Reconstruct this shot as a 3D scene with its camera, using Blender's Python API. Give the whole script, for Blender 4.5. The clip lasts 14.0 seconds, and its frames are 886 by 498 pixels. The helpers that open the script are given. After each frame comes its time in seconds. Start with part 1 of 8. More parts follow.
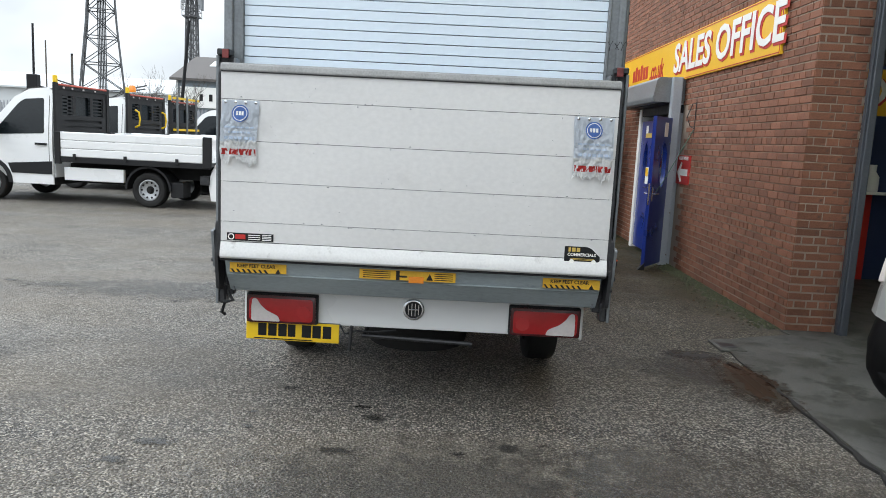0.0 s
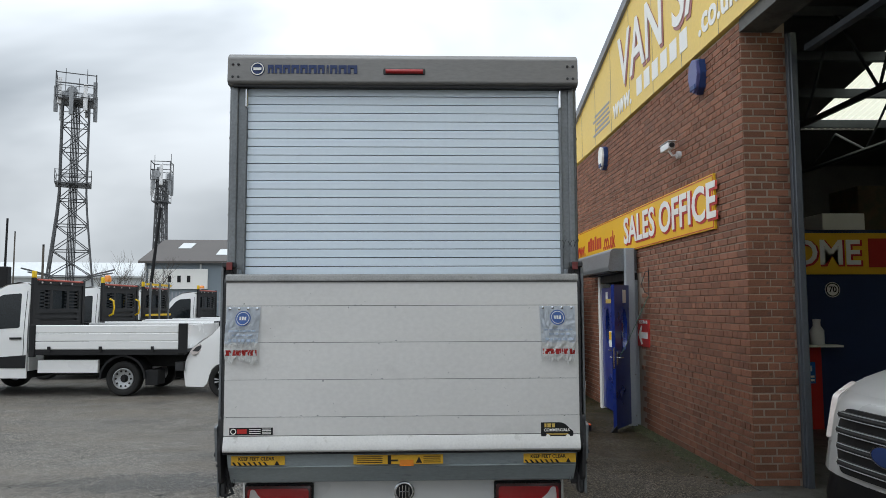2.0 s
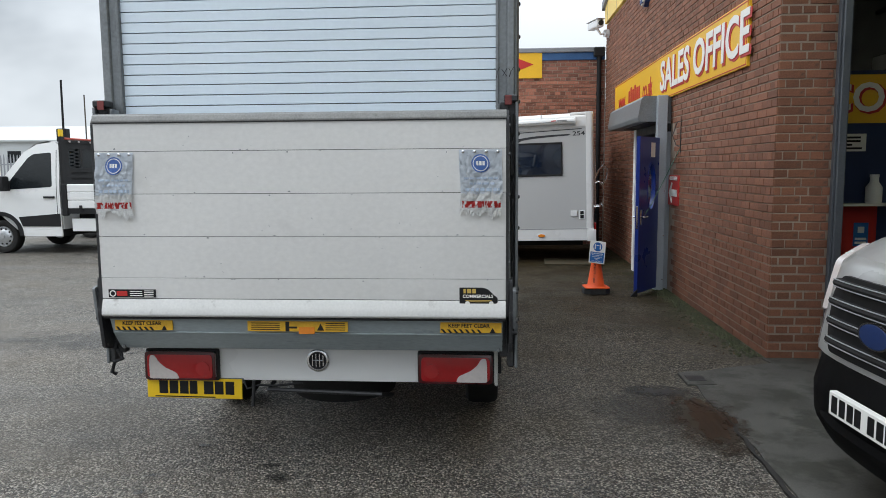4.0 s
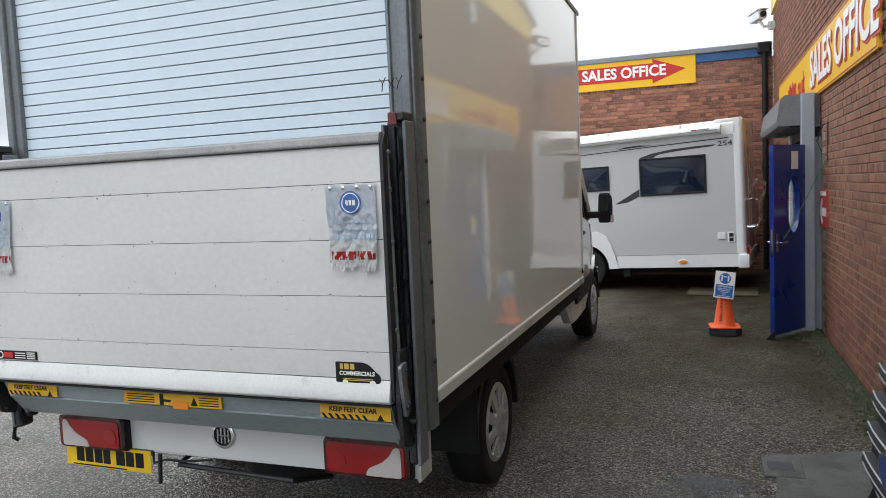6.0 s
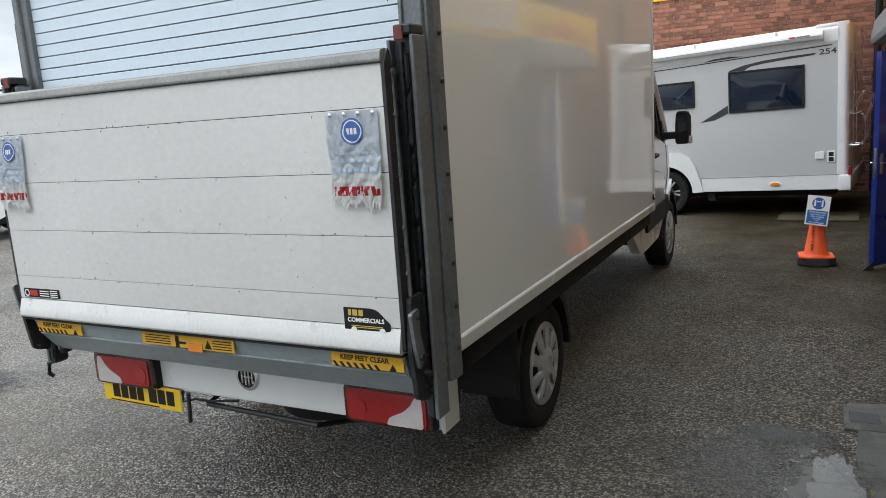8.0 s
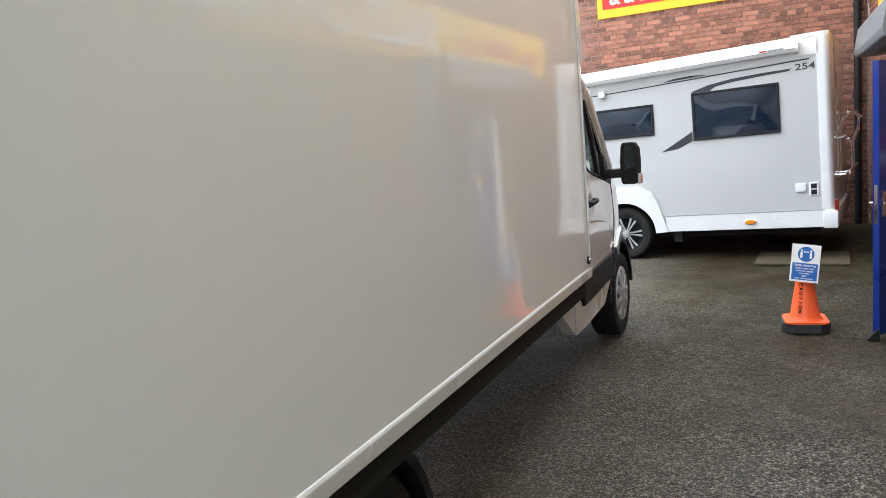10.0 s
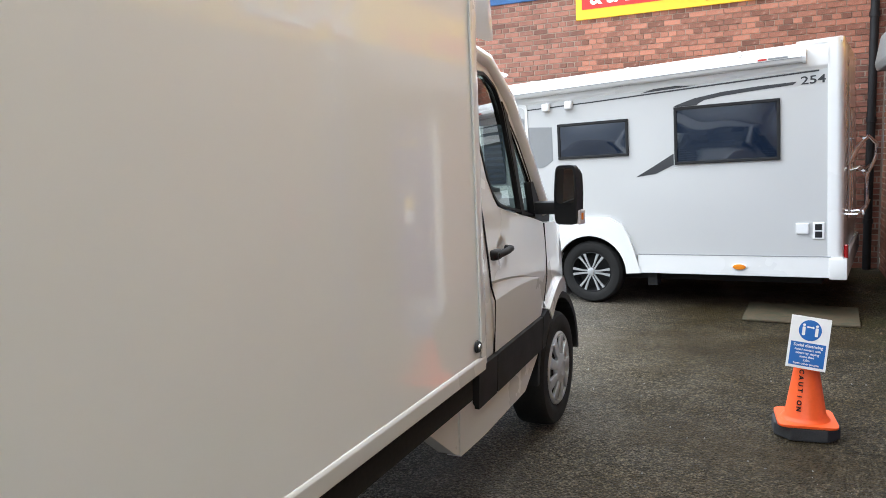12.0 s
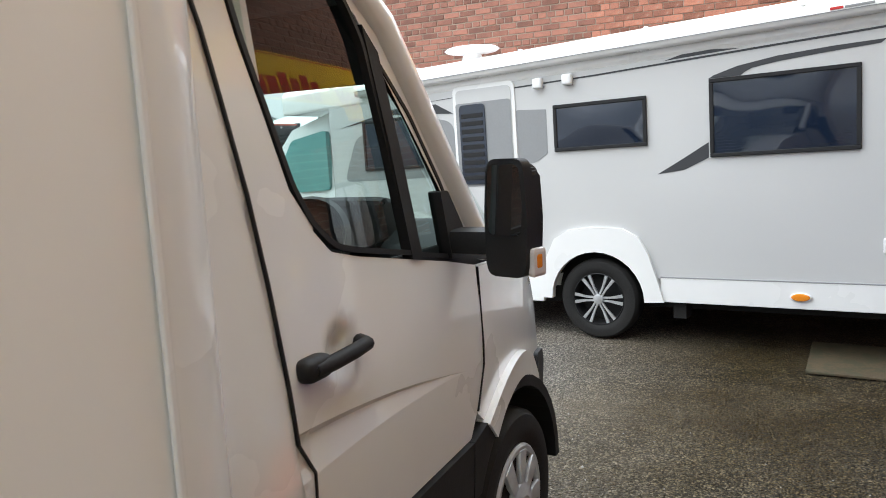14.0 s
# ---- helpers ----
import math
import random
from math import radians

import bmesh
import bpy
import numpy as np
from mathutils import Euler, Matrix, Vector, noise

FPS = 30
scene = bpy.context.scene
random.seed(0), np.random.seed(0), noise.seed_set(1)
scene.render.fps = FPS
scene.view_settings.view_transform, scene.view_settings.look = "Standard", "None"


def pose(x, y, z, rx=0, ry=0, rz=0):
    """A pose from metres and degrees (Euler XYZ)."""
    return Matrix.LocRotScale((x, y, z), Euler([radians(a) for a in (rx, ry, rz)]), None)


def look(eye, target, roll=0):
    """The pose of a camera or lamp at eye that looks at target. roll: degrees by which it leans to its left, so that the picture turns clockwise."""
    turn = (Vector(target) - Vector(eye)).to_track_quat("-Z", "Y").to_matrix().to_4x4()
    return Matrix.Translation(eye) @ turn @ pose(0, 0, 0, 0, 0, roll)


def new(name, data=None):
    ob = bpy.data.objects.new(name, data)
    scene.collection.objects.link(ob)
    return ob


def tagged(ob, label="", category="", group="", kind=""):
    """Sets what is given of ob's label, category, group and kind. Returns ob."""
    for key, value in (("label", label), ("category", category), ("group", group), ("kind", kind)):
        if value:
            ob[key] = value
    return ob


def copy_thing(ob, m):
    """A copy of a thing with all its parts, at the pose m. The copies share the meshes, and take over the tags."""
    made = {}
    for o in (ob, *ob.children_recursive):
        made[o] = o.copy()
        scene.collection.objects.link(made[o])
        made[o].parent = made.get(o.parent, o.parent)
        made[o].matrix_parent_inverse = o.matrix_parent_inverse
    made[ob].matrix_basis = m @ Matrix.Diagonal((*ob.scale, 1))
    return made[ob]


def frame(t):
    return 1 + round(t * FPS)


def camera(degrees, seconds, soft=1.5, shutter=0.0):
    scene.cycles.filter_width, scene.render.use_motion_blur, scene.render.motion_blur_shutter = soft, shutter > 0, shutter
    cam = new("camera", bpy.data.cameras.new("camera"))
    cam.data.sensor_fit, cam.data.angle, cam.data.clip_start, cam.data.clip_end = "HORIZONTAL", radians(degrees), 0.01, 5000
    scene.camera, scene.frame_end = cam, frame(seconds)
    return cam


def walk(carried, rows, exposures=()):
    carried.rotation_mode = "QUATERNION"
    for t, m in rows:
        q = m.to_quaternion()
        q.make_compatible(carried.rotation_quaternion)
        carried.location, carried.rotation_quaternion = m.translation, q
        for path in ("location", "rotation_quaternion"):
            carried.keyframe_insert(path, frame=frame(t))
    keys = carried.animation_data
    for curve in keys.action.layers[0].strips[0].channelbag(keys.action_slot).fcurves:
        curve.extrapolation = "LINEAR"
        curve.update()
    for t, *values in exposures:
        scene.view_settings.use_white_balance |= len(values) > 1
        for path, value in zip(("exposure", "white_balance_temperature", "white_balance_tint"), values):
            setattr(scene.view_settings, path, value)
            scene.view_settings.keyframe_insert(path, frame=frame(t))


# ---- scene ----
cam = camera(62.9, 14.0, soft=0.6, shutter=0.12)
PATH = [
    (0, (0.227, -3.847, 1.608), (0.209, -1.869, 1.311), 2.8),
    (0.5, (0.194, -4.039, 1.644), (0.135, -2.056, 1.39), 0.2),
    (1, (0.079, -4.189, 1.677), (0.072, -2.2, 1.473), 1.3),
    (1.5, (0.104, -4.21, 1.76), (0.146, -2.213, 1.863), 0.5),
    (2, (0.139, -4.307, 1.764), (0.2, -2.314, 1.921), -0.2),
    (2.5, (0.28, -4.216, 1.689), (0.153, -2.237, 1.434), -1.5),
    (3, (0.558, -4.089, 1.693), (0.291, -2.125, 1.427), 1.3),
    (3.5, (0.781, -3.837, 1.668), (0.645, -1.856, 1.434), -0.4),
    (5.8, (2.095, -2.589, 1.713), (1.552, -0.671, 1.546), -2.4),
    (6, (2.214, -2.465, 1.722), (1.527, -0.594, 1.564), -2.5),
    (6.5, (2.315, -2.32, 1.772), (1.508, -0.495, 1.639), -4.2),
    (7, (2.422, -2.307, 1.769), (1.508, -0.529, 1.738), -3.5),
    (7.5, (2.421, -2.249, 1.732), (1.487, -0.498, 1.484), -3.4),
    (8, (2.325, -2.064, 1.72), (1.42, -0.316, 1.364), -3.8),
    (8.5, (2.243, -1.755, 1.731), (1.482, 0.072, 1.446), -6.2),
    (10.8, (2.261, 0.346, 1.737), (1.366, 2.111, 1.447), -4.6),
    (11, (2.254, 0.44, 1.735), (1.395, 2.222, 1.439), -4.4),
    (11.5, (2.163, 0.986, 1.707), (1.555, 2.868, 1.409), -3.7),
    (12, (2.229, 1.538, 1.716), (1.383, 3.332, 1.457), -2.4),
    (12.5, (2.189, 1.935, 1.739), (1.446, 3.768, 1.439), -2.0),
    (13, (2.15, 2.504, 1.68), (1.298, 4.297, 1.441), -3.0),
    (13.5, (2.095, 2.981, 1.687), (1.099, 4.696, 1.423), -1.5),
    (14, (1.911, 3.505, 1.662), (1.006, 5.268, 1.392), -2.8),
]
EXPOSURES = [(0, 0.5, 6500, 10), (1, 0.3, 6500, 10), (1.5, 0.06, 6500, 10), (2, -0.2, 6500, 10), (2.5, -0.16, 6500, 10), (3, -0.05, 6500, 10), (3.5, 0.04, 6500, 10), (6, 0.38, 6500, 10), (7, 0.22, 6500, 10), (7.5, 0.27, 6500, 10), (8, 0.42, 6500, 10), (8.5, 0.62, 6500, 10), (11, 1.4, 6200, 10), (11.5, 1.36, 6200, 10), (12, 1.28, 6250, 10), (13, 1.16, 6400, 10), (14, 1.08, 6500, 10)]
walk(cam, [(t, look(eye, target, roll)) for t, eye, target, roll in PATH], EXPOSURES)

# ---- daylight: overcast with broken cloud ----
world = bpy.data.worlds.new("sky")
scene.world = world
world.use_nodes = True
wn, wl = world.node_tree.nodes, world.node_tree.links
wn.clear()
sky = wn.new("ShaderNodeTexSky")
sky.sky_type, sky.sun_disc = "NISHITA", False
sky.sun_elevation, sky.sun_rotation = radians(38), radians(250)
wtc = wn.new("ShaderNodeTexCoord")
wmap = wn.new("ShaderNodeMapping")
wmap.inputs["Scale"].default_value = (1.0, 1.0, 2.1)
wl.new(wtc.outputs["Generated"], wmap.inputs["Vector"])
cloud = wn.new("ShaderNodeTexNoise")
cloud.inputs["Scale"].default_value, cloud.inputs["Detail"].default_value, cloud.inputs["Roughness"].default_value = 1.4, 5, 0.5
cloud.inputs["Distortion"].default_value = 0.3
wl.new(wmap.outputs[0], cloud.inputs["Vector"])
ramp = wn.new("ShaderNodeValToRGB")
ramp.color_ramp.elements[0].position, ramp.color_ramp.elements[0].color = 0.36, (3.9, 4.5, 5.1, 1)
ramp.color_ramp.elements[1].position, ramp.color_ramp.elements[1].color = 0.62, (12.0, 12.9, 13.7, 1)
wl.new(cloud.outputs["Fac"], ramp.inputs["Fac"])
wmix = wn.new("ShaderNodeMix")
wmix.data_type = "RGBA"
wmix.inputs["Factor"].default_value = 0.93
wl.new(sky.outputs[0], wmix.inputs["A"])
wl.new(ramp.outputs[0], wmix.inputs["B"])
# an overcast sky is about three times as bright overhead as at the horizon
wsep = wn.new("ShaderNodeSeparateXYZ")
wl.new(wtc.outputs["Generated"], wsep.inputs[0])
wgrad = wn.new("ShaderNodeMapRange")
for key, v in (("From Min", 0.15), ("From Max", 1.0), ("To Min", 0.7), ("To Max", 2.8)):
    wgrad.inputs[key].default_value = v
wl.new(wsep.outputs["Z"], wgrad.inputs["Value"])
wmul = wn.new("ShaderNodeVectorMath")
wmul.operation = "SCALE"
wl.new(wmix.outputs["Result"], wmul.inputs[0])
wl.new(wgrad.outputs[0], wmul.inputs["Scale"])
wbg = wn.new("ShaderNodeBackground")
wbg.inputs["Strength"].default_value = 0.1
wl.new(wmul.outputs[0], wbg.inputs["Color"])
wout = wn.new("ShaderNodeOutputWorld")
wl.new(wbg.outputs[0], wout.inputs[0])

sun = new("sun", bpy.data.lights.new("sun", "SUN"))
sun.data.energy, sun.data.angle, sun.data.color = 0.5, radians(25), (1.0, 0.98, 0.94)
sun.matrix_world = look((-30, -12, 28), (0, 0, 0))

# ---- materials ----
def surf(name, color, rough=0.5, metal=0.0, var=0.12, scale=3.0, fine=60.0, bump=0.0, coat=0.0, spec=0.5, wear=None, wear_at=0.62, stretch=(1, 1, 1), rvar=0.12, island=0.0, obj_random=0.0):
    """A procedural surface: broad and fine variation of colour and gloss, relief, and worn or dirty patches."""
    m = bpy.data.materials.new(name)
    m.use_nodes = True
    n, l = m.node_tree.nodes, m.node_tree.links
    b = n["Principled BSDF"]
    b.inputs["Metallic"].default_value = metal
    b.inputs["Specular IOR Level"].default_value = spec
    b.inputs["Coat Weight"].default_value = coat
    b.inputs["Coat Roughness"].default_value = 0.04
    tc = n.new("ShaderNodeTexCoord")
    mp = n.new("ShaderNodeMapping")
    mp.inputs["Scale"].default_value = stretch
    l.new(tc.outputs["Object"], mp.inputs["Vector"])
    big, small = n.new("ShaderNodeTexNoise"), n.new("ShaderNodeTexNoise")
    for t, s, d in ((big, scale, 5), (small, fine, 4)):
        t.inputs["Scale"].default_value, t.inputs["Detail"].default_value = s, d
        l.new(mp.outputs[0], t.inputs["Vector"])
    add = n.new("ShaderNodeMath")
    add.operation = "ADD"
    l.new(big.outputs["Fac"], add.inputs[0])
    l.new(small.outputs["Fac"], add.inputs[1])
    last = add
    for kind, amount in (("island", island), ("object", obj_random)):
        if amount:
            src = n.new("ShaderNodeNewGeometry" if kind == "island" else "ShaderNodeObjectInfo")
            k = n.new("ShaderNodeMath")
            k.operation, k.inputs[2].default_value = "MULTIPLY_ADD", -amount / 2
            k.inputs[1].default_value = amount
            l.new(src.outputs["Random Per Island" if kind == "island" else "Random"], k.inputs[0])
            s2 = n.new("ShaderNodeMath")
            s2.operation = "ADD"
            l.new(last.outputs[0], s2.inputs[0])
            l.new(k.outputs[0], s2.inputs[1])
            last = s2
    mr = n.new("ShaderNodeMapRange")
    mr.inputs["From Min"].default_value, mr.inputs["From Max"].default_value = 0.6, 1.4
    l.new(last.outputs[0], mr.inputs["Value"])
    mix = n.new("ShaderNodeMix")
    mix.data_type = "RGBA"
    c = Vector(color)
    mix.inputs["A"].default_value = (*(c * (1 - var)), 1)
    mix.inputs["B"].default_value = (*[min(v * (1 + var), 0.95) for v in c], 1)
    l.new(mr.outputs[0], mix.inputs["Factor"])
    out = mix.outputs["Result"]
    if wear is not None:
        wnz = n.new("ShaderNodeTexNoise")
        wnz.inputs["Scale"].default_value, wnz.inputs["Detail"].default_value, wnz.inputs["Roughness"].default_value = scale * 1.7, 8, 0.65
        l.new(mp.outputs[0], wnz.inputs["Vector"])
        wr = n.new("ShaderNodeMapRange")
        wr.inputs["From Min"].default_value, wr.inputs["From Max"].default_value = wear_at, wear_at + 0.1
        l.new(wnz.outputs["Fac"], wr.inputs["Value"])
        wm = n.new("ShaderNodeMix")
        wm.data_type = "RGBA"
        l.new(wr.outputs[0], wm.inputs["Factor"])
        l.new(out, wm.inputs["A"])
        wm.inputs["B"].default_value = (*wear, 1)
        out = wm.outputs["Result"]
    l.new(out, b.inputs["Base Color"])
    rr = n.new("ShaderNodeMapRange")
    rr.inputs["To Min"].default_value, rr.inputs["To Max"].default_value = max(rough - rvar, 0.02), min(rough + rvar, 1)
    l.new(big.outputs["Fac"], rr.inputs["Value"])
    l.new(rr.outputs[0], b.inputs["Roughness"])
    if bump:
        bp = n.new("ShaderNodeBump")
        bp.inputs["Strength"].default_value, bp.inputs["Distance"].default_value = 1.0, bump
        l.new(small.outputs["Fac"], bp.inputs["Height"])
        l.new(bp.outputs[0], b.inputs["Normal"])
    return m


def glass(name, tint=(0.8, 0.86, 0.84), gloss=2.0):
    """Window glass: a clear sheet with its own sharp reflection."""
    m = bpy.data.materials.new(name)
    m.use_nodes = True
    n, l = m.node_tree.nodes, m.node_tree.links
    n.remove(n["Principled BSDF"])
    tr, gl, fr, mx = n.new("ShaderNodeBsdfTransparent"), n.new("ShaderNodeBsdfGlossy"), n.new("ShaderNodeLayerWeight"), n.new("ShaderNodeMixShader")
    tr.inputs[0].default_value = (*tint, 1)
    gl.inputs["Roughness"].default_value = 0.01
    fr.inputs["Blend"].default_value = 0.5
    p5 = n.new("ShaderNodeMath")
    p5.operation, p5.inputs[1].default_value = "POWER", 5.0
    l.new(fr.outputs["Facing"], p5.inputs[0])
    k = n.new("ShaderNodeMath")
    k.operation, k.use_clamp = "MULTIPLY_ADD", True
    k.inputs[1].default_value, k.inputs[2].default_value = 0.957 * gloss, 0.043 * gloss
    l.new(p5.outputs[0], k.inputs[0])
    l.new(k.outputs[0], mx.inputs[0])
    l.new(tr.outputs[0], mx.inputs[1])
    l.new(gl.outputs[0], mx.inputs[2])
    l.new(mx.outputs[0], n["Material Output"].inputs[0])
    return m


def stain(name, color, rough, scale=5.0, dense=0.85):
    """A stain soaked into the ground: dense in the middle, breaking up unevenly towards its edge."""
    m = surf(name, color, rough, var=0.35, scale=scale, fine=90)
    n, l = m.node_tree.nodes, m.node_tree.links
    tc, nz = n.new("ShaderNodeTexCoord"), n.new("ShaderNodeTexNoise")
    nz.inputs["Scale"].default_value, nz.inputs["Detail"].default_value, nz.inputs["Roughness"].default_value = scale * 2.2, 8, 0.7
    l.new(tc.outputs["Object"], nz.inputs["Vector"])
    sub, ln, ad, mr = n.new("ShaderNodeVectorMath"), n.new("ShaderNodeVectorMath"), n.new("ShaderNodeMath"), n.new("ShaderNodeMapRange")
    sub.operation, sub.inputs[1].default_value = "SUBTRACT", (0.5, 0.5, 0.5)
    mul = n.new("ShaderNodeVectorMath")
    mul.operation, mul.inputs[1].default_value = "MULTIPLY", (1, 1, 0)
    ln.operation = "LENGTH"
    l.new(tc.outputs["Generated"], sub.inputs[0])
    l.new(sub.outputs[0], mul.inputs[0])
    l.new(mul.outputs[0], ln.inputs[0])
    ad.operation = "SUBTRACT"
    l.new(nz.outputs["Fac"], ad.inputs[0])
    l.new(ln.outputs["Value"], ad.inputs[1])
    mr.inputs["From Min"].default_value, mr.inputs["From Max"].default_value = 0.08, 0.3
    mr.inputs["To Max"].default_value = dense
    l.new(ad.outputs[0], mr.inputs["Value"])
    l.new(mr.outputs[0], n["Principled BSDF"].inputs["Alpha"])
    return m


M_ASPHALT = bpy.data.materials.new("asphalt")
def asphalt_nodes(m):
    m.use_nodes = True
    n, l = m.node_tree.nodes, m.node_tree.links
    b = n["Principled BSDF"]
    tc = n.new("ShaderNodeTexCoord")
    def nz(scale, detail=4, rough=0.5):
        t = n.new("ShaderNodeTexNoise")
        t.inputs["Scale"].default_value, t.inputs["Detail"].default_value, t.inputs["Roughness"].default_value = scale, detail, rough
        l.new(tc.outputs["Object"], t.inputs["Vector"])
        return t.outputs["Fac"]
    def rng(src, a, b2, c=0.0, d=1.0):
        r = n.new("ShaderNodeMapRange")
        for key, v in (("From Min", a), ("From Max", b2), ("To Min", c), ("To Max", d)):
            r.inputs[key].default_value = v
        l.new(src, r.inputs["Value"])
        return r.outputs[0]
    def mixc(f, a, c, blend="MIX"):
        x = n.new("ShaderNodeMix")
        x.data_type, x.blend_type = "RGBA", blend
        l.new(f, x.inputs["Factor"])
        for key, v in (("A", a), ("B", c)):
            if isinstance(v, tuple):
                x.inputs[key].default_value = (*v, 1)
            else:
                l.new(v, x.inputs[key])
        return x.outputs["Result"]
    def cells(scale):
        v = n.new("ShaderNodeTexVoronoi")
        v.inputs["Scale"].default_value = scale
        l.new(tc.outputs["Object"], v.inputs["Vector"])
        s = n.new("ShaderNodeSeparateColor")
        l.new(v.outputs["Color"], s.inputs[0])
        return v.outputs["Distance"], s.outputs[0]
    # stones of mixed grey in a dark binder, fine grit between them
    d1, c1 = cells(58)
    d2, c2 = cells(105)
    stone = mixc(rng(c1, 0.35, 1.0), (0.055, 0.052, 0.047), (0.68, 0.645, 0.59))
    stone = mixc(rng(d1, 0.32, 0.62), stone, (0.035, 0.034, 0.032))
    grit = mixc(rng(c2, 0.35, 1.0), (0.04, 0.038, 0.036), (0.6, 0.585, 0.55))
    col = mixc(rng(nz(55, 3), 0.42, 0.58), stone, grit)
    # dust, then damp and oily patches at two sizes
    col = mixc(rng(nz(0.23, 4), 0.45, 0.7, 0, 0.45), col, (0.27, 0.26, 0.245))
    broad = nz(0.55, 6, 0.62)
    col = mixc(rng(broad, 0.5, 0.66, 0, 0.55), col, (0.07, 0.068, 0.065))
    col = mixc(rng(nz(2.7, 5, 0.6), 0.6, 0.72, 0, 0.5), col, (0.05, 0.048, 0.045))
    # brownish silt spread by the wheels, then the binder's own warm tone
    silt = n.new("ShaderNodeMapping")
    silt.inputs["Scale"].default_value = (0.35, 1.1, 1)
    l.new(tc.outputs["Object"], silt.inputs["Vector"])
    sn = n.new("ShaderNodeTexNoise")
    sn.inputs["Scale"].default_value, sn.inputs["Detail"].default_value, sn.inputs["Roughness"].default_value = 0.9, 7, 0.62
    l.new(silt.outputs[0], sn.inputs["Vector"])
    col = mixc(rng(sn.outputs["Fac"], 0.42, 0.68, 0, 0.5), col, (0.2, 0.175, 0.14))
    whole = n.new("ShaderNodeValue")
    whole.outputs[0].default_value = 1.0
    col = mixc(whole.outputs[0], col, (1.16, 1.09, 1.0), "MULTIPLY")
    # darker and browner between the van and the wall, mossy olive further in
    sep = n.new("ShaderNodeSeparateXYZ")
    l.new(tc.outputs["Object"], sep.inputs[0])
    def times(a, c):
        x = n.new("ShaderNodeMath")
        x.operation = "MULTIPLY"
        l.new(a, x.inputs[0])
        l.new(c, x.inputs[1])
        return x.outputs[0]
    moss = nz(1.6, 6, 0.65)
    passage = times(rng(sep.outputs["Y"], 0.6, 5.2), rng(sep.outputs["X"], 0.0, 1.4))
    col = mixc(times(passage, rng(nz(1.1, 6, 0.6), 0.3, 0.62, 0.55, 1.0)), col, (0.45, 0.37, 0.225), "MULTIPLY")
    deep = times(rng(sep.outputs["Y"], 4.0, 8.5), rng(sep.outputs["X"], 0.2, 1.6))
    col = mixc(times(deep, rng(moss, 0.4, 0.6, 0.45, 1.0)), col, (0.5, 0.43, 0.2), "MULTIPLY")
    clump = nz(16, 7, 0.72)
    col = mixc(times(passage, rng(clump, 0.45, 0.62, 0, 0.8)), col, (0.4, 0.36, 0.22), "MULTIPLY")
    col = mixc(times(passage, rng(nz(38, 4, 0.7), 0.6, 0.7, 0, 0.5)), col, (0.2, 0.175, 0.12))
    foot = times(rng(sep.outputs["X"], 2.75, 3.3), rng(sep.outputs["Y"], 3.0, 3.6))
    col = mixc(times(foot, rng(nz(3.2, 6, 0.65), 0.42, 0.58, 0, 0.85)), col, (0.045, 0.05, 0.018))
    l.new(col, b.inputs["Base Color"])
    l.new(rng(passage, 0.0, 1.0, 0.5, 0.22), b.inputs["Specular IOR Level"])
    wet = nz(0.8, 5, 0.55)
    l.new(rng(wet, 0.35, 0.65, 0.38, 0.75), b.inputs["Roughness"])
    bp = n.new("ShaderNodeBump")
    bp.inputs["Distance"].default_value = 0.03
    hm = n.new("ShaderNodeMath")
    hm.operation = "ADD"
    l.new(rng(d1, 0.0, 0.6, 1, 0), hm.inputs[0])
    l.new(rng(d2, 0.0, 0.6, 0.4, 0), hm.inputs[1])
    l.new(hm.outputs[0], bp.inputs["Height"])
    l.new(bp.outputs[0], b.inputs["Normal"])
asphalt_nodes(M_ASPHALT)

M_CONCRETE = surf("old_concrete", (0.085, 0.083, 0.074), 0.55, var=0.65, scale=2.2, fine=110, bump=0.003, wear=(0.042, 0.043, 0.034), wear_at=0.48)
M_BRICK = surf("red_brick", (0.22, 0.092, 0.053), 0.82, var=0.3, scale=5, fine=90, bump=0.002, obj_random=0.6, wear=(0.12, 0.062, 0.042), wear_at=0.62)
M_BRICKS = surf("red_brickwork", (0.22, 0.092, 0.053), 0.82, var=0.3, scale=5, fine=90, bump=0.002, island=0.6, wear=(0.12, 0.062, 0.042), wear_at=0.62)
M_BRICKS2 = surf("mixed_red_brickwork", (0.25, 0.105, 0.072), 0.85, var=0.4, scale=6, fine=90, bump=0.0012, island=0.8, wear=(0.36, 0.24, 0.19), wear_at=0.63)
M_MORTAR = surf("lime_mortar", (0.34, 0.27, 0.215), 0.9, var=0.25, scale=2, fine=200, bump=0.001)
M_BODY = surf("white_van_paint", (0.8, 0.8, 0.79), 0.28, var=0.015, scale=1.2, fine=8, coat=0.8, rvar=0.04)
M_PANEL = surf("white_gel_coat_panel", (0.9, 0.9, 0.89), 0.4, var=0.012, scale=0.7, fine=5, coat=1.0, rvar=0.03, spec=0.5)
M_PANEL.node_tree.nodes["Principled BSDF"].inputs["Coat Roughness"].default_value = 0.045
M_PANEL.node_tree.nodes["Principled BSDF"].inputs["Coat IOR"].default_value = 1.52
M_GATE = surf("worn_anodised_aluminium", (0.71, 0.7, 0.685), 0.48, metal=0.3, var=0.08, scale=1.5, fine=45, bump=0.00012, stretch=(0.7, 1, 1.0), wear=(0.63, 0.62, 0.605), wear_at=0.58)
M_SLAT = surf("white_lacquered_slat", (0.70, 0.79, 0.87), 0.4, var=0.04, scale=2, fine=40, obj_random=0.12, coat=0.2)
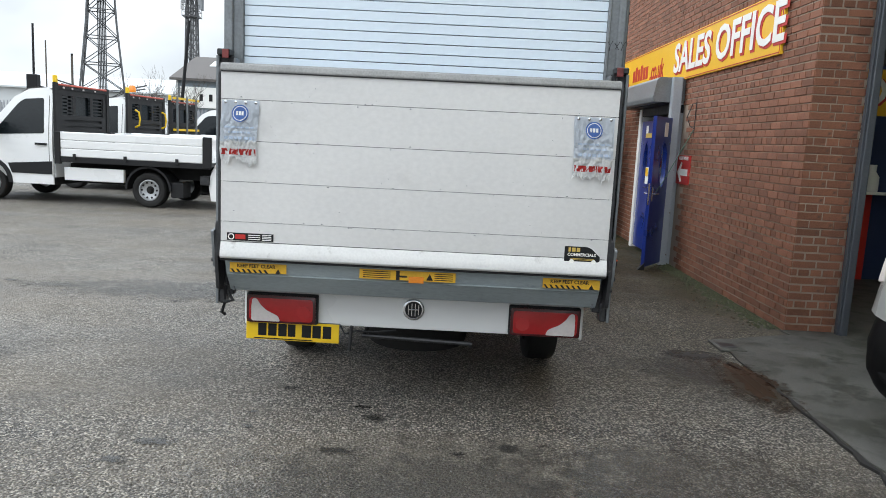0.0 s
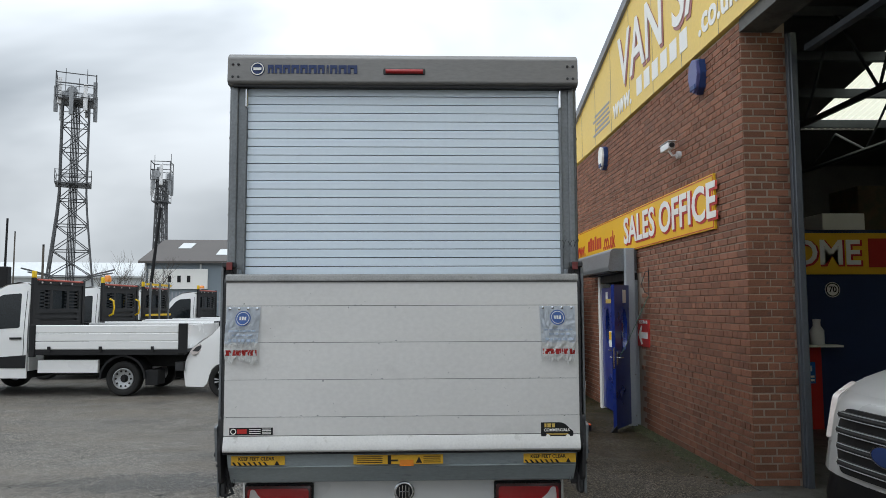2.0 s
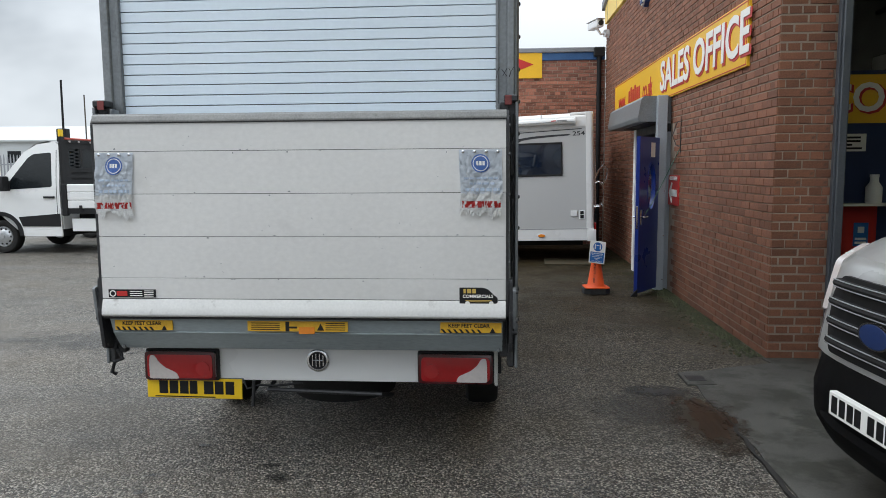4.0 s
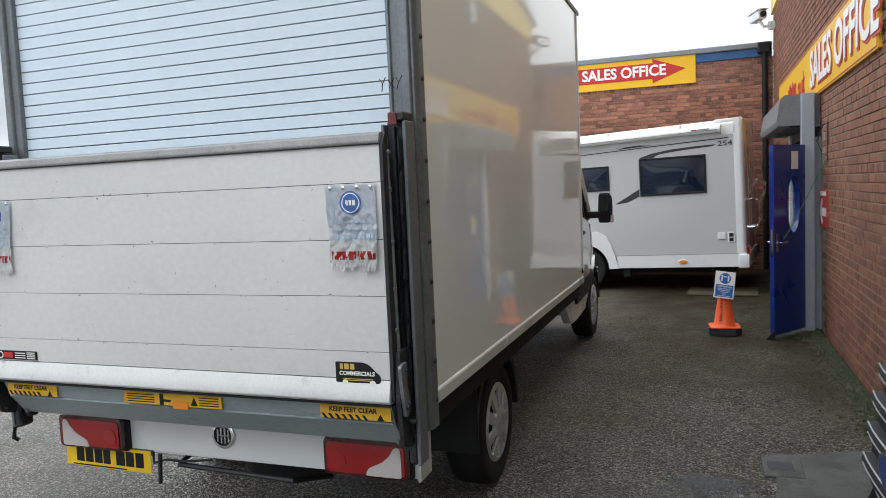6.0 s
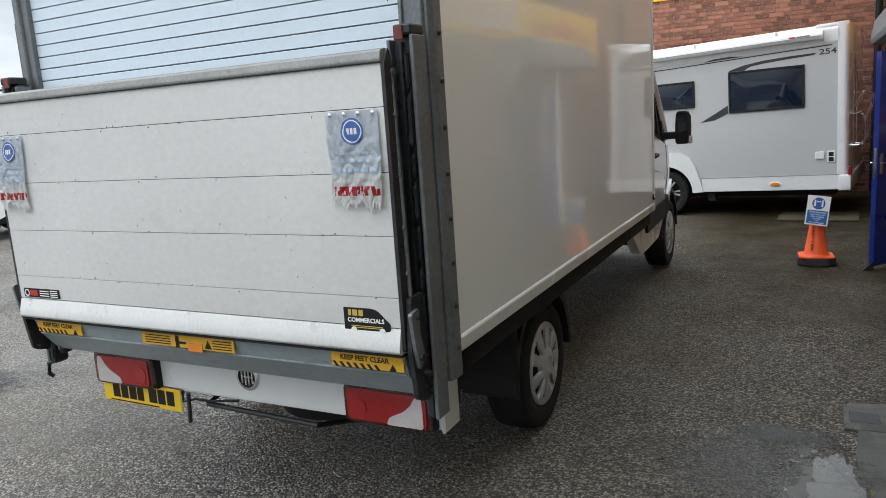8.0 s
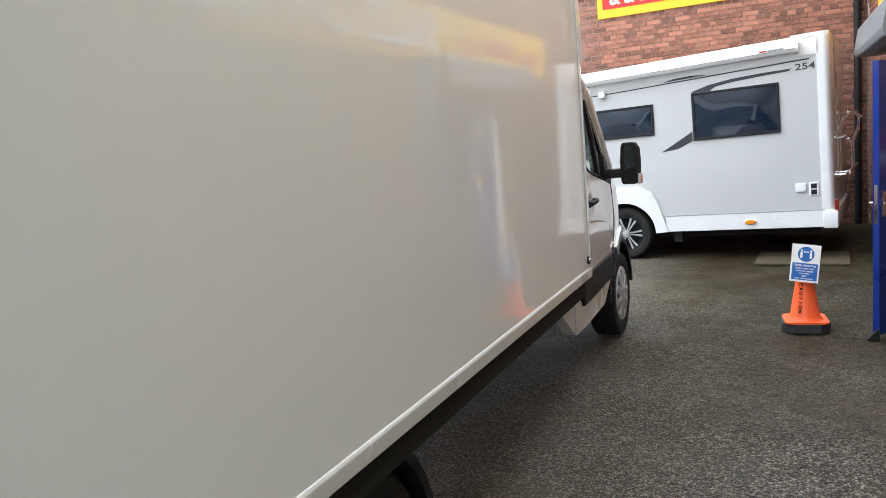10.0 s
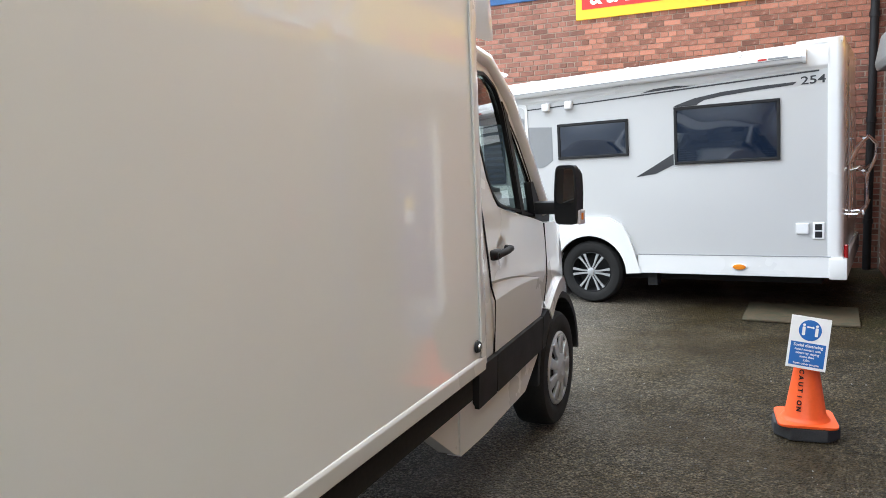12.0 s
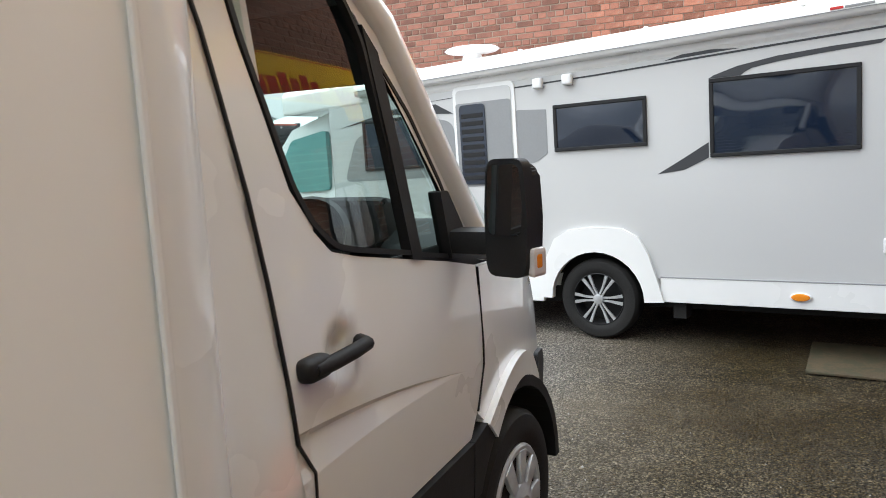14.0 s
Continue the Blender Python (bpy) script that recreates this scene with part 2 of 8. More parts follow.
M_GALV = surf("galvanised_steel", (0.2, 0.213, 0.222), 0.5, metal=0.5, var=0.25, scale=4, fine=60, bump=0.0005, wear=(0.15, 0.15, 0.15), wear_at=0.6)
M_GALVD = surf("dark_greasy_steel", (0.035, 0.035, 0.037), 0.45, metal=0.3, var=0.5, scale=9, fine=70, bump=0.0012, wear=(0.17, 0.165, 0.16), wear_at=0.64)
M_LIP = surf("grey_blue_painted_steel", (0.34, 0.385, 0.4), 0.45, metal=0.2, var=0.16, scale=3, fine=50, bump=0.0004, wear=(0.22, 0.25, 0.26), wear_at=0.6, stretch=(0.6, 1, 2))
M_BLACK = surf("black_plastic", (0.014, 0.014, 0.015), 0.55, spec=0.3, var=0.25, scale=8, fine=120, bump=0.0004)
M_RUBBER = surf("tyre_rubber", (0.015, 0.0145, 0.014), 0.75, spec=0.3, var=0.35, scale=10, fine=90, bump=0.0008)
# near-black, for the underbody and for filling voids, slots and gaps
M_DARK = surf("underbody_dirt_and_dark_gaps", (0.02, 0.0195, 0.019), 0.85, spec=0.25, var=0.3, scale=6, fine=60)
M_SILVER = surf("silver_wheel_paint", (0.5, 0.51, 0.52), 0.35, metal=0.6, var=0.15, scale=12, fine=60)
M_CHROME = surf("chrome", (0.75, 0.76, 0.78), 0.12, metal=1.0, var=0.05)
M_RED = surf("red_lens", (0.38, 0.01, 0.012), 0.12, var=0.12, scale=6, fine=40, coat=0.6)
M_DARKRED = surf("dark_red_lens", (0.06, 0.006, 0.007), 0.2, var=0.2, scale=8, fine=40, coat=0.5)
M_CLEAR = surf("clear_lens", (0.62, 0.56, 0.54), 0.15, var=0.1, scale=10, fine=60, coat=0.6)
M_AMBER = surf("amber_lens", (0.8, 0.25, 0.02), 0.15, var=0.1, coat=0.6)
M_PLATE = surf("yellow_number_plate", (0.85, 0.55, 0.015), 0.35, var=0.03)
M_WHITE = surf("white_plastic", (0.8, 0.8, 0.8), 0.4, var=0.03)
M_SILVERMH = surf("silver_grey_motorhome_side", (0.53, 0.53, 0.525), 0.32, var=0.03, scale=1, fine=120, coat=0.5, bump=0.0)
M_DGREY = surf("dark_grey_decal", (0.035, 0.036, 0.04), 0.35, var=0.1)
M_MGREY = surf("mid_grey_decal", (0.25, 0.255, 0.26), 0.35, var=0.05)
M_TINT = surf("tinted_acrylic", (0.007, 0.014, 0.03), 0.05, var=0.06, scale=2, coat=0.4, rvar=0.02)
# bright teal base holds the sky's reflection as well as the tint
M_TEAL = surf("tinted_glass_sky_sheen", (0.1, 0.3, 0.29), 0.06, var=0.1, scale=2, coat=1.0, rvar=0.02)
M_SMOKE = surf("dark_vehicle_glass", (0.01, 0.013, 0.015), 0.12, var=0.2, scale=2, coat=0.15, spec=0.35, rvar=0.03)
M_YELLOW = surf("yellow_sign_board", (0.82, 0.47, 0.02), 0.45, var=0.06, scale=2, fine=30)
M_YELLOWP = surf("faded_yellow_cladding", (0.82, 0.58, 0.14), 0.5, var=0.08, scale=1, fine=20)
M_SIGNRED = surf("sign_red", (0.5, 0.025, 0.02), 0.45, var=0.06)
M_SIGNWHITE = surf("sign_white", (0.85, 0.84, 0.8), 0.45, var=0.03)
M_SIGNBLUE = surf("sign_blue", (0.012, 0.13, 0.42), 0.45, var=0.06)
M_INK = surf("black_ink", (0.01, 0.01, 0.011), 0.5, spec=0.3, var=0.1)
M_GOLD = surf("gold_ink", (0.6, 0.42, 0.1), 0.45, var=0.1)
M_BLUE = surf("blue_gloss_door_paint", (0.006, 0.026, 0.21), 0.3, var=0.12, scale=3, fine=30, coat=0.3)
M_GREYP = surf("grey_painted_steel", (0.3, 0.31, 0.32), 0.5, var=0.14, scale=4, fine=50)
M_ROOFG = surf("grey_roof_edge", (0.22, 0.23, 0.25), 0.6, var=0.15)
M_ROOFB = surf("blue_fascia", (0.03, 0.1, 0.25), 0.55, var=0.3, scale=6)
M_ORANGE = surf("fluorescent_orange_plastic", (0.9, 0.11, 0.015), 0.5, var=0.08, scale=8, fine=60)
M_BASER = surf("recycled_rubber", (0.045, 0.045, 0.047), 0.8, var=0.3, scale=12, fine=140, bump=0.002)
M_NAVY = surf("navy_blue_partition", (0.016, 0.032, 0.1), 0.5, var=0.2)
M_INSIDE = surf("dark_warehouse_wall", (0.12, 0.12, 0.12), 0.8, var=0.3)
M_STEEL = surf("mast_steel", (0.1, 0.102, 0.105), 0.6, metal=0.3, var=0.15)
M_FENCE = surf("galvanised_palisade", (0.33, 0.34, 0.36), 0.55, metal=0.4, var=0.2, scale=3, island=0.3)
M_SHED = surf("grey_profiled_sheet", (0.2, 0.24, 0.27), 0.6, var=0.1, scale=0.4)
M_SHEDW = surf("pale_profiled_sheet", (0.58, 0.6, 0.6), 0.6, var=0.06, scale=0.4)
M_SHEDROOF = surf("brown_cement_roof", (0.1, 0.09, 0.084), 0.8, var=0.2, scale=0.6)
M_BARK = surf("bark", (0.1, 0.085, 0.07), 0.85, var=0.3, scale=6)
M_WOOD = surf("weathered_plywood", (0.085, 0.062, 0.034), 0.75, var=0.3, scale=5, fine=60, wear=(0.06, 0.055, 0.03), wear_at=0.48)
M_GLASS = glass("window_glass")
M_WATER = glass("standing_water", (0.8, 0.78, 0.74), 1.1)
M_CABGLASS = glass("green_tinted_cab_glass", (0.78, 0.9, 0.86))
M_PVC = surf("torn_translucent_pvc", (0.66, 0.7, 0.75), 0.35, var=0.1, scale=14, fine=80)
M_SEAT = surf("dark_seat_cloth", (0.03, 0.03, 0.034), 0.9, var=0.2, fine=200)

# ---- mesh tools ----
def thing(name, label, category, m=None, group="", kind=""):
    ob = new(name)
    ob.empty_display_size = 0.2
    ob.matrix_basis = m if m is not None else Matrix()
    return tagged(ob, label, category, group, kind)


def finish(name, bm, material, smooth=False):
    me = bpy.data.meshes.new(name)
    bmesh.ops.recalc_face_normals(bm, faces=bm.faces)
    bm.to_mesh(me)
    bm.free()
    for mat in material if isinstance(material, (list, tuple)) else [material]:
        me.materials.append(mat)
    if smooth:
        for p in me.polygons:
            p.use_smooth = True
        me.set_sharp_from_angle(angle=radians(38))
    return me


def part(name, bm, material, parent=None, label="", smooth=False, m=None):
    ob = new(name, finish(name, bm, material, smooth))
    if parent is not None:
        ob.parent = parent
    if m is not None:
        ob.matrix_basis = m
    if label:
        tagged(ob, label)
    return ob


def piece(name, mesh, parent, m=None):
    ob = new(name, mesh)
    ob.parent = parent
    if m is not None:
        ob.matrix_basis = m
    return ob


def box(x0, x1, y0, y1, z0, z1, bevel=0.0, seg=1, bm=None):
    out = bm or bmesh.new()
    b = bmesh.new()
    bmesh.ops.create_cube(b, size=1, matrix=Matrix.Translation(((x0 + x1) / 2, (y0 + y1) / 2, (z0 + z1) / 2)) @ Matrix.Diagonal((x1 - x0, y1 - y0, z1 - z0, 1)))
    if bevel:
        bmesh.ops.bevel(b, geom=b.edges[:], offset=bevel, segments=seg, affect="EDGES", profile=0.6)
    return merge(out, b)


def merge(out, b, m=None):
    if m is not None:
        bmesh.ops.transform(b, matrix=m, verts=b.verts)
    me = bpy.data.meshes.new("tmp")
    b.to_mesh(me)
    b.free()
    out.from_mesh(me)
    bpy.data.meshes.remove(me)
    return out


def cyl(p0, p1, r0, r1=None, seg=16, bm=None, caps=True):
    out = bm or bmesh.new()
    p0, p1 = Vector(p0), Vector(p1)
    d = p1 - p0
    b = bmesh.new()
    bmesh.ops.create_cone(b, cap_ends=caps, segments=seg, radius1=r0, radius2=r0 if r1 is None else r1, depth=d.length)
    return merge(out, b, Matrix.Translation((p0 + p1) / 2) @ d.to_track_quat("Z", "Y").to_matrix().to_4x4())


def tube(points, r, seg=8, bm=None):
    out = bm or bmesh.new()
    pts = [Vector(p) for p in points]
    rings = []
    for i, p in enumerate(pts):
        d = (pts[min(i + 1, len(pts) - 1)] - pts[max(i - 1, 0)]).normalized()
        q = d.to_track_quat("Z", "Y").to_matrix()
        rings.append([out.verts.new(p + q @ Vector((r * math.cos(2 * math.pi * k / seg), r * math.sin(2 * math.pi * k / seg), 0))) for k in range(seg)])
    for a, b in zip(rings, rings[1:]):
        for k in range(seg):
            out.faces.new((a[k], a[(k + 1) % seg], b[(k + 1) % seg], b[k]))
    out.faces.new(rings[0][::-1])
    out.faces.new(rings[-1])
    return out


def lathe(profile, axis="x", seg=40, bm=None, at=(0, 0, 0), hoop=False):
    """profile: (radius, along) pairs turned about an axis through at."""
    out = bm or bmesh.new()
    rings = []
    for r, a in profile:
        ring = []
        for k in range(seg):
            c, s = r * math.cos(2 * math.pi * k / seg), r * math.sin(2 * math.pi * k / seg)
            v = (a, c, s) if axis == "x" else (c, a, s) if axis == "y" else (c, s, a)
            ring.append(out.verts.new(Vector(v) + Vector(at)))
        rings.append(ring)
    for a, b in zip(rings, rings[1:] + rings[:1] if hoop else rings[1:]):
        for k in range(seg):
            out.faces.new((a[k], a[(k + 1) % seg], b[(k + 1) % seg], b[k]))
    for ring in () if hoop else (rings[0], rings[-1]):
        out.faces.new(ring)
    return out


def prism(points, axis, a, b, bm=None, bevel=0.0):
    """A polygon, given in the two other axes in order, pulled along an axis from a to b."""
    out = bm or bmesh.new()
    w = bmesh.new()
    def at(p, k):
        return (k, p[0], p[1]) if axis == "x" else (p[0], k, p[1]) if axis == "y" else (p[0], p[1], k)
    lo = [w.verts.new(at(p, a)) for p in points]
    hi = [w.verts.new(at(p, b)) for p in points]
    w.faces.new(lo)
    w.faces.new(hi[::-1])
    n = len(points)
    for i in range(n):
        w.faces.new((lo[i], lo[(i + 1) % n], hi[(i + 1) % n], hi[i]))
    if bevel:
        bmesh.ops.bevel(w, geom=w.edges[:], offset=bevel, segments=2, affect="EDGES", profile=0.6)
    return merge(out, w)


def rounded(points, r, steps=5):
    """Rounds the corners of a polygon; r is one radius, or one for each corner."""
    out, n = [], len(points)
    for i in range(n):
        p, a, b = Vector(points[i]), Vector(points[i - 1]), Vector(points[(i + 1) % n])
        rr = r[i] if isinstance(r, (list, tuple)) else r
        da, db = a - p, b - p
        k = min(rr, da.length * 0.48, db.length * 0.48)
        if k < 1e-4:
            out.append(tuple(p))
            continue
        s, e = p + da.normalized() * k, p + db.normalized() * k
        for j in range(steps + 1):
            u = j / steps
            out.append(tuple(s * (1 - u) ** 2 + p * 2 * u * (1 - u) + e * u * u))
    return out


def skin(poly, shape, thick, step=0.12, side=1, bm=None):
    """A curved body panel: a polygon in (y, z), laid on the surface x = shape(y, z) and given a thickness inwards (0: a single pane)."""
    out = bm or bmesh.new()
    w = bmesh.new()
    f = w.faces.new([w.verts.new((0, y, z)) for y, z in poly])
    bmesh.ops.triangulate(w, faces=[f])
    ys, zs = [p[0] for p in poly], [p[1] for p in poly]
    for lo, hi, no, k in ((min(ys), max(ys), (0, 1, 0), 1), (min(zs), max(zs), (0, 0, 1), 2)):
        v = lo + step
        while v < hi - step * 0.3:
            co = [0, 0, 0]
            co[k] = v
            bmesh.ops.bisect_plane(w, geom=w.verts[:] + w.edges[:] + w.faces[:], plane_co=co, plane_no=no)
            v += step
    bmesh.ops.dissolve_degenerate(w, dist=1e-5, edges=w.edges[:])
    inner = set()
    if thick:
        ext = bmesh.ops.extrude_face_region(w, geom=w.faces[:])
        inner = {g for g in ext["geom"] if isinstance(g, bmesh.types.BMVert)}
    for v in w.verts:
        x = shape(v.co.y, v.co.z)
        v.co.x = side * (x - (thick if v in inner else 0))
    return merge(out, w)


def text_bm(body, size, depth=0.004, m=None, align="CENTER", bold=0.0, xs=1.0):
    cu = bpy.data.curves.new("text", "FONT")
    cu.body, cu.size, cu.extrude, cu.align_x, cu.align_y, cu.offset, cu.resolution_u = body, size, depth / 2, align, "CENTER", bold, 3
    ob = bpy.data.objects.new("text", cu)
    me = bpy.data.meshes.new_from_object(ob)
    b = bmesh.new()
    b.from_mesh(me)
    bpy.data.objects.remove(ob)
    bpy.data.meshes.remove(me)
    bmesh.ops.transform(b, matrix=(m or Matrix()) @ Matrix.Diagonal((xs, 1, 1, 1)), verts=b.verts)
    return b


REAR = pose(0, 0, 0, 90, 0, 0)      # writing that is read when one looks along +y
LEFTWALL = pose(0, 0, 0, 90, 0, -90)   # writing that is read when one looks along +x


def bars(rows, m, parent, name, material, depth=0.002):
    """Writing too small to read: a bar for each line. rows: (x0, x1, z0, z1) on the plane of m."""
    for x0, x1, z0, z1 in rows:
        b = box(x0, x1, -depth, 0, z0, z1)
        bmesh.ops.transform(b, matrix=m, verts=b.verts)
        part(name, b, material, parent)


# ---- ground ----
def ground():
    b = bmesh.new()
    def axis(a, c):
        near = np.arange(a, c + 0.01, 0.5)
        out = [a - d for d in (3000, 1200, 500, 200, 80, 30, 10, 4)] + list(near) + [c + d for d in (4, 10, 30, 80, 200, 500, 1200, 3000)]
        return out
    xs, ys = axis(-9, 4), axis(-7, 13)
    rows = []
    for y in ys:
        rows.append([b.verts.new((x, y, 0 if abs(x) > 40 or abs(y) > 40 else 0.006 * noise.noise((x * 0.6, y * 0.6, 3)) - 0.004)) for x in xs])
    for r0, r1 in zip(rows, rows[1:]):
        for i in range(len(xs) - 1):
            b.faces.new((r0[i], r0[i + 1], r1[i + 1], r1[i]))
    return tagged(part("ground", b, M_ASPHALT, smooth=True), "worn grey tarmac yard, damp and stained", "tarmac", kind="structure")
ground()

def irregular(points, z0, z1, seed, wob=0.03, step=0.2):
    rnd = random.Random(seed)
    out = []
    n = len(points)
    for i in range(n):
        p, q = Vector(points[i]), Vector(points[(i + 1) % n])
        k = max(1, int((q - p).length / step))
        for j in range(k):
            c = p.lerp(q, j / k)
            out.append((c.x + rnd.uniform(-wob, wob), c.y + rnd.uniform(-wob, wob)))
    return prism(out, "z", z0, z1)

tagged(part("concrete_apron", irregular([(2.56, -9), (3.86, -9), (3.86, 2.8), (3.36, 2.8), (3.36, 2.62), (2.56, 2.3)], -0.05, 0.009, 1, 0.02), M_CONCRETE), "cracked concrete apron before the workshop door", "concrete", kind="structure")

M_CRACK = surf("tar_filled_crack", (0.018, 0.017, 0.016), 0.6, var=0.3, scale=9, fine=80)
M_STAIN = stain("brown_wet_silt", (0.045, 0.038, 0.028), 0.3, 4)
M_OIL = stain("oily_damp_tarmac", (0.03, 0.029, 0.027), 0.45, 9, 0.7)
M_DAMP = stain("damp_tarmac", (0.05, 0.048, 0.045), 0.4, 2.5, 0.4)
M_PATCH = stain("newer_dark_tarmac", (0.045, 0.045, 0.046), 0.7, 5)

def ragged(cx, cy, rx, ry, z, seed, n=34, rough=0.3):
    """The outline of a stain: an oval with an uneven edge, a few millimetres thick."""
    pts = []
    for k in range(n):
        a = 2 * math.pi * k / n
        r = 1 + rough * noise.noise((math.cos(a) * 1.8 + seed, math.sin(a) * 1.8, seed * 0.7)) + rough * 0.5 * noise.noise((math.cos(a) * 6, math.sin(a) * 6 + seed, 0))
        pts.append((cx + rx * r * math.cos(a), cy + ry * r * math.sin(a)))
    return prism(pts, "z", -0.02, z)

def crack(points, w, z, seed):
    rnd = random.Random(seed)
    left, right = [], []
    for p, q in zip(points, points[1:]):
        p, q = Vector(p), Vector(q)
        k = max(2, int((q - p).length / 0.12))
        nrm = Vector((-(q - p).y, (q - p).x)).normalized()
        for j in range(k):
            c = p.lerp(q, j / k) + nrm * rnd.uniform(-0.02, 0.02)
            h = w * rnd.uniform(0.3, 1.0)
            left.append(tuple(c + nrm * h))
            right.append(tuple(c - nrm * h))
    return prism(left + right[::-1], "z", -0.03, z)

tagged(part("apron_crack", crack([(2.55, -8), (2.54, -3), (2.5, -0.5), (2.56, 1.2), (2.4, 1.75)], 0.022, 0.0115, 3), M_CRACK), "dark tarry crack along the concrete edge", "crack", kind="structure")
tagged(part("silt_stain", ragged(2.42, 1.15, 0.26, 0.75, 0.0105, 4), M_STAIN), "brown wet silt in a hollow of the tarmac", "stain", kind="structure")
def puddle():
    t = thing("puddle", "shallow rain puddle over brown silt beside the concrete", "puddle", kind="structure")
    b = ragged(2.44, 1.22, 0.14, 0.36, 0.0135, 5, n=110, rough=0.5)
    part("water_sheet", b, M_WATER, t)
    for k, (x, y, r) in enumerate(((2.27, 1.5, 0.014), (2.31, 1.56, 0.01), (2.36, 1.63, 0.016), (2.38, 0.78, 0.018), (2.27, 1.05, 0.012), (2.25, 1.2, 0.01))):
        part("water_pool", ragged(x, y, r, r * 1.4, 0.0125, 70 + k, n=24, rough=0.6), M_WATER, t)
puddle()
def drain():
    t = thing("drain_cover", "small dark iron drain cover in the concrete edge", "drain cover", pose(2.6, 2.1, 0.009, 0, 0, 8), kind="structure")
    part("lid", prism(rounded([(-0.065, -0.06), (0.065, -0.06), (0.07, 0.06), (-0.06, 0.065)], 0.02, 4), "z", -0.02, 0.004, bevel=0.002), M_IRON, t)
    for k in range(3):
        part("lid_rib", box(-0.04, 0.04, -0.03 + k * 0.026, -0.022 + k * 0.026, 0.004, 0.007), M_IRON, t)
M_IRON = surf("rusty_cast_iron", (0.03, 0.028, 0.026), 0.6, metal=0.2, var=0.4, scale=20, fine=100)
drain()
tagged(part("tarmac_patch", ragged(-3.3, 0.9, 0.6, 0.3, 0.006, 7), M_PATCH), "small darker tarmac patch", "tarmac patch", kind="structure")
rnd = random.Random(8)
for k in range(22):
    x, y = (rnd.uniform(-1.6, 2.2), rnd.uniform(-2.6, 0.7)) if k < 20 else (rnd.uniform(-5, -1.5), rnd.uniform(0, 8))
    r = rnd.uniform(0.025, 0.07)
    tagged(part("oil_stain", ragged(x, y, r * rnd.uniform(1.0, 2.6), r, 0.0045, 11 + k, rough=0.5), M_OIL), "small dark oily stain on the tarmac", "stain", kind="structure")
tagged(part("oil_stain", ragged(2.3, 1.8, 0.35, 0.14, 0.0045, 60, rough=0.5), M_OIL), "dark oily stain on the tarmac", "stain", kind="structure")
for k, (x, y, rx, ry) in enumerate(((0.2, -0.7, 1.6, 0.9), (1.5, -0.6, 0.9, 1.0), (-2.6, 3.2, 1.4, 0.5), (2.1, 1.3, 0.5, 0.6))):
    tagged(part("damp_patch", ragged(x, y, rx, ry, 0.0035 + 0.0003 * k, 31 + k, rough=0.5), M_DAMP), "large damp patch on the tarmac", "stain", kind="structure")

def litter():
    """Grit, leaf scraps and moss tufts along the foot of the wall and across the yard."""
    rnd = random.Random(21)
    for name, label, mat, count, place, size in (
            ("wall_foot_moss", "green moss tufts along the wall foot", M_MOSS, 1100, lambda: (3.375 - abs(rnd.gauss(0, 0.1)), rnd.uniform(2.85, 6.7)), (0.008, 0.026)),
            ("loose_grit", "loose pale grit on the tarmac", M_GRIT, 900, lambda: (rnd.uniform(-4.5, 3.3), rnd.uniform(-3.2, 8)), (0.003, 0.009)),
            ("leaf_litter", "dead brown leaf scraps and dirt", M_LITTER, 260, lambda: (3.36 - abs(rnd.gauss(0, 0.25)), rnd.uniform(2.9, 12)), (0.006, 0.018))):
        verts, faces = [], []
        for k in range(count):
            x, y = place()
            s = rnd.uniform(*size)
            i = len(verts)
            a = rnd.uniform(0, 6)
            for j in range(5):
                verts.append((x + s * math.cos(a + j * 1.257) * rnd.uniform(0.6, 1.2), y + s * math.sin(a + j * 1.257) * rnd.uniform(0.6, 1.2), -0.004))
            verts.append((x, y, s * rnd.uniform(0.35, 0.8)))
            for j in range(5):
                faces.append((i + j, i + (j + 1) % 5, i + 5))
        me = bpy.data.meshes.new(name)
        me.from_pydata(verts, [], faces)
        me.materials.append(mat)
        tagged(new(name, me), label, "litter", kind="stuff")
M_MOSS = surf("moss", (0.05, 0.056, 0.024), 0.9, var=0.5, scale=9, island=0.6)
M_GRIT = surf("pale_grit", (0.32, 0.31, 0.29), 0.8, var=0.4, scale=9, island=0.9)
M_LITTER = surf("dead_leaves", (0.09, 0.06, 0.03), 0.85, var=0.5, scale=9, island=0.8)
litter()

X_WALL, Y_CORNER, Y_BACK = 3.39, 2.80, 12.4
Z_BRICK = 4.66

def brick_field(u0, u1, z0, z1, put, holes=(), seed=0, limit=None):
    """Bricks of 215 x 65 mm in courses of 75 mm, three courses of stretchers to one of headers. put(u, z, width) is called for each; holes are (u0, u1, z0, z1)."""
    rnd = random.Random(seed)
    row = 0
    z = z0
    while z < z1 - 0.02:
        header = row % 4 == 3
        w = 0.1025 if header else 0.215
        u = u0 - (0.1125 if row % 2 and not header else 0.05 if header else 0)
        while u < u1 - 0.02:
            a, c = max(u, u0), min(u + w, u1)
            if c - a > 0.03 and not any(a < h[1] and c > h[0] and z + 0.03 > h[2] and z + 0.03 < h[3] for h in holes):
                put(a, c, z, min(z + 0.065, z1), rnd)
            u += w + 0.010
        z += 0.075
        row += 1

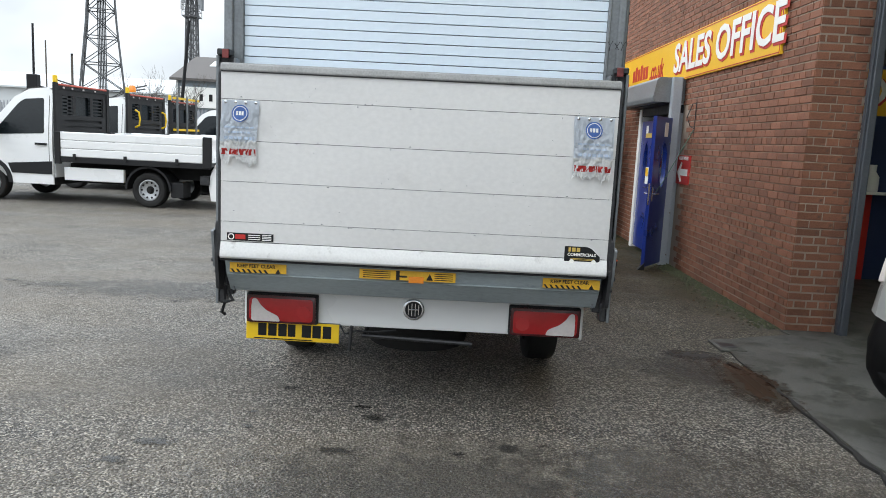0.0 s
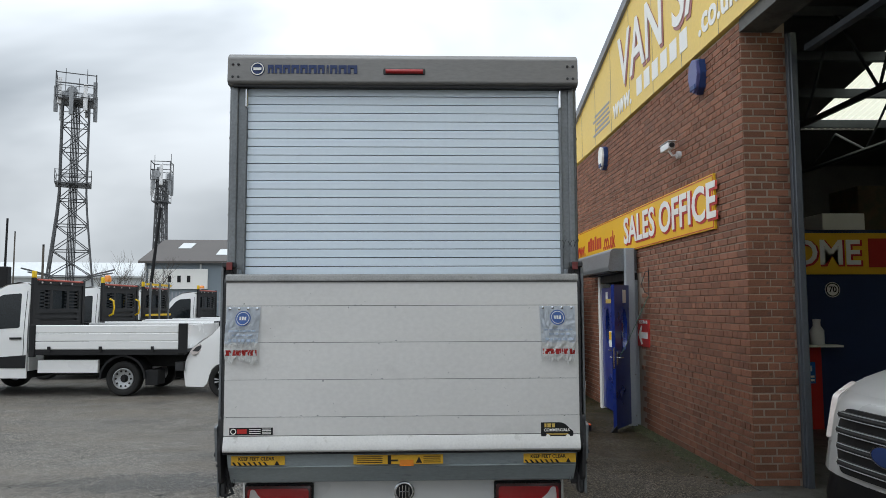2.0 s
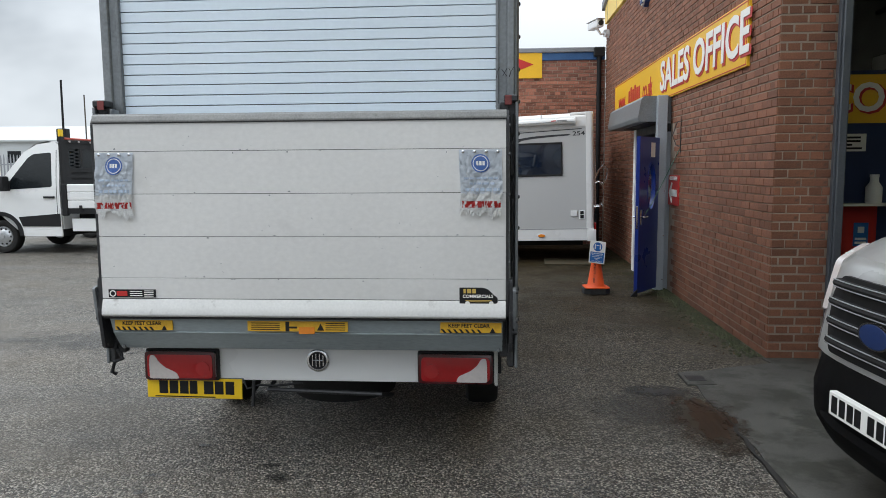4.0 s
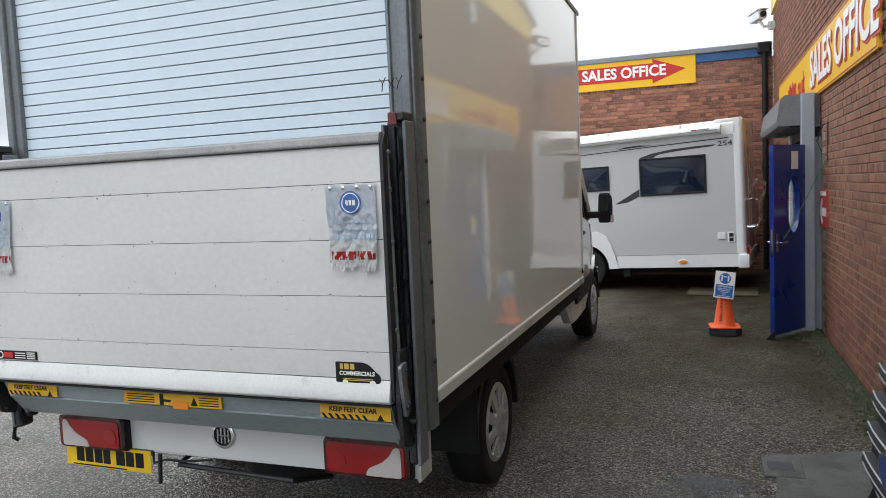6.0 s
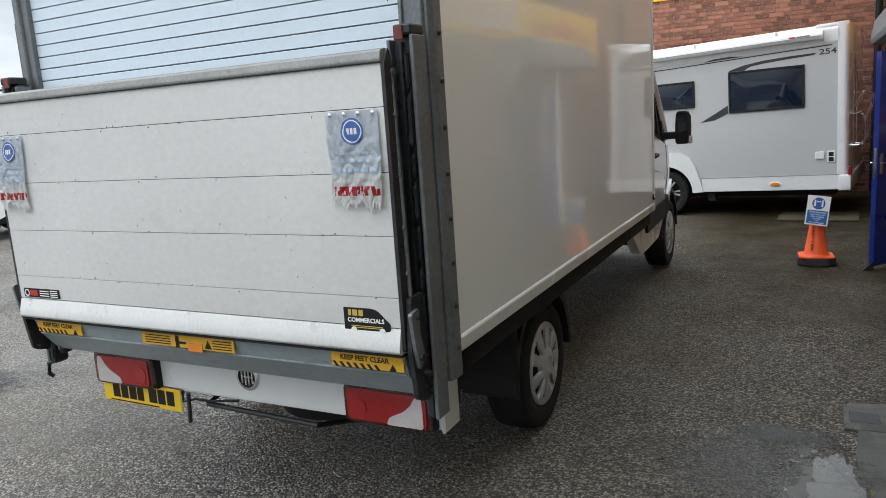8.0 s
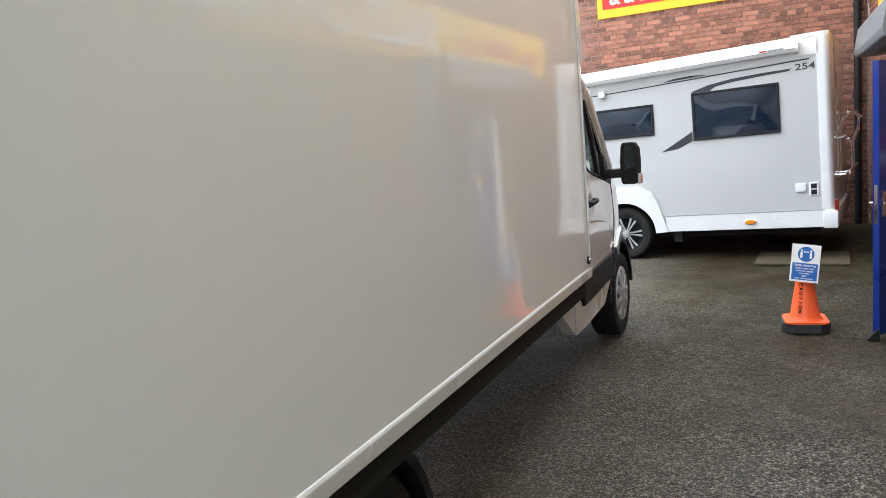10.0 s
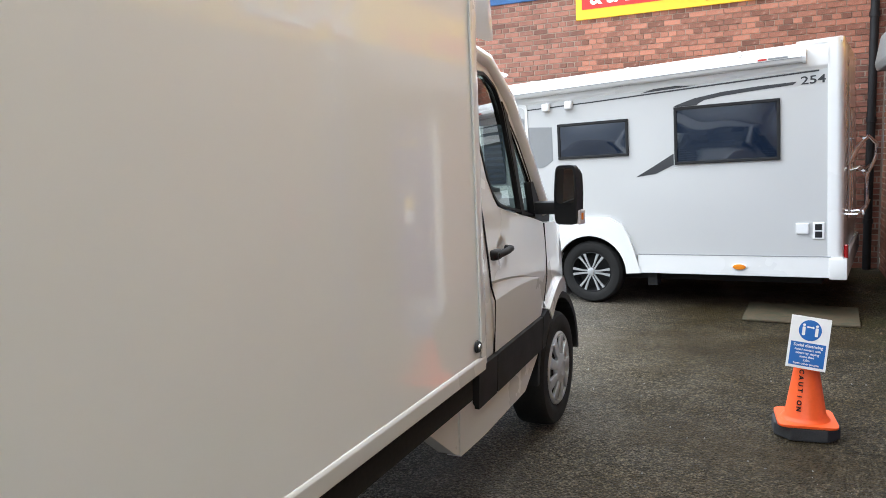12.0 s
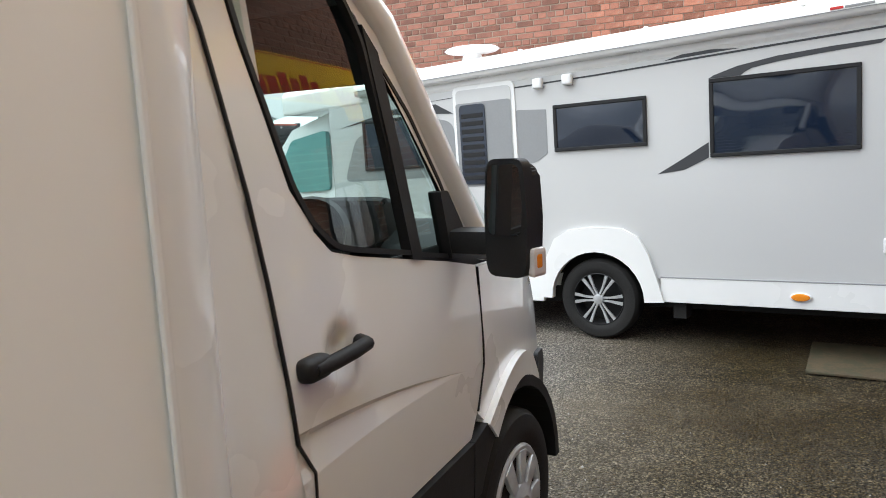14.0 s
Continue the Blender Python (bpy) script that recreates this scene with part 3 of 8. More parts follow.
def brick_boxes(cells, face, depth, name, material, parent):
    """Many bricks in one mesh. cells: (u0, u1, z0, z1, proud); face maps (u, out, z) to the world."""
    verts, faces = [], []
    for a, c, z0, z1, pr in cells:
        k = len(verts)
        e = 0.004
        for (u, z) in ((a, z0), (c, z0), (c, z1), (a, z1)):
            verts.append(face(u, -depth, z))
        for (u, z) in ((a + e, z0 + e), (c - e, z0 + e), (c - e, z1 - e), (a + e, z1 - e)):
            verts.append(face(u, pr, z))
        for q in ((4, 5, 6, 7), (0, 1, 5, 4), (1, 2, 6, 5), (2, 3, 7, 6), (3, 0, 4, 7)):
            faces.append([k + i for i in q])
    me = bpy.data.meshes.new(name)
    me.from_pydata(verts, [], faces)
    me.materials.append(material)
    ob = new(name, me)
    ob.parent = parent
    return ob

def cell_put(cells):
    def put(a, c, z, z1, rnd):
        cells.append((a, c, z, z1, rnd.uniform(0.001, 0.006)))
    return put

# the yard front of the workshop: a brick wall with a doorway, a recessed pier and a wide vehicle opening
DOOR_A, DOOR_B, DOOR_H = 6.5, 8.36, 2.26
wall_e = thing("wall_east", "red brick workshop wall with pale mortar joints", "brick wall", kind="structure")
b = bmesh.new()
box(X_WALL + 0.006, X_WALL + 0.33, Y_CORNER, DOOR_A, -0.05, Z_BRICK, bm=b)
box(X_WALL + 0.006, X_WALL + 0.33, DOOR_B, Y_BACK, -0.05, Z_BRICK, bm=b)
box(X_WALL + 0.006, X_WALL + 0.33, DOOR_A, DOOR_B, DOOR_H, Z_BRICK, bm=b)
box(X_WALL + 0.33, X_WALL + 0.47, Y_CORNER + 0.006, Y_CORNER + 0.6, -0.05, Z_BRICK, bm=b)
part("mortar_bed", b, M_MORTAR, wall_e)

wall_b = thing("wall_back", "weathered mixed red brick wall closing the yard", "brick wall", kind="structure")
Z_BACK = 3.95
part("mortar_bed", box(-3.7, X_WALL, Y_BACK + 0.006, Y_BACK + 0.3, -0.05, Z_BACK), M_MORTAR, wall_b)
part("parapet_band", box(-3.7, X_WALL - 0.02, Y_BACK - 0.03, Y_BACK + 0.3, Z_BACK, Z_BACK + 0.16, 0.01), M_ROOFB, wall_b, "faded blue fascia board")
part("coping", box(-3.7, X_WALL - 0.02, Y_BACK - 0.07, Y_BACK + 0.35, Z_BACK + 0.16, Z_BACK + 0.26, 0.015), M_ROOFG, wall_b, "grey metal roof edge")

# gable cladding over the wall and the opening
RIDGE = 2.2
SOUTH = 2 * RIDGE - Y_BACK
def gable():
    t = thing("gable", "faded yellow clad gable with a dark verge", "gable", kind="structure")
    def roof(y):
        return 5.1 + (Y_BACK - max(y, 2 * RIDGE - y)) * 0.237
    pts = [(Y_BACK, Z_BRICK + 0.02), (Y_BACK, roof(Y_BACK)), (RIDGE, roof(RIDGE)), (SOUTH, roof(SOUTH)), (SOUTH, Z_BRICK + 0.02)]
    part("cladding", prism(pts, "x", X_WALL - 0.04, X_WALL + 0.12), M_YELLOWP, t)
    for y0, y1 in ((Y_BACK + 0.1, RIDGE), (RIDGE, SOUTH - 0.1)):
        part("verge", prism([(y0, roof(y0) - 0.1), (y1, roof(y1) - 0.1), (y1, roof(y1) + 0.06), (y0, roof(y0) + 0.06)], "x", X_WALL - 0.09, X_WALL + 0.12), M_ROOFG, t)
    def write(body, size, y, z, mat, xs=1.0, name="lettering", bold=0.0):
        part(name, text_bm(body, size, 0.006, Matrix.Translation((X_WALL - 0.045, y, z)) @ LEFTWALL, "LEFT", bold, xs), mat, t)
    return t, roof, write
gable_ob, roof_z, gable_write = gable()

# workshop behind the opening: dark room with a pitched roof and clear roof sheets
def workshop():
    t = thing("workshop_room", "dark open workshop behind the vehicle opening", "workshop", kind="structure")
    part("lintel", box(X_WALL + 0.0, X_WALL + 0.33, SOUTH, Y_CORNER, Z_BRICK - 0.12, Z_BRICK + 0.02), M_CONCRETE, t, "grey concrete lintel")
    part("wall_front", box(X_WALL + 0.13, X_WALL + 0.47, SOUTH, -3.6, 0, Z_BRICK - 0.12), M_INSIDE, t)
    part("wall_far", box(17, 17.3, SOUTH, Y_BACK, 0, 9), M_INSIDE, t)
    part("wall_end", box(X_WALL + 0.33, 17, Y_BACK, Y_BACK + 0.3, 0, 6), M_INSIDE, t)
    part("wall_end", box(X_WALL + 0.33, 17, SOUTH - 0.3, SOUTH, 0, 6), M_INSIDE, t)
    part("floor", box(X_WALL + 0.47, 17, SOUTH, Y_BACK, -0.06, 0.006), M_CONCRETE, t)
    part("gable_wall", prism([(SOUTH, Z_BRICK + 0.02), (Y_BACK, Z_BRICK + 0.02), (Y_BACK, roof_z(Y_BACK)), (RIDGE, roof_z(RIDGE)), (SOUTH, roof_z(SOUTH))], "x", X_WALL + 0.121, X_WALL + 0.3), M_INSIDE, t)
    return t
shop = workshop()
# ---- signs, doorway and fittings of the yard front ----
def wall_sign(name, label, category, y0, y1, z0, z1, board, thick=0.03):
    """A board on the yard front. Returns the thing and a function that writes on it."""
    t = thing(name, label, category, pose(X_WALL, 0, 0))
    part("board", box(-thick, 0.006, y0, y1, z0, z1, 0.003), board, t)
    def write(body, size, y, z, mat, xs=1.0, bold=0.0, off=0.0, pname="lettering"):
        return part(pname, text_bm(body, size, 0.004, Matrix.Translation((-thick - 0.003 - off, y, z)) @ LEFTWALL, "LEFT", bold, xs), mat, t)
    return t, write

sgn, wr = wall_sign("office_sign", "long yellow sign board with white and red lettering", "sign", 3.5, 10.95, 2.6, 3.215, M_YELLOW)
b = bmesh.new()
for z0, z1, y0, y1 in ((2.615, 2.625, 3.52, 10.93), (3.19, 3.2, 3.52, 10.93), (2.615, 3.2, 3.515, 3.525), (2.615, 3.2, 10.925, 10.935)):
    box(-0.034, -0.03, y0, y1, z0, z1, bm=b)
part("border_line", b, M_SIGNRED, sgn)
wr("SALES OFFICE", 0.56, 7.0, 2.885, M_SIGNRED, 1.06, 0.022, 0.0, "letter_shadow")
wr("SALES OFFICE", 0.56, 7.03, 2.905, M_SIGNWHITE, 1.06, 0.012, 0.006)
wr("www.", 0.40, 10.5, 2.86, M_SIGNRED, 0.8, 0.008)
wr(".co.uk", 0.40, 8.35, 2.86, M_SIGNRED, 0.8, 0.008)
b = bmesh.new()
for k in range(6):
    box(-0.034, -0.03, 9.5 - k * 0.175 - 0.13, 9.5 - k * 0.175, 2.78, 2.98 if k not in (1, 3) else 3.03, bm=b)
part("name_bars", b, M_SIGNRED, sgn)

M_MAUVE = surf("faded_maroon_print", (0.36, 0.14, 0.13), 0.5, var=0.15)
gable_write("VAN SALES", 1.15, 7.03, 5.55, M_MAUVE, 0.92, "letter_shadow", 0.02)
part("letter_face", text_bm("VAN SALES", 1.15, 0.006, Matrix.Translation((X_WALL - 0.052, 7.07, 5.6)) @ LEFTWALL, "LEFT", 0.012, 0.92), M_SIGNWHITE, gable_ob)
gable_write("www.", 0.46, 7.45, 4.99, M_SIGNWHITE, 0.95, "lettering", 0.012)
gable_write(".co.uk", 0.46, 3.75, 4.99, M_SIGNWHITE, 0.95, "lettering", 0.012)
b = bmesh.new()
for k in range(6):
    box(X_WALL - 0.046, X_WALL - 0.04, 6.15 - k * 0.36 - 0.25, 6.15 - k * 0.36, 4.86, 5.12, bm=b)
part("name_bars", b, M_SIGNWHITE, gable_ob)
b = bmesh.new()
for k in range(5):
    box(X_WALL - 0.045, X_WALL - 0.04, 7.7 + 0.05 * (k % 2), 8.85 - 0.12 * (k % 3), 4.86 + k * 0.085, 4.90 + k * 0.085, bm=b)
part("small_print", b, M_GREYP, gable_ob)
b = bmesh.new()
for k in range(14):
    yy = 12.0 - k * 1.1
    box(X_WALL - 0.044, X_WALL - 0.04, yy, yy + 0.006, Z_BRICK + 0.02, roof_z(yy) - 0.15, bm=b)
part("panel_joints", b, M_GREYP, gable_ob)

# red direction sign by the door
sgn, wr = wall_sign("arrow_sign", "red wall sign with a white arrow", "sign", 5.95, 6.5, 1.165, 1.56, M_SIGNRED, 0.012)
part("arrow", prism([(6.455, 1.33), (6.31, 1.47), (6.26, 1.455), (6.32, 1.375), (6.02, 1.375), (6.02, 1.285), (6.32, 1.285), (6.26, 1.205), (6.31, 1.19)], "x", -0.016, -0.012), M_SIGNWHITE, sgn, "white arrow")
part("lettering", text_bm("PEDESTRIANS", 0.072, 0.003, Matrix.Translation((-0.014, 6.225, 1.518)) @ LEFTWALL, "CENTER", 0.0008, 0.92), M_SIGNWHITE, sgn)

# doorway: grey steel surround, a closed leaf behind and an open leaf with an oval light
M_ROPE = surf("green_rope", (0.08, 0.16, 0.12), 0.8, var=0.3)
M_STEELP = surf("pale_blue_grey_steel", (0.34, 0.37, 0.4), 0.45, var=0.1, scale=3, fine=50)
def doorway():
    d = thing("door_1", "grey steel doorway with blue double doors", "doorway", kind="structure")
    part("jamb", box(X_WALL - 0.2, X_WALL - 0.07, DOOR_A - 0.12, DOOR_A, 0, 2.62, 0.006), M_STEELP, d, "pale blue-grey steel door post")
    for z in (0.15, 0.75, 1.35):
        part("post_screw", lathe([(0.009, 0.0), (0.008, -0.004), (0.002, -0.005)], "y", 8), M_CHROME, d, m=Matrix.Translation((X_WALL - 0.09, DOOR_A - 0.12, z)))
    part("jamb", box(X_WALL - 0.14, X_WALL + 0.12, DOOR_B - 0.12, DOOR_B + 0.0, 0, DOOR_H, 0.006), M_SIGNWHITE, d, "white painted jamb")
    part("jamb_return", box(X_WALL - 0.09, X_WALL + 0.12, DOOR_A + 0.001, DOOR_A + 0.06, 0, 2.62, 0.004), M_STEELP, d)
    part("head", box(X_WALL - 0.12, X_WALL + 0.12, DOOR_A, DOOR_B - 0.12, 2.14, DOOR_H, 0.006), M_BLACK, d)
    # dark board added behind the opening so the unlit interior reads black
    part("reveal", box(X_WALL + 1.6, X_WALL + 1.7, DOOR_A - 0.5, DOOR_B + 0.5, 0, 2.4), M_INSIDE, d)
    def leaf(parent):
        t = new("door_leaf")
        t.parent = parent
        tagged(t, "blue gloss painted door leaf with an oval window")
        # leaf in its own plane: width along x from the hinge, thickness along y
        L, H = 0.74, 2.02
        n = 36
        oval = [(0.36 + 0.125 * math.cos(2 * math.pi * k / n), 1.42 + 0.31 * math.sin(2 * math.pi * k / n)) for k in range(n)]
        bm2 = bmesh.new()
        for yy in (-0.024, 0.024):
            outer = [bm2.verts.new((x, yy, z)) for x, z in ((0, 0.04), (L, 0.04), (L, H + 0.04), (0, H + 0.04))]
            inner = [bm2.verts.new((x, yy, z)) for x, z in oval]
            es = [bm2.edges.new((outer[i], outer[(i + 1) % 4])) for i in range(4)] + [bm2.edges.new((inner[i], inner[(i + 1) % n])) for i in range(n)]
            bmesh.ops.triangle_fill(bm2, edges=es, use_beauty=True)
        bm2.verts.ensure_lookup_table()
        k = 4 + n
        for off, m in ((0, 4), (4, n)):
            for i in range(m):
                j = (i + 1) % m
                bm2.faces.new((bm2.verts[off + i], bm2.verts[off + j], bm2.verts[k + off + j], bm2.verts[k + off + i]))
        part("leaf_panel", bm2, M_BLUE, t)
        rim = lathe([(1.0, -0.03), (1.1, -0.03), (1.1, 0.03), (1.0, 0.03)], "y", 40, hoop=True)
        bmesh.ops.transform(rim, matrix=Matrix.Translation((0.36, 0, 1.42)) @ Matrix.Diagonal((0.12, 1, 0.3, 1)), verts=rim.verts)
        part("oval_rim", rim, M_BLUE, t, smooth=True)
        g = prism(oval, "y", -0.003, 0.003)
        part("oval_glass", g, M_GLASS, t).visible_shadow = False
        hb = box(0.665, 0.705, -0.032, -0.024, 0.93, 1.12, 0.003)
        merge(hb, cyl((0.685, -0.03, 1.03), (0.685, -0.075, 1.03), 0.009))
        merge(hb, cyl((0.685, -0.072, 1.03), (0.565, -0.072, 1.03), 0.009))
        merge(hb, cyl((0.685, 0.03, 1.03), (0.685, 0.075, 1.03), 0.009))
        merge(hb, cyl((0.685, 0.072, 1.03), (0.565, 0.072, 1.03), 0.009))
        part("lever_handle", hb, M_CHROME, t)
        part("notice", box(0.27, 0.4, -0.03, -0.026, 1.80, 1.99), M_SIGNWHITE, t, "small white paper notice")
        part("lock_plate", box(0.74, 0.743, -0.012, 0.012, 0.88, 1.17, 0.001), M_CHROME, t, "steel lock plate on the door edge")
        return t
    a = leaf(d)
    ang = math.degrees(math.atan2(5.88 - 6.47, 2.86 - 3.27))
    a.matrix_basis = pose(3.27, 6.49, 0, 0, 0, ang) @ Matrix.Diagonal((1, -1, 1, 1))
    c = leaf(d)
    c.matrix_basis = pose(X_WALL - 0.08, DOOR_B - 0.13, 0, 0, 0, -90)
    part("safety_notice", box(X_WALL - 0.112, X_WALL - 0.106, 7.62, 7.78, 1.08, 1.34), M_SIGNWHITE, d, "white safety notice with a yellow head")
    part("notice_head", box(X_WALL - 0.115, X_WALL - 0.111, 7.63, 7.77, 1.2, 1.33), M_YELLOW, d)
    part("door_plate", box(X_WALL - 0.112, X_WALL - 0.106, 7.6, 7.95, 1.8, 1.87), M_GOLD, d, "small gilt name plate")
    # open leaf's stay wire and its foot wedge
    part("stay_wire", tube([(3.375, 5.93, 1.9), (3.2, 5.95, 1.52), (3.05, 5.97, 1.2), (2.97, 5.98, 1.06)], 0.006, 6), M_ROPE, d, "thin green rope stay")
    part("foot_wedge", prism([(2.78, 0.0), (2.87, 0.0), (2.87, 0.1)], "y", 5.85, 5.91), M_BLACK, d)
    # roller shutter housing above
    h = prism(rounded([(X_WALL - 0.42, 2.28), (X_WALL - 0.44, 2.34), (X_WALL - 0.40, 2.58), (X_WALL - 0.36, 2.62), (X_WALL, 2.62), (X_WALL, 2.28)], 0.015, 2), "y", DOOR_A - 0.02, DOOR_B + 0.75)
    part("shutter_housing", h, M_GALV, d, "galvanised roller shutter housing")
    part("housing_slot", box(X_WALL - 0.3, X_WALL - 0.05, DOOR_A, DOOR_B, 2.262, 2.279), M_BLACK, d)
doorway()

M_NAVYBOX = surf("dark_blue_plastic", (0.012, 0.04, 0.15), 0.45, var=0.1)
M_VIOLET = surf("faded_violet_blue_plastic", (0.09, 0.1, 0.26), 0.4, var=0.15, scale=8)
def bell_box(y, z, cover):
    t = thing("alarm_box", "blue and white six-sided alarm bell box on the brick wall", "alarm box", pose(X_WALL, y, z), "alarm boxes")
    hexa = rounded([(-0.15, 0.0), (-0.12, 0.17), (0.0, 0.21), (0.12, 0.17), (0.15, 0.0), (0.10, -0.16), (0.0, -0.22), (-0.10, -0.16)], 0.02, 2)
    part("back_shell", prism(hexa, "x", -0.07, 0.006), M_NAVYBOX, t)
    part("front_cover", prism([(p[0] * 0.93, p[1] * 0.93) for p in hexa], "x", -0.11, -0.068, bevel=0.015), cover, t)
    part("lens", box(-0.12, -0.09, -0.08, 0.08, -0.17, -0.1, 0.01), M_NAVYBOX, t)
bell_box(3.8, 4.4, M_VIOLET)
bell_box(8.15, 4.34, M_SIGNWHITE)

def cctv(m, label):
    t = thing("security_camera", label, "security camera", m)
    part("wall_base", cyl((0.0, 0, 0), (-0.05, 0, 0), 0.05, 0.045, 16), M_WHITE, t)
    part("bracket", tube([(-0.04, 0, 0), (-0.1, 0, -0.01), (-0.14, 0.02, 0.06)], 0.016, 8), M_WHITE, t)
    part("housing", box(-0.19, -0.1, -0.1, 0.2, 0.06, 0.145, 0.015, 2), M_WHITE, t)
    part("sun_shield", box(-0.2, -0.09, -0.13, 0.22, 0.15, 0.158, 0.004), M_WHITE, t)
    part("lens", cyl((-0.145, -0.1, 0.102), (-0.145, -0.125, 0.102), 0.03, seg=16), M_BLACK, t)
cctv(pose(X_WALL, 4.55, 3.64), "small white security camera on a wall bracket")
cctv(pose(X_WALL - 0.02, 12.0, 4.42, 0, 0, 15) @ Matrix.Diagonal((1.7, 1.7, 1.7, 1)), "large white security camera at the roof corner")

# iron hook left in the wall
t = thing("wall_hook", "thin rusty iron bracket hanging on the brickwork", "bracket", pose(X_WALL, 5.92, 2.05))
part("hook_rod", tube([(0, 0, 0.2), (-0.05, 0.02, 0.19), (-0.1, 0.05, 0.02), (-0.06, 0.03, -0.1), (0.0, 0.0, -0.14)], 0.006, 6), M_GALVD, t)
part("hook_bar", tube([(-0.01, 0, 0.22), (-0.01, 0, -0.2)], 0.006, 6), M_GALVD, t)

# rainwater pipe in the corner of the yard
t = thing("rainwater_pipe", "black rainwater pipe in the corner of the brick walls", "drainpipe", pose(3.24, Y_BACK - 0.07, 0))
part("pipe", cyl((0, 0, 0), (0, 0, 4.1), 0.05, seg=16), M_BLACK, t, smooth=True)
for z in (0.6, 1.9, 3.2):
    part("collar", cyl((0, 0, z), (0, 0, z + 0.06), 0.06, seg=16), M_BLACK, t)
part("hopper", box(-0.12, 0.1, -0.08, 0.07, 4.0, 4.2, 0.02), M_BLACK, t)

# the sign on the back wall
t = thing("direction_sign", "yellow board with a red arrow and white lettering", "sign", pose(0, Y_BACK, 0))
part("board", box(-0.56, 2.04, -0.04, 0.006, 3.58, 4.16, 0.004), M_YELLOW, t)
part("arrow", prism([(-0.47, 3.72), (1.25, 3.72), (1.25, 3.64), (1.86, 3.87), (1.25, 4.1), (1.25, 4.02), (-0.47, 4.02)], "y", -0.045, -0.04), M_SIGNRED, t, "red arrow")
part("lettering", text_bm("& SALES OFFICE", 0.285, 0.004, Matrix.Translation((1.5, -0.048, 3.87)) @ REAR, "RIGHT", 0.008, 0.93), M_SIGNWHITE, t)

M_GUIDE = surf("dark_grey_steel", (0.09, 0.1, 0.115), 0.5, metal=0.3, var=0.2)
# ---- inside the workshop ----
part("door_track", box(3.85, 3.92, 2.68, 2.78, 0, 4.5, 0.008), M_GUIDE, shop, "grey steel shutter guide")
part("door_track_lip", box(3.83, 3.85, 2.7, 2.75, 0, 4.5, 0.004), M_GUIDE, shop)
part("crossbar", box(3.98, 4.06, -3.6, 2.66, 4.3, 4.36), M_GUIDE, shop)
# roof with a strip of clear sheets
M_ROOFLIGHT = surf("translucent_roof_sheet", (0.86, 0.83, 0.66), 0.5, var=0.12, scale=1.5, fine=20)
rl = M_ROOFLIGHT.node_tree
rt, rm = rl.nodes.new("ShaderNodeBsdfTranslucent"), rl.nodes.new("ShaderNodeMixShader")
rt.inputs[0].default_value, rm.inputs[0].default_value = (0.9, 0.86, 0.68, 1), 0.75
rl.links.new(rl.nodes["Principled BSDF"].outputs[0], rm.inputs[1])
rl.links.new(rt.outputs[0], rm.inputs[2])
rl.links.new(rm.outputs[0], rl.nodes["Material Output"].inputs[0])
def shop_roof():
    xs = [X_WALL + 0.3, 8.2, 9.8, 17.3]
    def sheet(x0, x1, y0, y1, mat, name, label=""):
        part(name, prism([(y0, roof_z(y0) - 0.06), (y1, roof_z(y1) - 0.06), (y1, roof_z(y1) + 0.0), (y0, roof_z(y0) + 0.0)], "x", x0, x1), mat, shop, label)
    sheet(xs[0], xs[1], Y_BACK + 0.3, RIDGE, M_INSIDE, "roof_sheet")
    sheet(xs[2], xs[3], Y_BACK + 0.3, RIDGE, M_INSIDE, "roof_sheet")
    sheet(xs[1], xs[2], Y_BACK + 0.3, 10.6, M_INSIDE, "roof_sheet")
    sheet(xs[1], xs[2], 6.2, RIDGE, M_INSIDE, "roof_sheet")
    # unseen light sheets added on the other slope to brighten the room
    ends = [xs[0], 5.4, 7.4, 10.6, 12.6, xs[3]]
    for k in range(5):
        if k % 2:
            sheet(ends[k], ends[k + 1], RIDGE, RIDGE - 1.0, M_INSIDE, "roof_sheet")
            sheet(ends[k], ends[k + 1], RIDGE - 1.0, SOUTH + 1.2, M_ROOFLIGHT, "roof_light", "unseen translucent roof sheet, added to brighten the workshop")
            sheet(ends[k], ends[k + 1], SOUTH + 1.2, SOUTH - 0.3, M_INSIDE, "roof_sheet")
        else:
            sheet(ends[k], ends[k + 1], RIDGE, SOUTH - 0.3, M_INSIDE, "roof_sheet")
    pane = bmesh.new()
    n = 24
    for i in range(n):
        xa, xb = 8.2 + 1.6 * i / n, 8.2 + 1.6 * (i + 1) / n
        za, zb = 0.02 * (i % 2), 0.02 * ((i + 1) % 2)
        v = [pane.verts.new((xx, yy, roof_z(yy) - 0.04 + zz)) for xx, yy, zz in ((xa, 10.6, za), (xb, 10.6, zb), (xb, 6.2, zb), (xa, 6.2, za))]
        pane.faces.new(v)
    part("roof_light", pane, M_ROOFLIGHT, shop, "cream translucent corrugated roof sheet")
    for y in (10.1, 8.9, 7.7, 6.5):
        part("purlin", box(3.9, 17, y - 0.05, y + 0.05, roof_z(y) - 0.26, roof_z(y) - 0.1), M_GUIDE, shop)
    for x in (6.6, 8.9, 12.5):
        b = bmesh.new()
        tube([(x, Y_BACK, 4.8), (x, -3, 4.8)], 0.05, 6, bm=b)
        for k in range(7):
            y = 11.5 - k * 2
            tube([(x, y, 4.8), (x, y - 1.0, roof_z(y - 1) - 0.2)], 0.025, 6, bm=b)
            tube([(x, y - 1.0, roof_z(y - 1) - 0.2), (x, y - 2, 4.8)], 0.025, 6, bm=b)
        part("roof_truss", b, M_GUIDE, shop, "dark steel roof truss")
shop_roof()
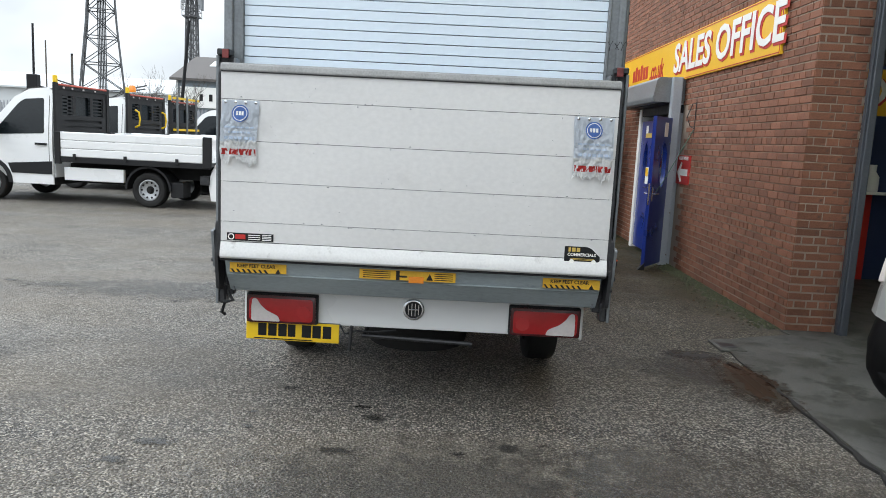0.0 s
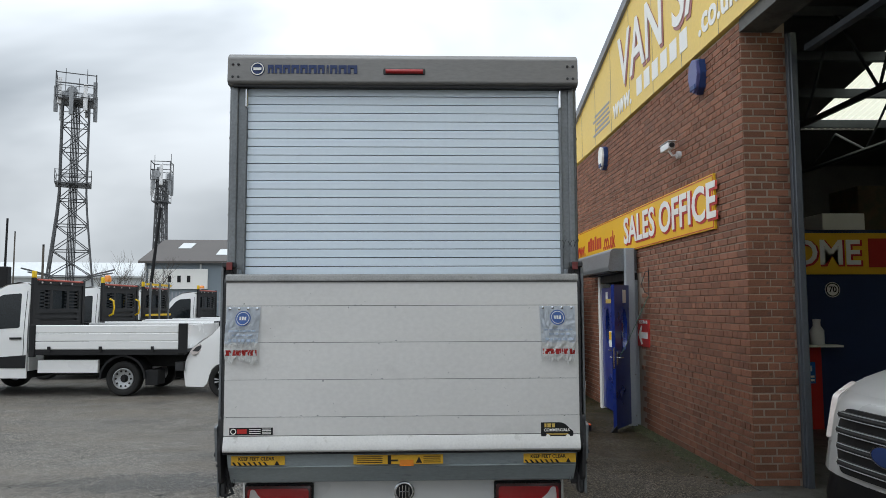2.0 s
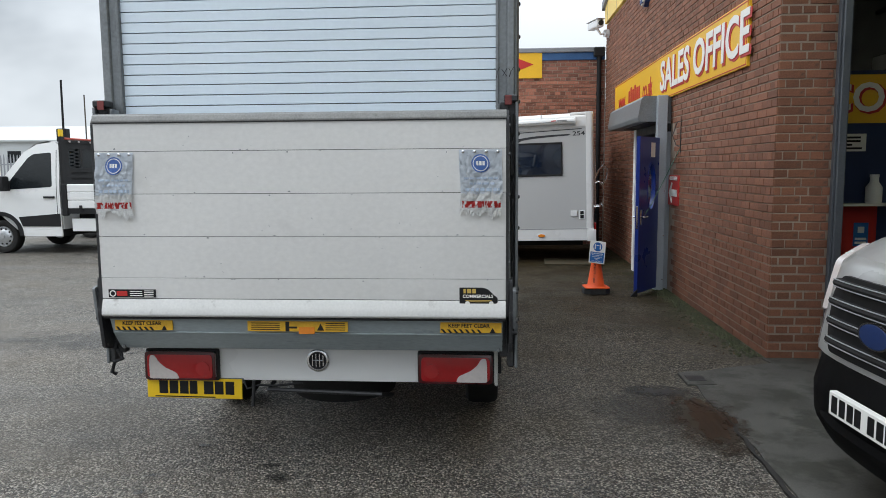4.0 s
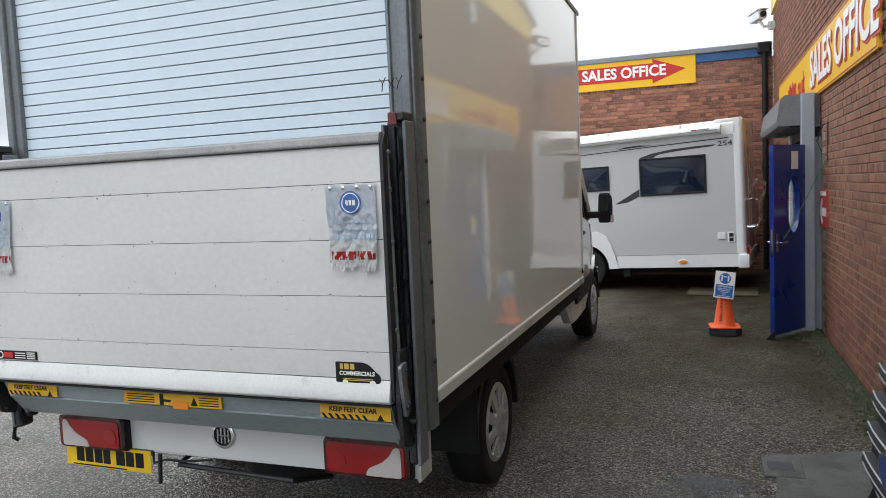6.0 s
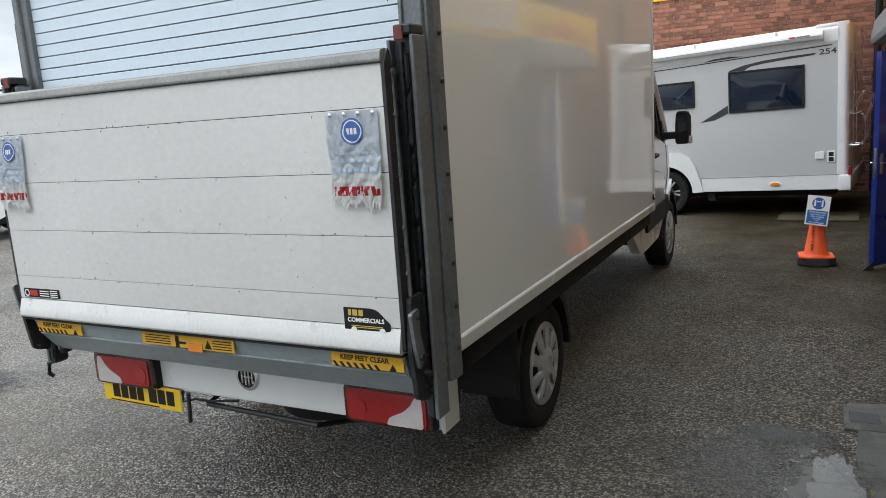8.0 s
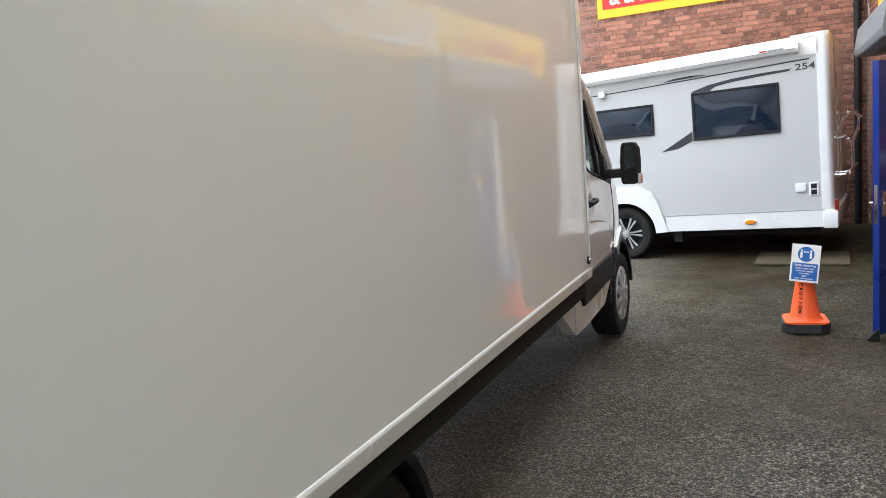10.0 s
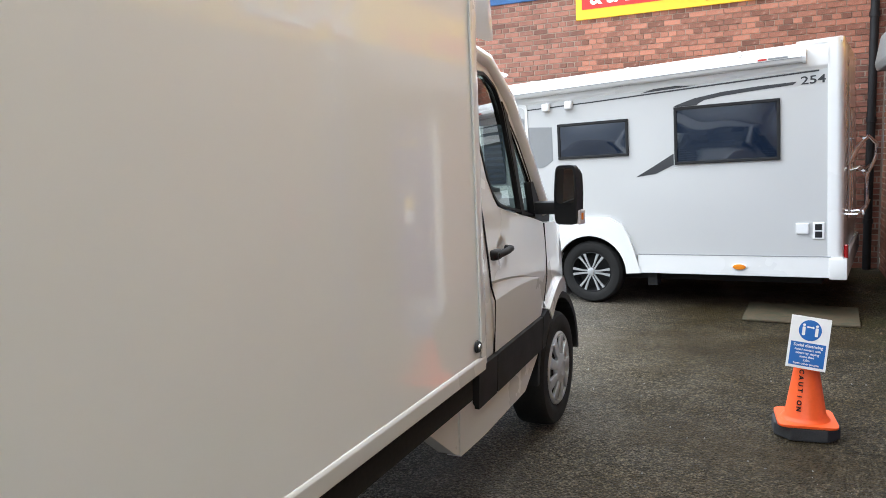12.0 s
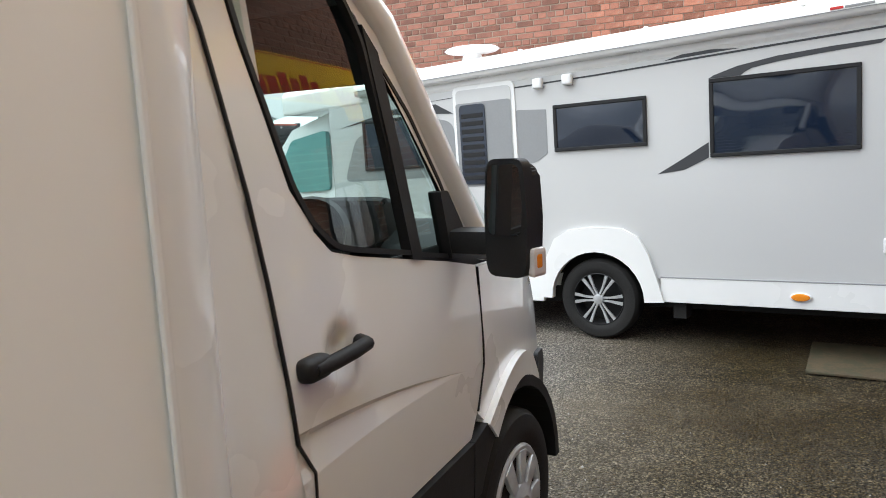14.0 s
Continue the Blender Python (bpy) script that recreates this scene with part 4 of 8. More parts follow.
part("partition", box(3.9, 12, 6.0, 6.1, 0, 2.85), M_NAVY, shop, "dark navy office partition")
t = thing("welcome_sign", "yellow welcome board with white letters edged red", "sign", pose(0, 6.0, 0))
part("board", box(4.2, 7.45, -0.03, 0.0, 2.2, 2.8, 0.004), M_YELLOW, t)
part("letter_shadow", text_bm("WELCOME", 0.5, 0.004, Matrix.Translation((5.34, -0.033, 2.485)) @ REAR, "CENTER", 0.022, 0.98), M_SIGNRED, t)
part("lettering", text_bm("WELCOME", 0.5, 0.004, Matrix.Translation((5.32, -0.037, 2.5)) @ REAR, "CENTER", 0.01, 0.98), M_SIGNWHITE, t)
part("small_board", box(6.62, 7.3, -0.036, -0.03, 2.3, 2.72), M_SIGNRED, t)
t = thing("speed_notice", "round white notice with a black number on the partition", "notice", pose(6.08, 6.0, 1.98))
part("disc", cyl((0, -0.01, 0), (0, 0.0, 0), 0.11, seg=28), M_SIGNWHITE, t)
part("ring", lathe([(0.10, -0.013), (0.10, -0.01), (0.085, -0.01), (0.085, -0.013)], "y", 28, hoop=True), M_INK, t)
part("number", text_bm("70", 0.12, 0.002, Matrix.Translation((0, -0.013, 0)) @ REAR, "CENTER", 0.002), M_INK, t)
t = thing("notice_board", "white notice with black print on the partition", "notice", pose(5.42, 6.0, 1.95))
part("card", box(-0.27, 0.27, -0.01, 0, -0.1, 0.12, 0.003), M_SIGNWHITE, t)
bars([(-0.2, 0.2, 0.06, 0.085), (-0.2, 0.2, 0.015, 0.04), (-0.16, 0.1, -0.03, -0.005), (-0.05, 0.22, -0.075, -0.05)], Matrix.Translation((0, -0.01, 0)), t, "print_line", M_INK)
t = thing("reception_shelf", "white wall shelf on the dark partition", "shelf", pose(5.75, 6.0, 1.2))
part("board", box(-0.5, 0.3, -0.28, 0, -0.03, 0.0, 0.004), M_SIGNWHITE, t)
part("front_panel", box(-0.5, 0.1, -0.05, 0, -1.2, -0.03), M_SIGNRED, t, "dull red panel below the shelf")
t = thing("plastic_bottle", "white plastic bottle standing on the shelf", "bottle", pose(5.75, 5.86, 1.2))
part("bottle_body", lathe([(0.085, 0.0), (0.095, 0.02), (0.095, 0.2), (0.05, 0.27), (0.05, 0.33), (0.01, 0.33)], "z", 20), M_WHITE, t, smooth=True)
part("cap", cyl((0, 0, 0.33), (0, 0, 0.36), 0.054, seg=16), M_WHITE, t)
t = thing("safety_poster", "blue and white safety poster on the panel", "poster", pose(5.66, 5.945, 0.8))
part("card", box(-0.09, 0.09, -0.006, 0, -0.15, 0.15), M_SIGNBLUE, t)
bars([(-0.07, 0.07, -0.12, -0.09), (-0.07, 0.07, -0.07, -0.04), (-0.04, 0.04, 0.02, 0.1)], Matrix.Translation((0, -0.006, 0)), t, "print_line", M_SIGNWHITE)
t = thing("storage_box", "pale cardboard box on the office roof", "box", pose(6.5, 6.6, 2.85))
part("carton", box(-0.35, 0.3, -0.3, 0.3, 0, 0.28, 0.01), M_SIGNWHITE, t)
t = thing("storage_box", "large dull cardboard box on the office roof", "box", pose(7.5, 7.0, 2.85))
part("carton", box(-0.6, 0.6, -0.4, 0.4, 0, 0.75, 0.01), M_WOOD, t)
part("office_roof", box(3.9, 12, 6.1, Y_BACK, 2.77, 2.849), M_INSIDE, shop)

# drain gully in the yard with its iron cover
t = thing("drain_cover", "square iron drain cover set in a concrete patch", "drain cover", pose(2.6, 2.12, 0))
part("concrete_collar", box(-0.1, 0.12, -0.16, 0.16, -0.05, 0.014, 0.004), M_CONCRETE, t)
part("grate", box(-0.07, 0.07, -0.07, 0.07, -0.04, 0.017, 0.003), M_GALVD, t)
# ---- wheels ----
M_COVER = surf("silver_wheel_cover", (0.52, 0.53, 0.54), 0.38, metal=0.45, var=0.1, scale=10, fine=60, wear=(0.3, 0.29, 0.28), wear_at=0.66)
def tyre_bm(r, w, x_out, side):
    """A tyre whose outer wall lies at x_out; side +1 looks to +x."""
    s = side
    pr = [(r * 0.62, x_out - s * w), (r * 0.9, x_out - s * w), (r * 0.985, x_out - s * w * 0.9), (r, x_out - s * w * 0.72), (r, x_out - s * w * 0.28), (r * 0.985, x_out - s * w * 0.1), (r * 0.93, x_out), (r * 0.8, x_out + s * 0.006), (r * 0.66, x_out - s * 0.004), (r * 0.62, x_out - s * 0.02)]
    return lathe(pr, "x", 48, hoop=True)


def wheel(parent, x_out, y, r, side, kind="cover", name="wheel", width=0.22, rim_r=0.64, base=None):
    w = new(name)
    w.parent = parent
    w.matrix_basis = (base or Matrix()) @ Matrix.Translation((0, y, r))
    part("tyre", tyre_bm(r, width, x_out, side), M_RUBBER, w, smooth=True)
    s, R = side, r * rim_r
    if kind == "cover":
        # pressed wheel cover: nine swept blades between a rim and a domed hub, dark slots between them
        part("cover_back", lathe([(R * 0.98, x_out - s * 0.03), (R * 0.97, x_out - s * 0.016), (0.01, x_out - s * 0.006)], "x", 40), M_DARK, w, smooth=True)
        part("cover_rim", lathe([(R, x_out - s * 0.03), (R, x_out - s * 0.004), (R * 0.96, x_out + s * 0.004), (R * 0.88, x_out + s * 0.002), (R * 0.86, x_out - s * 0.016)], "x", 44, hoop=True), M_COVER, w, smooth=True)
        part("cover_hub", lathe([(R * 0.42, x_out - s * 0.016), (R * 0.4, x_out + s * 0.014), (R * 0.2, x_out + s * 0.026), (R * 0.17, x_out + s * 0.022), (0.01, x_out + s * 0.024)], "x", 32), M_COVER, w, smooth=True)
        for k in range(9):
            v = bmesh.new()
            pts = [(0.34 * R, -0.018), (0.62 * R, -0.034), (0.9 * R, -0.05), (0.9 * R, 0.018), (0.62 * R, 0.024), (0.34 * R, 0.02)]
            prism(pts, "x", -0.014, 0.004, bm=v, bevel=0.004)
            for p in v.verts:
                p.co.x += s * 0.016 * (1 - p.co.y / R)
            bmesh.ops.transform(v, matrix=Matrix.Translation((x_out + s * 0.0005, 0, 0)) @ Matrix.Rotation(2 * math.pi * k / 9, 4, "X"), verts=v.verts)
            part("blade", v, M_COVER, w, smooth=True)
    elif kind == "alloy":
        part("rim", lathe([(R, x_out - s * 0.16), (R, x_out - s * 0.012), (R * 0.95, x_out), (R * 0.9, x_out - s * 0.03), (R * 0.88, x_out - s * 0.14), (0.02, x_out - s * 0.14)], "x", 44), M_BLACK, w, smooth=True)
        for k in range(6):
            q = bmesh.new()
            for d in (-1, 1):
                u = bmesh.new()
                prism([(0.12 * R, d * 0.003), (0.45 * R, d * 0.007), (0.95 * R, d * 0.02), (0.95 * R, d * 0.05), (0.45 * R, d * 0.024), (0.12 * R, d * 0.02)], "x", -0.012, 0.006, bm=u, bevel=0.002)
                merge(q, u, Matrix.Translation((x_out - s * 0.012, 0, 0)) @ Matrix.Rotation(2 * math.pi * k / 6, 4, "X"))
            part("spoke", q, M_SILVER, w)
        part("hub_cap", lathe([(0.045, x_out - s * 0.03), (0.043, x_out + s * 0.004), (0.03, x_out + s * 0.008), (0.004, x_out + s * 0.008)], "x", 20), M_SILVER, w, smooth=True)
    else:
        # plain steel wheel with round holes
        part("rim", lathe([(R, x_out - s * 0.12), (R, x_out - s * 0.006), (R * 0.93, x_out - s * 0.004), (R * 0.85, x_out - s * 0.05), (R * 0.6, x_out - s * (0.01 if kind == "front" else 0.07)), (R * 0.3, x_out - s * (0.0 if kind == "front" else 0.075)), (0.01, x_out - s * (0.0 if kind == "front" else 0.075))], "x", 40), M_SILVER, w, smooth=True)
        for k in range(10):
            v = bmesh.new()
            a = 2 * math.pi * k / 10
            c = Vector((x_out - s * 0.034, 0.74 * R * math.cos(a), 0.74 * R * math.sin(a)))
            cyl(c, c + Vector((s * 0.012, 0, 0)), 0.1 * R, seg=10, bm=v)
            part("rim_hole", v, M_DARK, w)
        part("hub_cap", cyl((x_out - s * 0.08, 0, 0), (x_out + s * (0.015 if kind == "front" else -0.02), 0, 0), R * 0.24, R * 0.2, 18), M_SILVER if kind == "front" else M_DARK, w, smooth=True)
    return w


def seats(parent, x, y, z):
    for sx in (-1, 1):
        b = box(sx * x - 0.22, sx * x + 0.22, y - 0.05, y + 0.42, z - 0.1, z + 0.08, 0.04, 2)
        merge(b, box(-0.22, 0.22, -0.07, 0.05, 0, 0.62, 0.04, 2), Matrix.Translation((sx * x, y - 0.05, z)) @ Matrix.Rotation(radians(14), 4, "X"))
        merge(b, box(-0.12, 0.12, -0.05, 0.04, 0.64, 0.84, 0.035, 2), Matrix.Translation((sx * x, y - 0.07, z)) @ Matrix.Rotation(radians(14), 4, "X"))
        part("seat", b, M_SEAT, parent, smooth=True)


M_FADEBLUE = surf("faded_blue_print", (0.42, 0.5, 0.62), 0.45, var=0.2, scale=20)
M_MARKBLUE = surf("printed_blue", (0.05, 0.12, 0.36), 0.4, var=0.2, scale=20)
M_PVCW = surf("frayed_white_pvc", (0.74, 0.74, 0.73), 0.5, var=0.15, scale=30, fine=120)
M_NAVYINK = surf("navy_ink", (0.012, 0.03, 0.11), 0.5, var=0.2)
M_CAUTION = surf("faded_amber_label", (0.72, 0.4, 0.02), 0.5, var=0.15, scale=14, fine=80)
M_HEADER = surf("dull_anodised_header", (0.2, 0.195, 0.188), 0.5, metal=0.35, var=0.14, scale=2, fine=50, stretch=(0.5, 1, 2))
M_TOE = surf("scuffed_bare_aluminium", (0.27, 0.268, 0.26), 0.5, metal=0.35, var=0.25, scale=9, fine=110, bump=0.0006, wear=(0.2, 0.2, 0.19), wear_at=0.6)
M_HEEL = surf("dull_worn_aluminium", (0.66, 0.655, 0.64), 0.68, metal=0.1, var=0.1, scale=5, fine=90, wear=(0.45, 0.44, 0.42), wear_at=0.62, spec=0.3)
M_DULLRED = surf("dull_red_paint", (0.16, 0.03, 0.028), 0.6, var=0.4, scale=20)
# ---- the box van with its folded tail lift ----
V0 = 0.033   # the van's centre line
van = thing("box_van", "white box van with roller shutter and folded tail lift", "van", pose(V0, 0, 0))
HW = 1.095   # half the width of the box
Z0, Z1 = 0.832, 3.33
YR, YF = 0.31, 4.22

def cargo_box():
    # the panel skin, with corner trims standing proud
    part("side_panel", box(HW - 0.03, HW, YR, YF, Z0 + 0.055, Z1 - 0.05), M_PANEL, van)
    part("side_panel", box(-HW, -HW + 0.03, YR, YF, Z0 + 0.055, Z1 - 0.05), M_PANEL, van)
    part("roof_panel", box(-HW + 0.03, HW - 0.03, YR, YF, Z1 - 0.08, Z1 - 0.04), M_PANEL, van)
    part("front_panel", box(-HW + 0.03, HW - 0.03, YF - 0.04, YF, Z0, Z1 - 0.08), M_PANEL, van)
    part("box_floor", box(-HW + 0.03, HW - 0.03, YR, YF - 0.04, Z0 - 0.02, Z0 + 0.06), M_DARK, van)
    for s in (-1, 1):
        # aluminium rail along the foot of the side, then the roof rail, then the rounded front corner
        part("bottom_rail", prism(rounded([(s * (HW - 0.04), Z0 - 0.005), (s * (HW + 0.004), Z0 - 0.005), (s * (HW + 0.008), Z0 + 0.05), (s * (HW + 0.002), Z0 + 0.062), (s * (HW - 0.04), Z0 + 0.062)], 0.004, 2), "y", YR - 0.01, YF + 0.01), M_BODY, van, "white painted bottom rail")
        part("roof_rail", prism(rounded([(s * (HW - 0.1), Z1), (s * (HW - 0.03), Z1), (s * (HW + 0.012), Z1 - 0.035), (s * (HW + 0.012), Z1 - 0.075), (s * (HW - 0.1), Z1 - 0.075)], 0.012, 3), "y", YR - 0.01, YF + 0.08), M_GALV, van)
        part("corner_trim", prism(rounded([(s * (HW + 0.006), YF - 0.035), (s * (HW + 0.006), YF + 0.03), (s * (HW - 0.035), YF + 0.11), (s * (HW - 0.16), YF + 0.13), (s * (HW - 0.16), YF + 0.03), (s * (HW - 0.06), YF - 0.035)], [0.004, 0.04, 0.04, 0.01, 0.01, 0.004], 4), "z", Z0 + 0.02, Z1 - 0.04), M_BODY, van, "white front corner capping", True)
        part("trim_bead", box(min(s * (HW + 0.004), s * (HW + 0.013)), max(s * (HW + 0.004), s * (HW + 0.013)), YF - 0.045, YF - 0.03, Z0 + 0.06, Z1 - 0.08, 0.003), M_BODY, van)
    part("roof_rail_front", box(-HW, HW, YF + 0.0, YF + 0.1, Z1 - 0.075, Z1, 0.02), M_GALV, van)
    # small round clearance lamp low on the side
    part("side_reflector", cyl((HW + 0.004, YF - 0.075, Z0 + 0.115), (HW + 0.016, YF - 0.075, Z0 + 0.115), 0.026, 0.022, 18), M_BLACK, van, "small round black side marker")
    part("side_reflector_lens", cyl((HW + 0.014, YF - 0.075, Z0 + 0.115), (HW + 0.02, YF - 0.075, Z0 + 0.115), 0.013, 0.011, 14), M_CHROME, van)
cargo_box()

def rear_frame():
    for s in (-1, 1):
        # hat-section corner post with a return along the side, bolted
        b = prism(rounded([(s * 0.997, 0.16), (s * (HW + 0.004), 0.16), (s * (HW + 0.014), 0.19), (s * (HW + 0.014), YR - 0.06), (s * (HW - 0.03), YR - 0.06), (s * (HW - 0.03), 0.23), (s * 0.997, 0.23)], 0.006, 2), "z", 0.745, Z1 - 0.17)
        part("corner_post", b, M_GALV, van)
        part("post_rib", prism(rounded([(s * 1.05, 0.145), (s * 1.085, 0.145), (s * 1.092, 0.162), (s * 1.042, 0.162)], 0.006, 2), "z", 0.8, Z1 - 0.18), M_GALV, van)
        for k in range(15):
            z = 0.86 + k * 0.165
            bolt = part("bolt", lathe([(0.011, 0), (0.011, 0.004), (0.007, 0.009), (0.002, 0.010)], "x", 10), M_GALVD, van)
            bolt.matrix_basis = Matrix.Translation((s * (HW + 0.013), 0.22, z)) @ Matrix.Rotation(0 if s > 0 else math.pi, 4, "Z")
        part("shutter_guide", box(min(s * 0.991, s * 1.006), max(s * 0.991, s * 1.006), 0.15, 0.215, 0.9, 3.165, 0.003), M_GALV, van)
        part("hinge_clip", box(min(s * 0.985, s * 1.005), max(s * 0.985, s * 1.005), 0.135, 0.165, 3.02, 3.14, 0.006), M_CHROME, van)
        # scrawled mark on the post
    b = prism(rounded([(0.125, 3.158), (0.105, 3.175), (0.11, Z1 - 0.0), (0.15, Z1 + 0.035), (YR + 0.02, Z1 + 0.035), (YR + 0.02, 3.158)], 0.008, 2), "x", -HW - 0.012, HW + 0.012)
    part("header", b, M_HEADER, van, "dull grey aluminium header")
    part("header_seal", box(-HW + 0.02, HW - 0.02, 0.118, 0.2, 3.146, 3.158), M_BLACK, van)
    part("high_stop_lamp", cyl((-0.115, 0.1, 3.243), (0.12, 0.1, 3.243), 0.014, seg=12), M_RED, van, "narrow red high-level stop lamp", True)
    part("lamp_housing", box(-0.13, 0.135, 0.1, 0.116, 3.222, 3.264, 0.006), M_GALVD, van)
    for s in (-1, 1):
        for (dx, dz) in ((1.04, 3.205), (1.04, 3.285), (1.075, 3.205), (1.075, 3.285)):
            rv = part("rivet", lathe([(0.009, 0), (0.008, -0.005), (0.002, -0.007)], "y", 8), M_GALVD, van)
            rv.matrix_basis = Matrix.Translation((s * dx, 0.108, dz))
    # maker's mark on the header, as plain shapes
    part("header_mark_disc", cyl((-0.92, 0.104, 3.255), (-0.92, 0.11, 3.255), 0.044, seg=28), M_NAVYINK, van, "blue round mark")
    part("header_mark_ring", lathe([(0.040, 0.1005), (0.040, 0.106), (0.034, 0.106), (0.034, 0.1005)], "y", 28, at=(-0.92, 0, 3.255), hoop=True), M_SIGNWHITE, van)
    part("header_mark_bar", box(-0.945, -0.895, 0.1, 0.105, 3.247, 3.263), M_SIGNWHITE, van)
    for x0, w in ((-0.855, 0.035), (-0.812, 0.045), (-0.76, 0.045), (-0.708, 0.048), (-0.652, 0.045), (-0.6, 0.05), (-0.543, 0.042), (-0.487, 0.012), (-0.465, 0.045), (-0.412, 0.05), (-0.355, 0.06)):
        b = box(x0, x0 + w * 0.3, 0.102, 0.108, 3.228, 3.282)
        box(x0 + w * 0.3, x0 + w, 0.102, 0.108, 3.262, 3.282, bm=b)
        box(x0 + w * 0.65, x0 + w, 0.102, 0.108, 3.228, 3.262, bm=b)
        part("header_mark_block", b, M_NAVYINK, van)
def set_back(names_before, dy):
    """Moves the parts made since then along the van."""
    for o in van.children:
        if o not in names_before:
            o.matrix_basis = Matrix.Translation((0, dy, 0)) @ o.matrix_basis
had = set(van.children)
rear_frame()

def shutter():
    sh = new("roller_shutter")
    sh.parent = van
    tagged(sh, "white slatted roller shutter, closed")
    pitch = 0.0543
    n = 42
    me = None
    for k in range(n):
        z = 3.155 - (k + 1) * pitch
        if me is None:
            b = prism([(0.173, 0.0026), (0.173, pitch - 0.0026), (0.2, pitch - 0.0026), (0.2, 0.0026)], "x", -0.99, 0.99)
            me = finish("slat", b, M_SLAT)
        piece("slat", me, sh, Matrix.Translation((0, 0, z)))
    part("shutter_backing", box(-0.993, 0.993, 0.198, 0.21, 0.86, 3.16), M_DARK, sh)
shutter()
set_back(had, 0.075)

def tail_lift():
    g = new("tail_lift")
    g.parent = van
    tagged(g, "worn aluminium tail lift platform, folded upright")
    GW = 1.04
    # five hollow planks with narrow joints, the lowest a ramp edge that swells outwards
    zs = [1.909, 1.768, 1.553, 1.337, 1.122, 1.015]
    for za, zb in zip(zs[1:], zs):
        part("plank", box(-GW, GW, 0.0, 0.045, za + 0.0013, zb - 0.0013, 0.0006), M_GATE, g)
    part("joint_backing", box(-GW + 0.01, GW - 0.01, 0.008, 0.04, 1.0, 1.91), M_GALVD, g)
    part("heel", prism(rounded([(0.0, 1.0125), (-0.017, 0.96), (-0.02, 0.932), (-0.01, 0.922), (0.05, 0.918), (0.07, 0.94), (0.045, 1.0125)], [0.003, 0.05, 0.006, 0.004, 0.01, 0.02, 0.003], 4), "x", -GW, GW), M_HEEL, g, "pale worn platform heel", True)
    part("heel_seal", box(-GW, GW, -0.006, 0.06, 0.909, 0.921, 0.003), M_BLACK, g)
    part("toe_edge", prism(rounded([(-0.004, 1.9105), (-0.006, 1.92), (0.0, 1.948), (0.03, 1.957), (0.05, 1.948), (0.05, 1.9105)], 0.004, 2), "x", -GW - 0.002, GW + 0.002), M_TOE, g, "scuffed bevelled toe edge")
    part("toe_seal", box(-GW, GW, -0.007, 0.04, 1.9075, 1.9115), M_BLACK, g)
    for s in (-1, 1):
        # tapering side plate of the platform
        b = prism(rounded([(0.0, 1.905), (0.03, 1.957), (0.045, 1.935), (0.056, 1.75), (0.062, 1.0), (0.05, 0.93), (0.0, 0.93)], 0.008, 2), "x", min(s * (GW + 0.001), s * (GW + 0.014)), max(s * (GW + 0.001), s * (GW + 0.014)))
        part("side_plate", b, M_GALVD, g)
        for z in (1.88, 1.74, 1.54, 1.36, 1.2, 1.05):
            part("pin", cyl((s * (GW + 0.012), 0.045, z), (s * (GW + 0.022), 0.045, z), 0.010, seg=8), M_GALV, g)
        # lift column with its carriage, chain guard and crank
        part("column", box(min(s * 1.012, s * 1.09), max(s * 1.012, s * 1.09), 0.1, 0.15, 0.69, 2.0, 0.004), M_GALVD, g, "greasy dark steel lift column")
        part("column_flange", box(min(s * 0.998, s * 1.011), max(s * 0.998, s * 1.011), 0.072, 0.15, 0.72, 1.99, 0.003), M_GALV, g)
        part("column_rail", box(min(s * 1.04, s * 1.052), max(s * 1.04, s * 1.052), 0.082, 0.101, 0.74, 1.98, 0.003), M_GALVD, g)
        part("column_edge", box(min(s * 1.088, s * 1.104), max(s * 1.088, s * 1.104), 0.07, 0.157, 0.64, 2.0, 0.003), M_GALV, g)
        part("column_cap", box(min(s * 1.03, s * 1.1), max(s * 1.03, s * 1.1), 0.065, 0.155, 2.0, 2.035, 0.006), M_GALVD, g)
        part("cap_marker", box(min(s * 1.035, s * 1.07), max(s * 1.035, s * 1.07), 0.06, 0.068, 1.985, 2.032, 0.002), M_DULLRED, g, "faded red end marker")
        rnd = random.Random(5)
        pts = [(s * 1.074, 0.07 + rnd.uniform(-0.003, 0.003), 1.94 - k * 0.05) for k in range(25)]
        part("cable", tube(pts, 0.009, 7), M_BLACK, g)
        part("tie_rod", tube([(s * 1.052, 0.05, 1.93), (s * 1.05, 0.048, 1.88), (s * 1.055, 0.05, 1.3), (s * 1.058, 0.05, 1.08)], 0.008, 8), M_GALV, g)
        part("carriage", prism(rounded([(0.02, 1.12), (0.13, 1.12), (0.14, 0.86), (0.11, 0.72), (0.03, 0.745), (0.005, 0.93)], 0.02, 3), "x", min(s * 1.057, s * 1.075), max(s * 1.057, s * 1.075)), M_GALVD, g)
        part("crank", prism(rounded([(-0.01, 1.07), (0.05, 1.08), (0.045, 0.99), (0.075, 0.9), (0.03, 0.86), (0.01, 0.94)], 0.012, 3), "x", min(s * 1.076, s * 1.09), max(s * 1.076, s * 1.09)), M_GALV, g)
        for (yy, zz, rr) in ((0.04, 0.905, 0.018), (0.09, 0.83, 0.014), (0.03, 1.05, 0.010)):
            part("pivot", cyl((s * 1.07, yy, zz), (s * 1.1, yy, zz), rr * 0.8, rr * 0.7, seg=14), M_GALVD, g)
        part("foot_bracket", box(min(s * 1.05, s * 1.09), max(s * 1.05, s * 1.09), 0.12, 0.2, 0.64, 0.76, 0.01), M_GALVD, g)
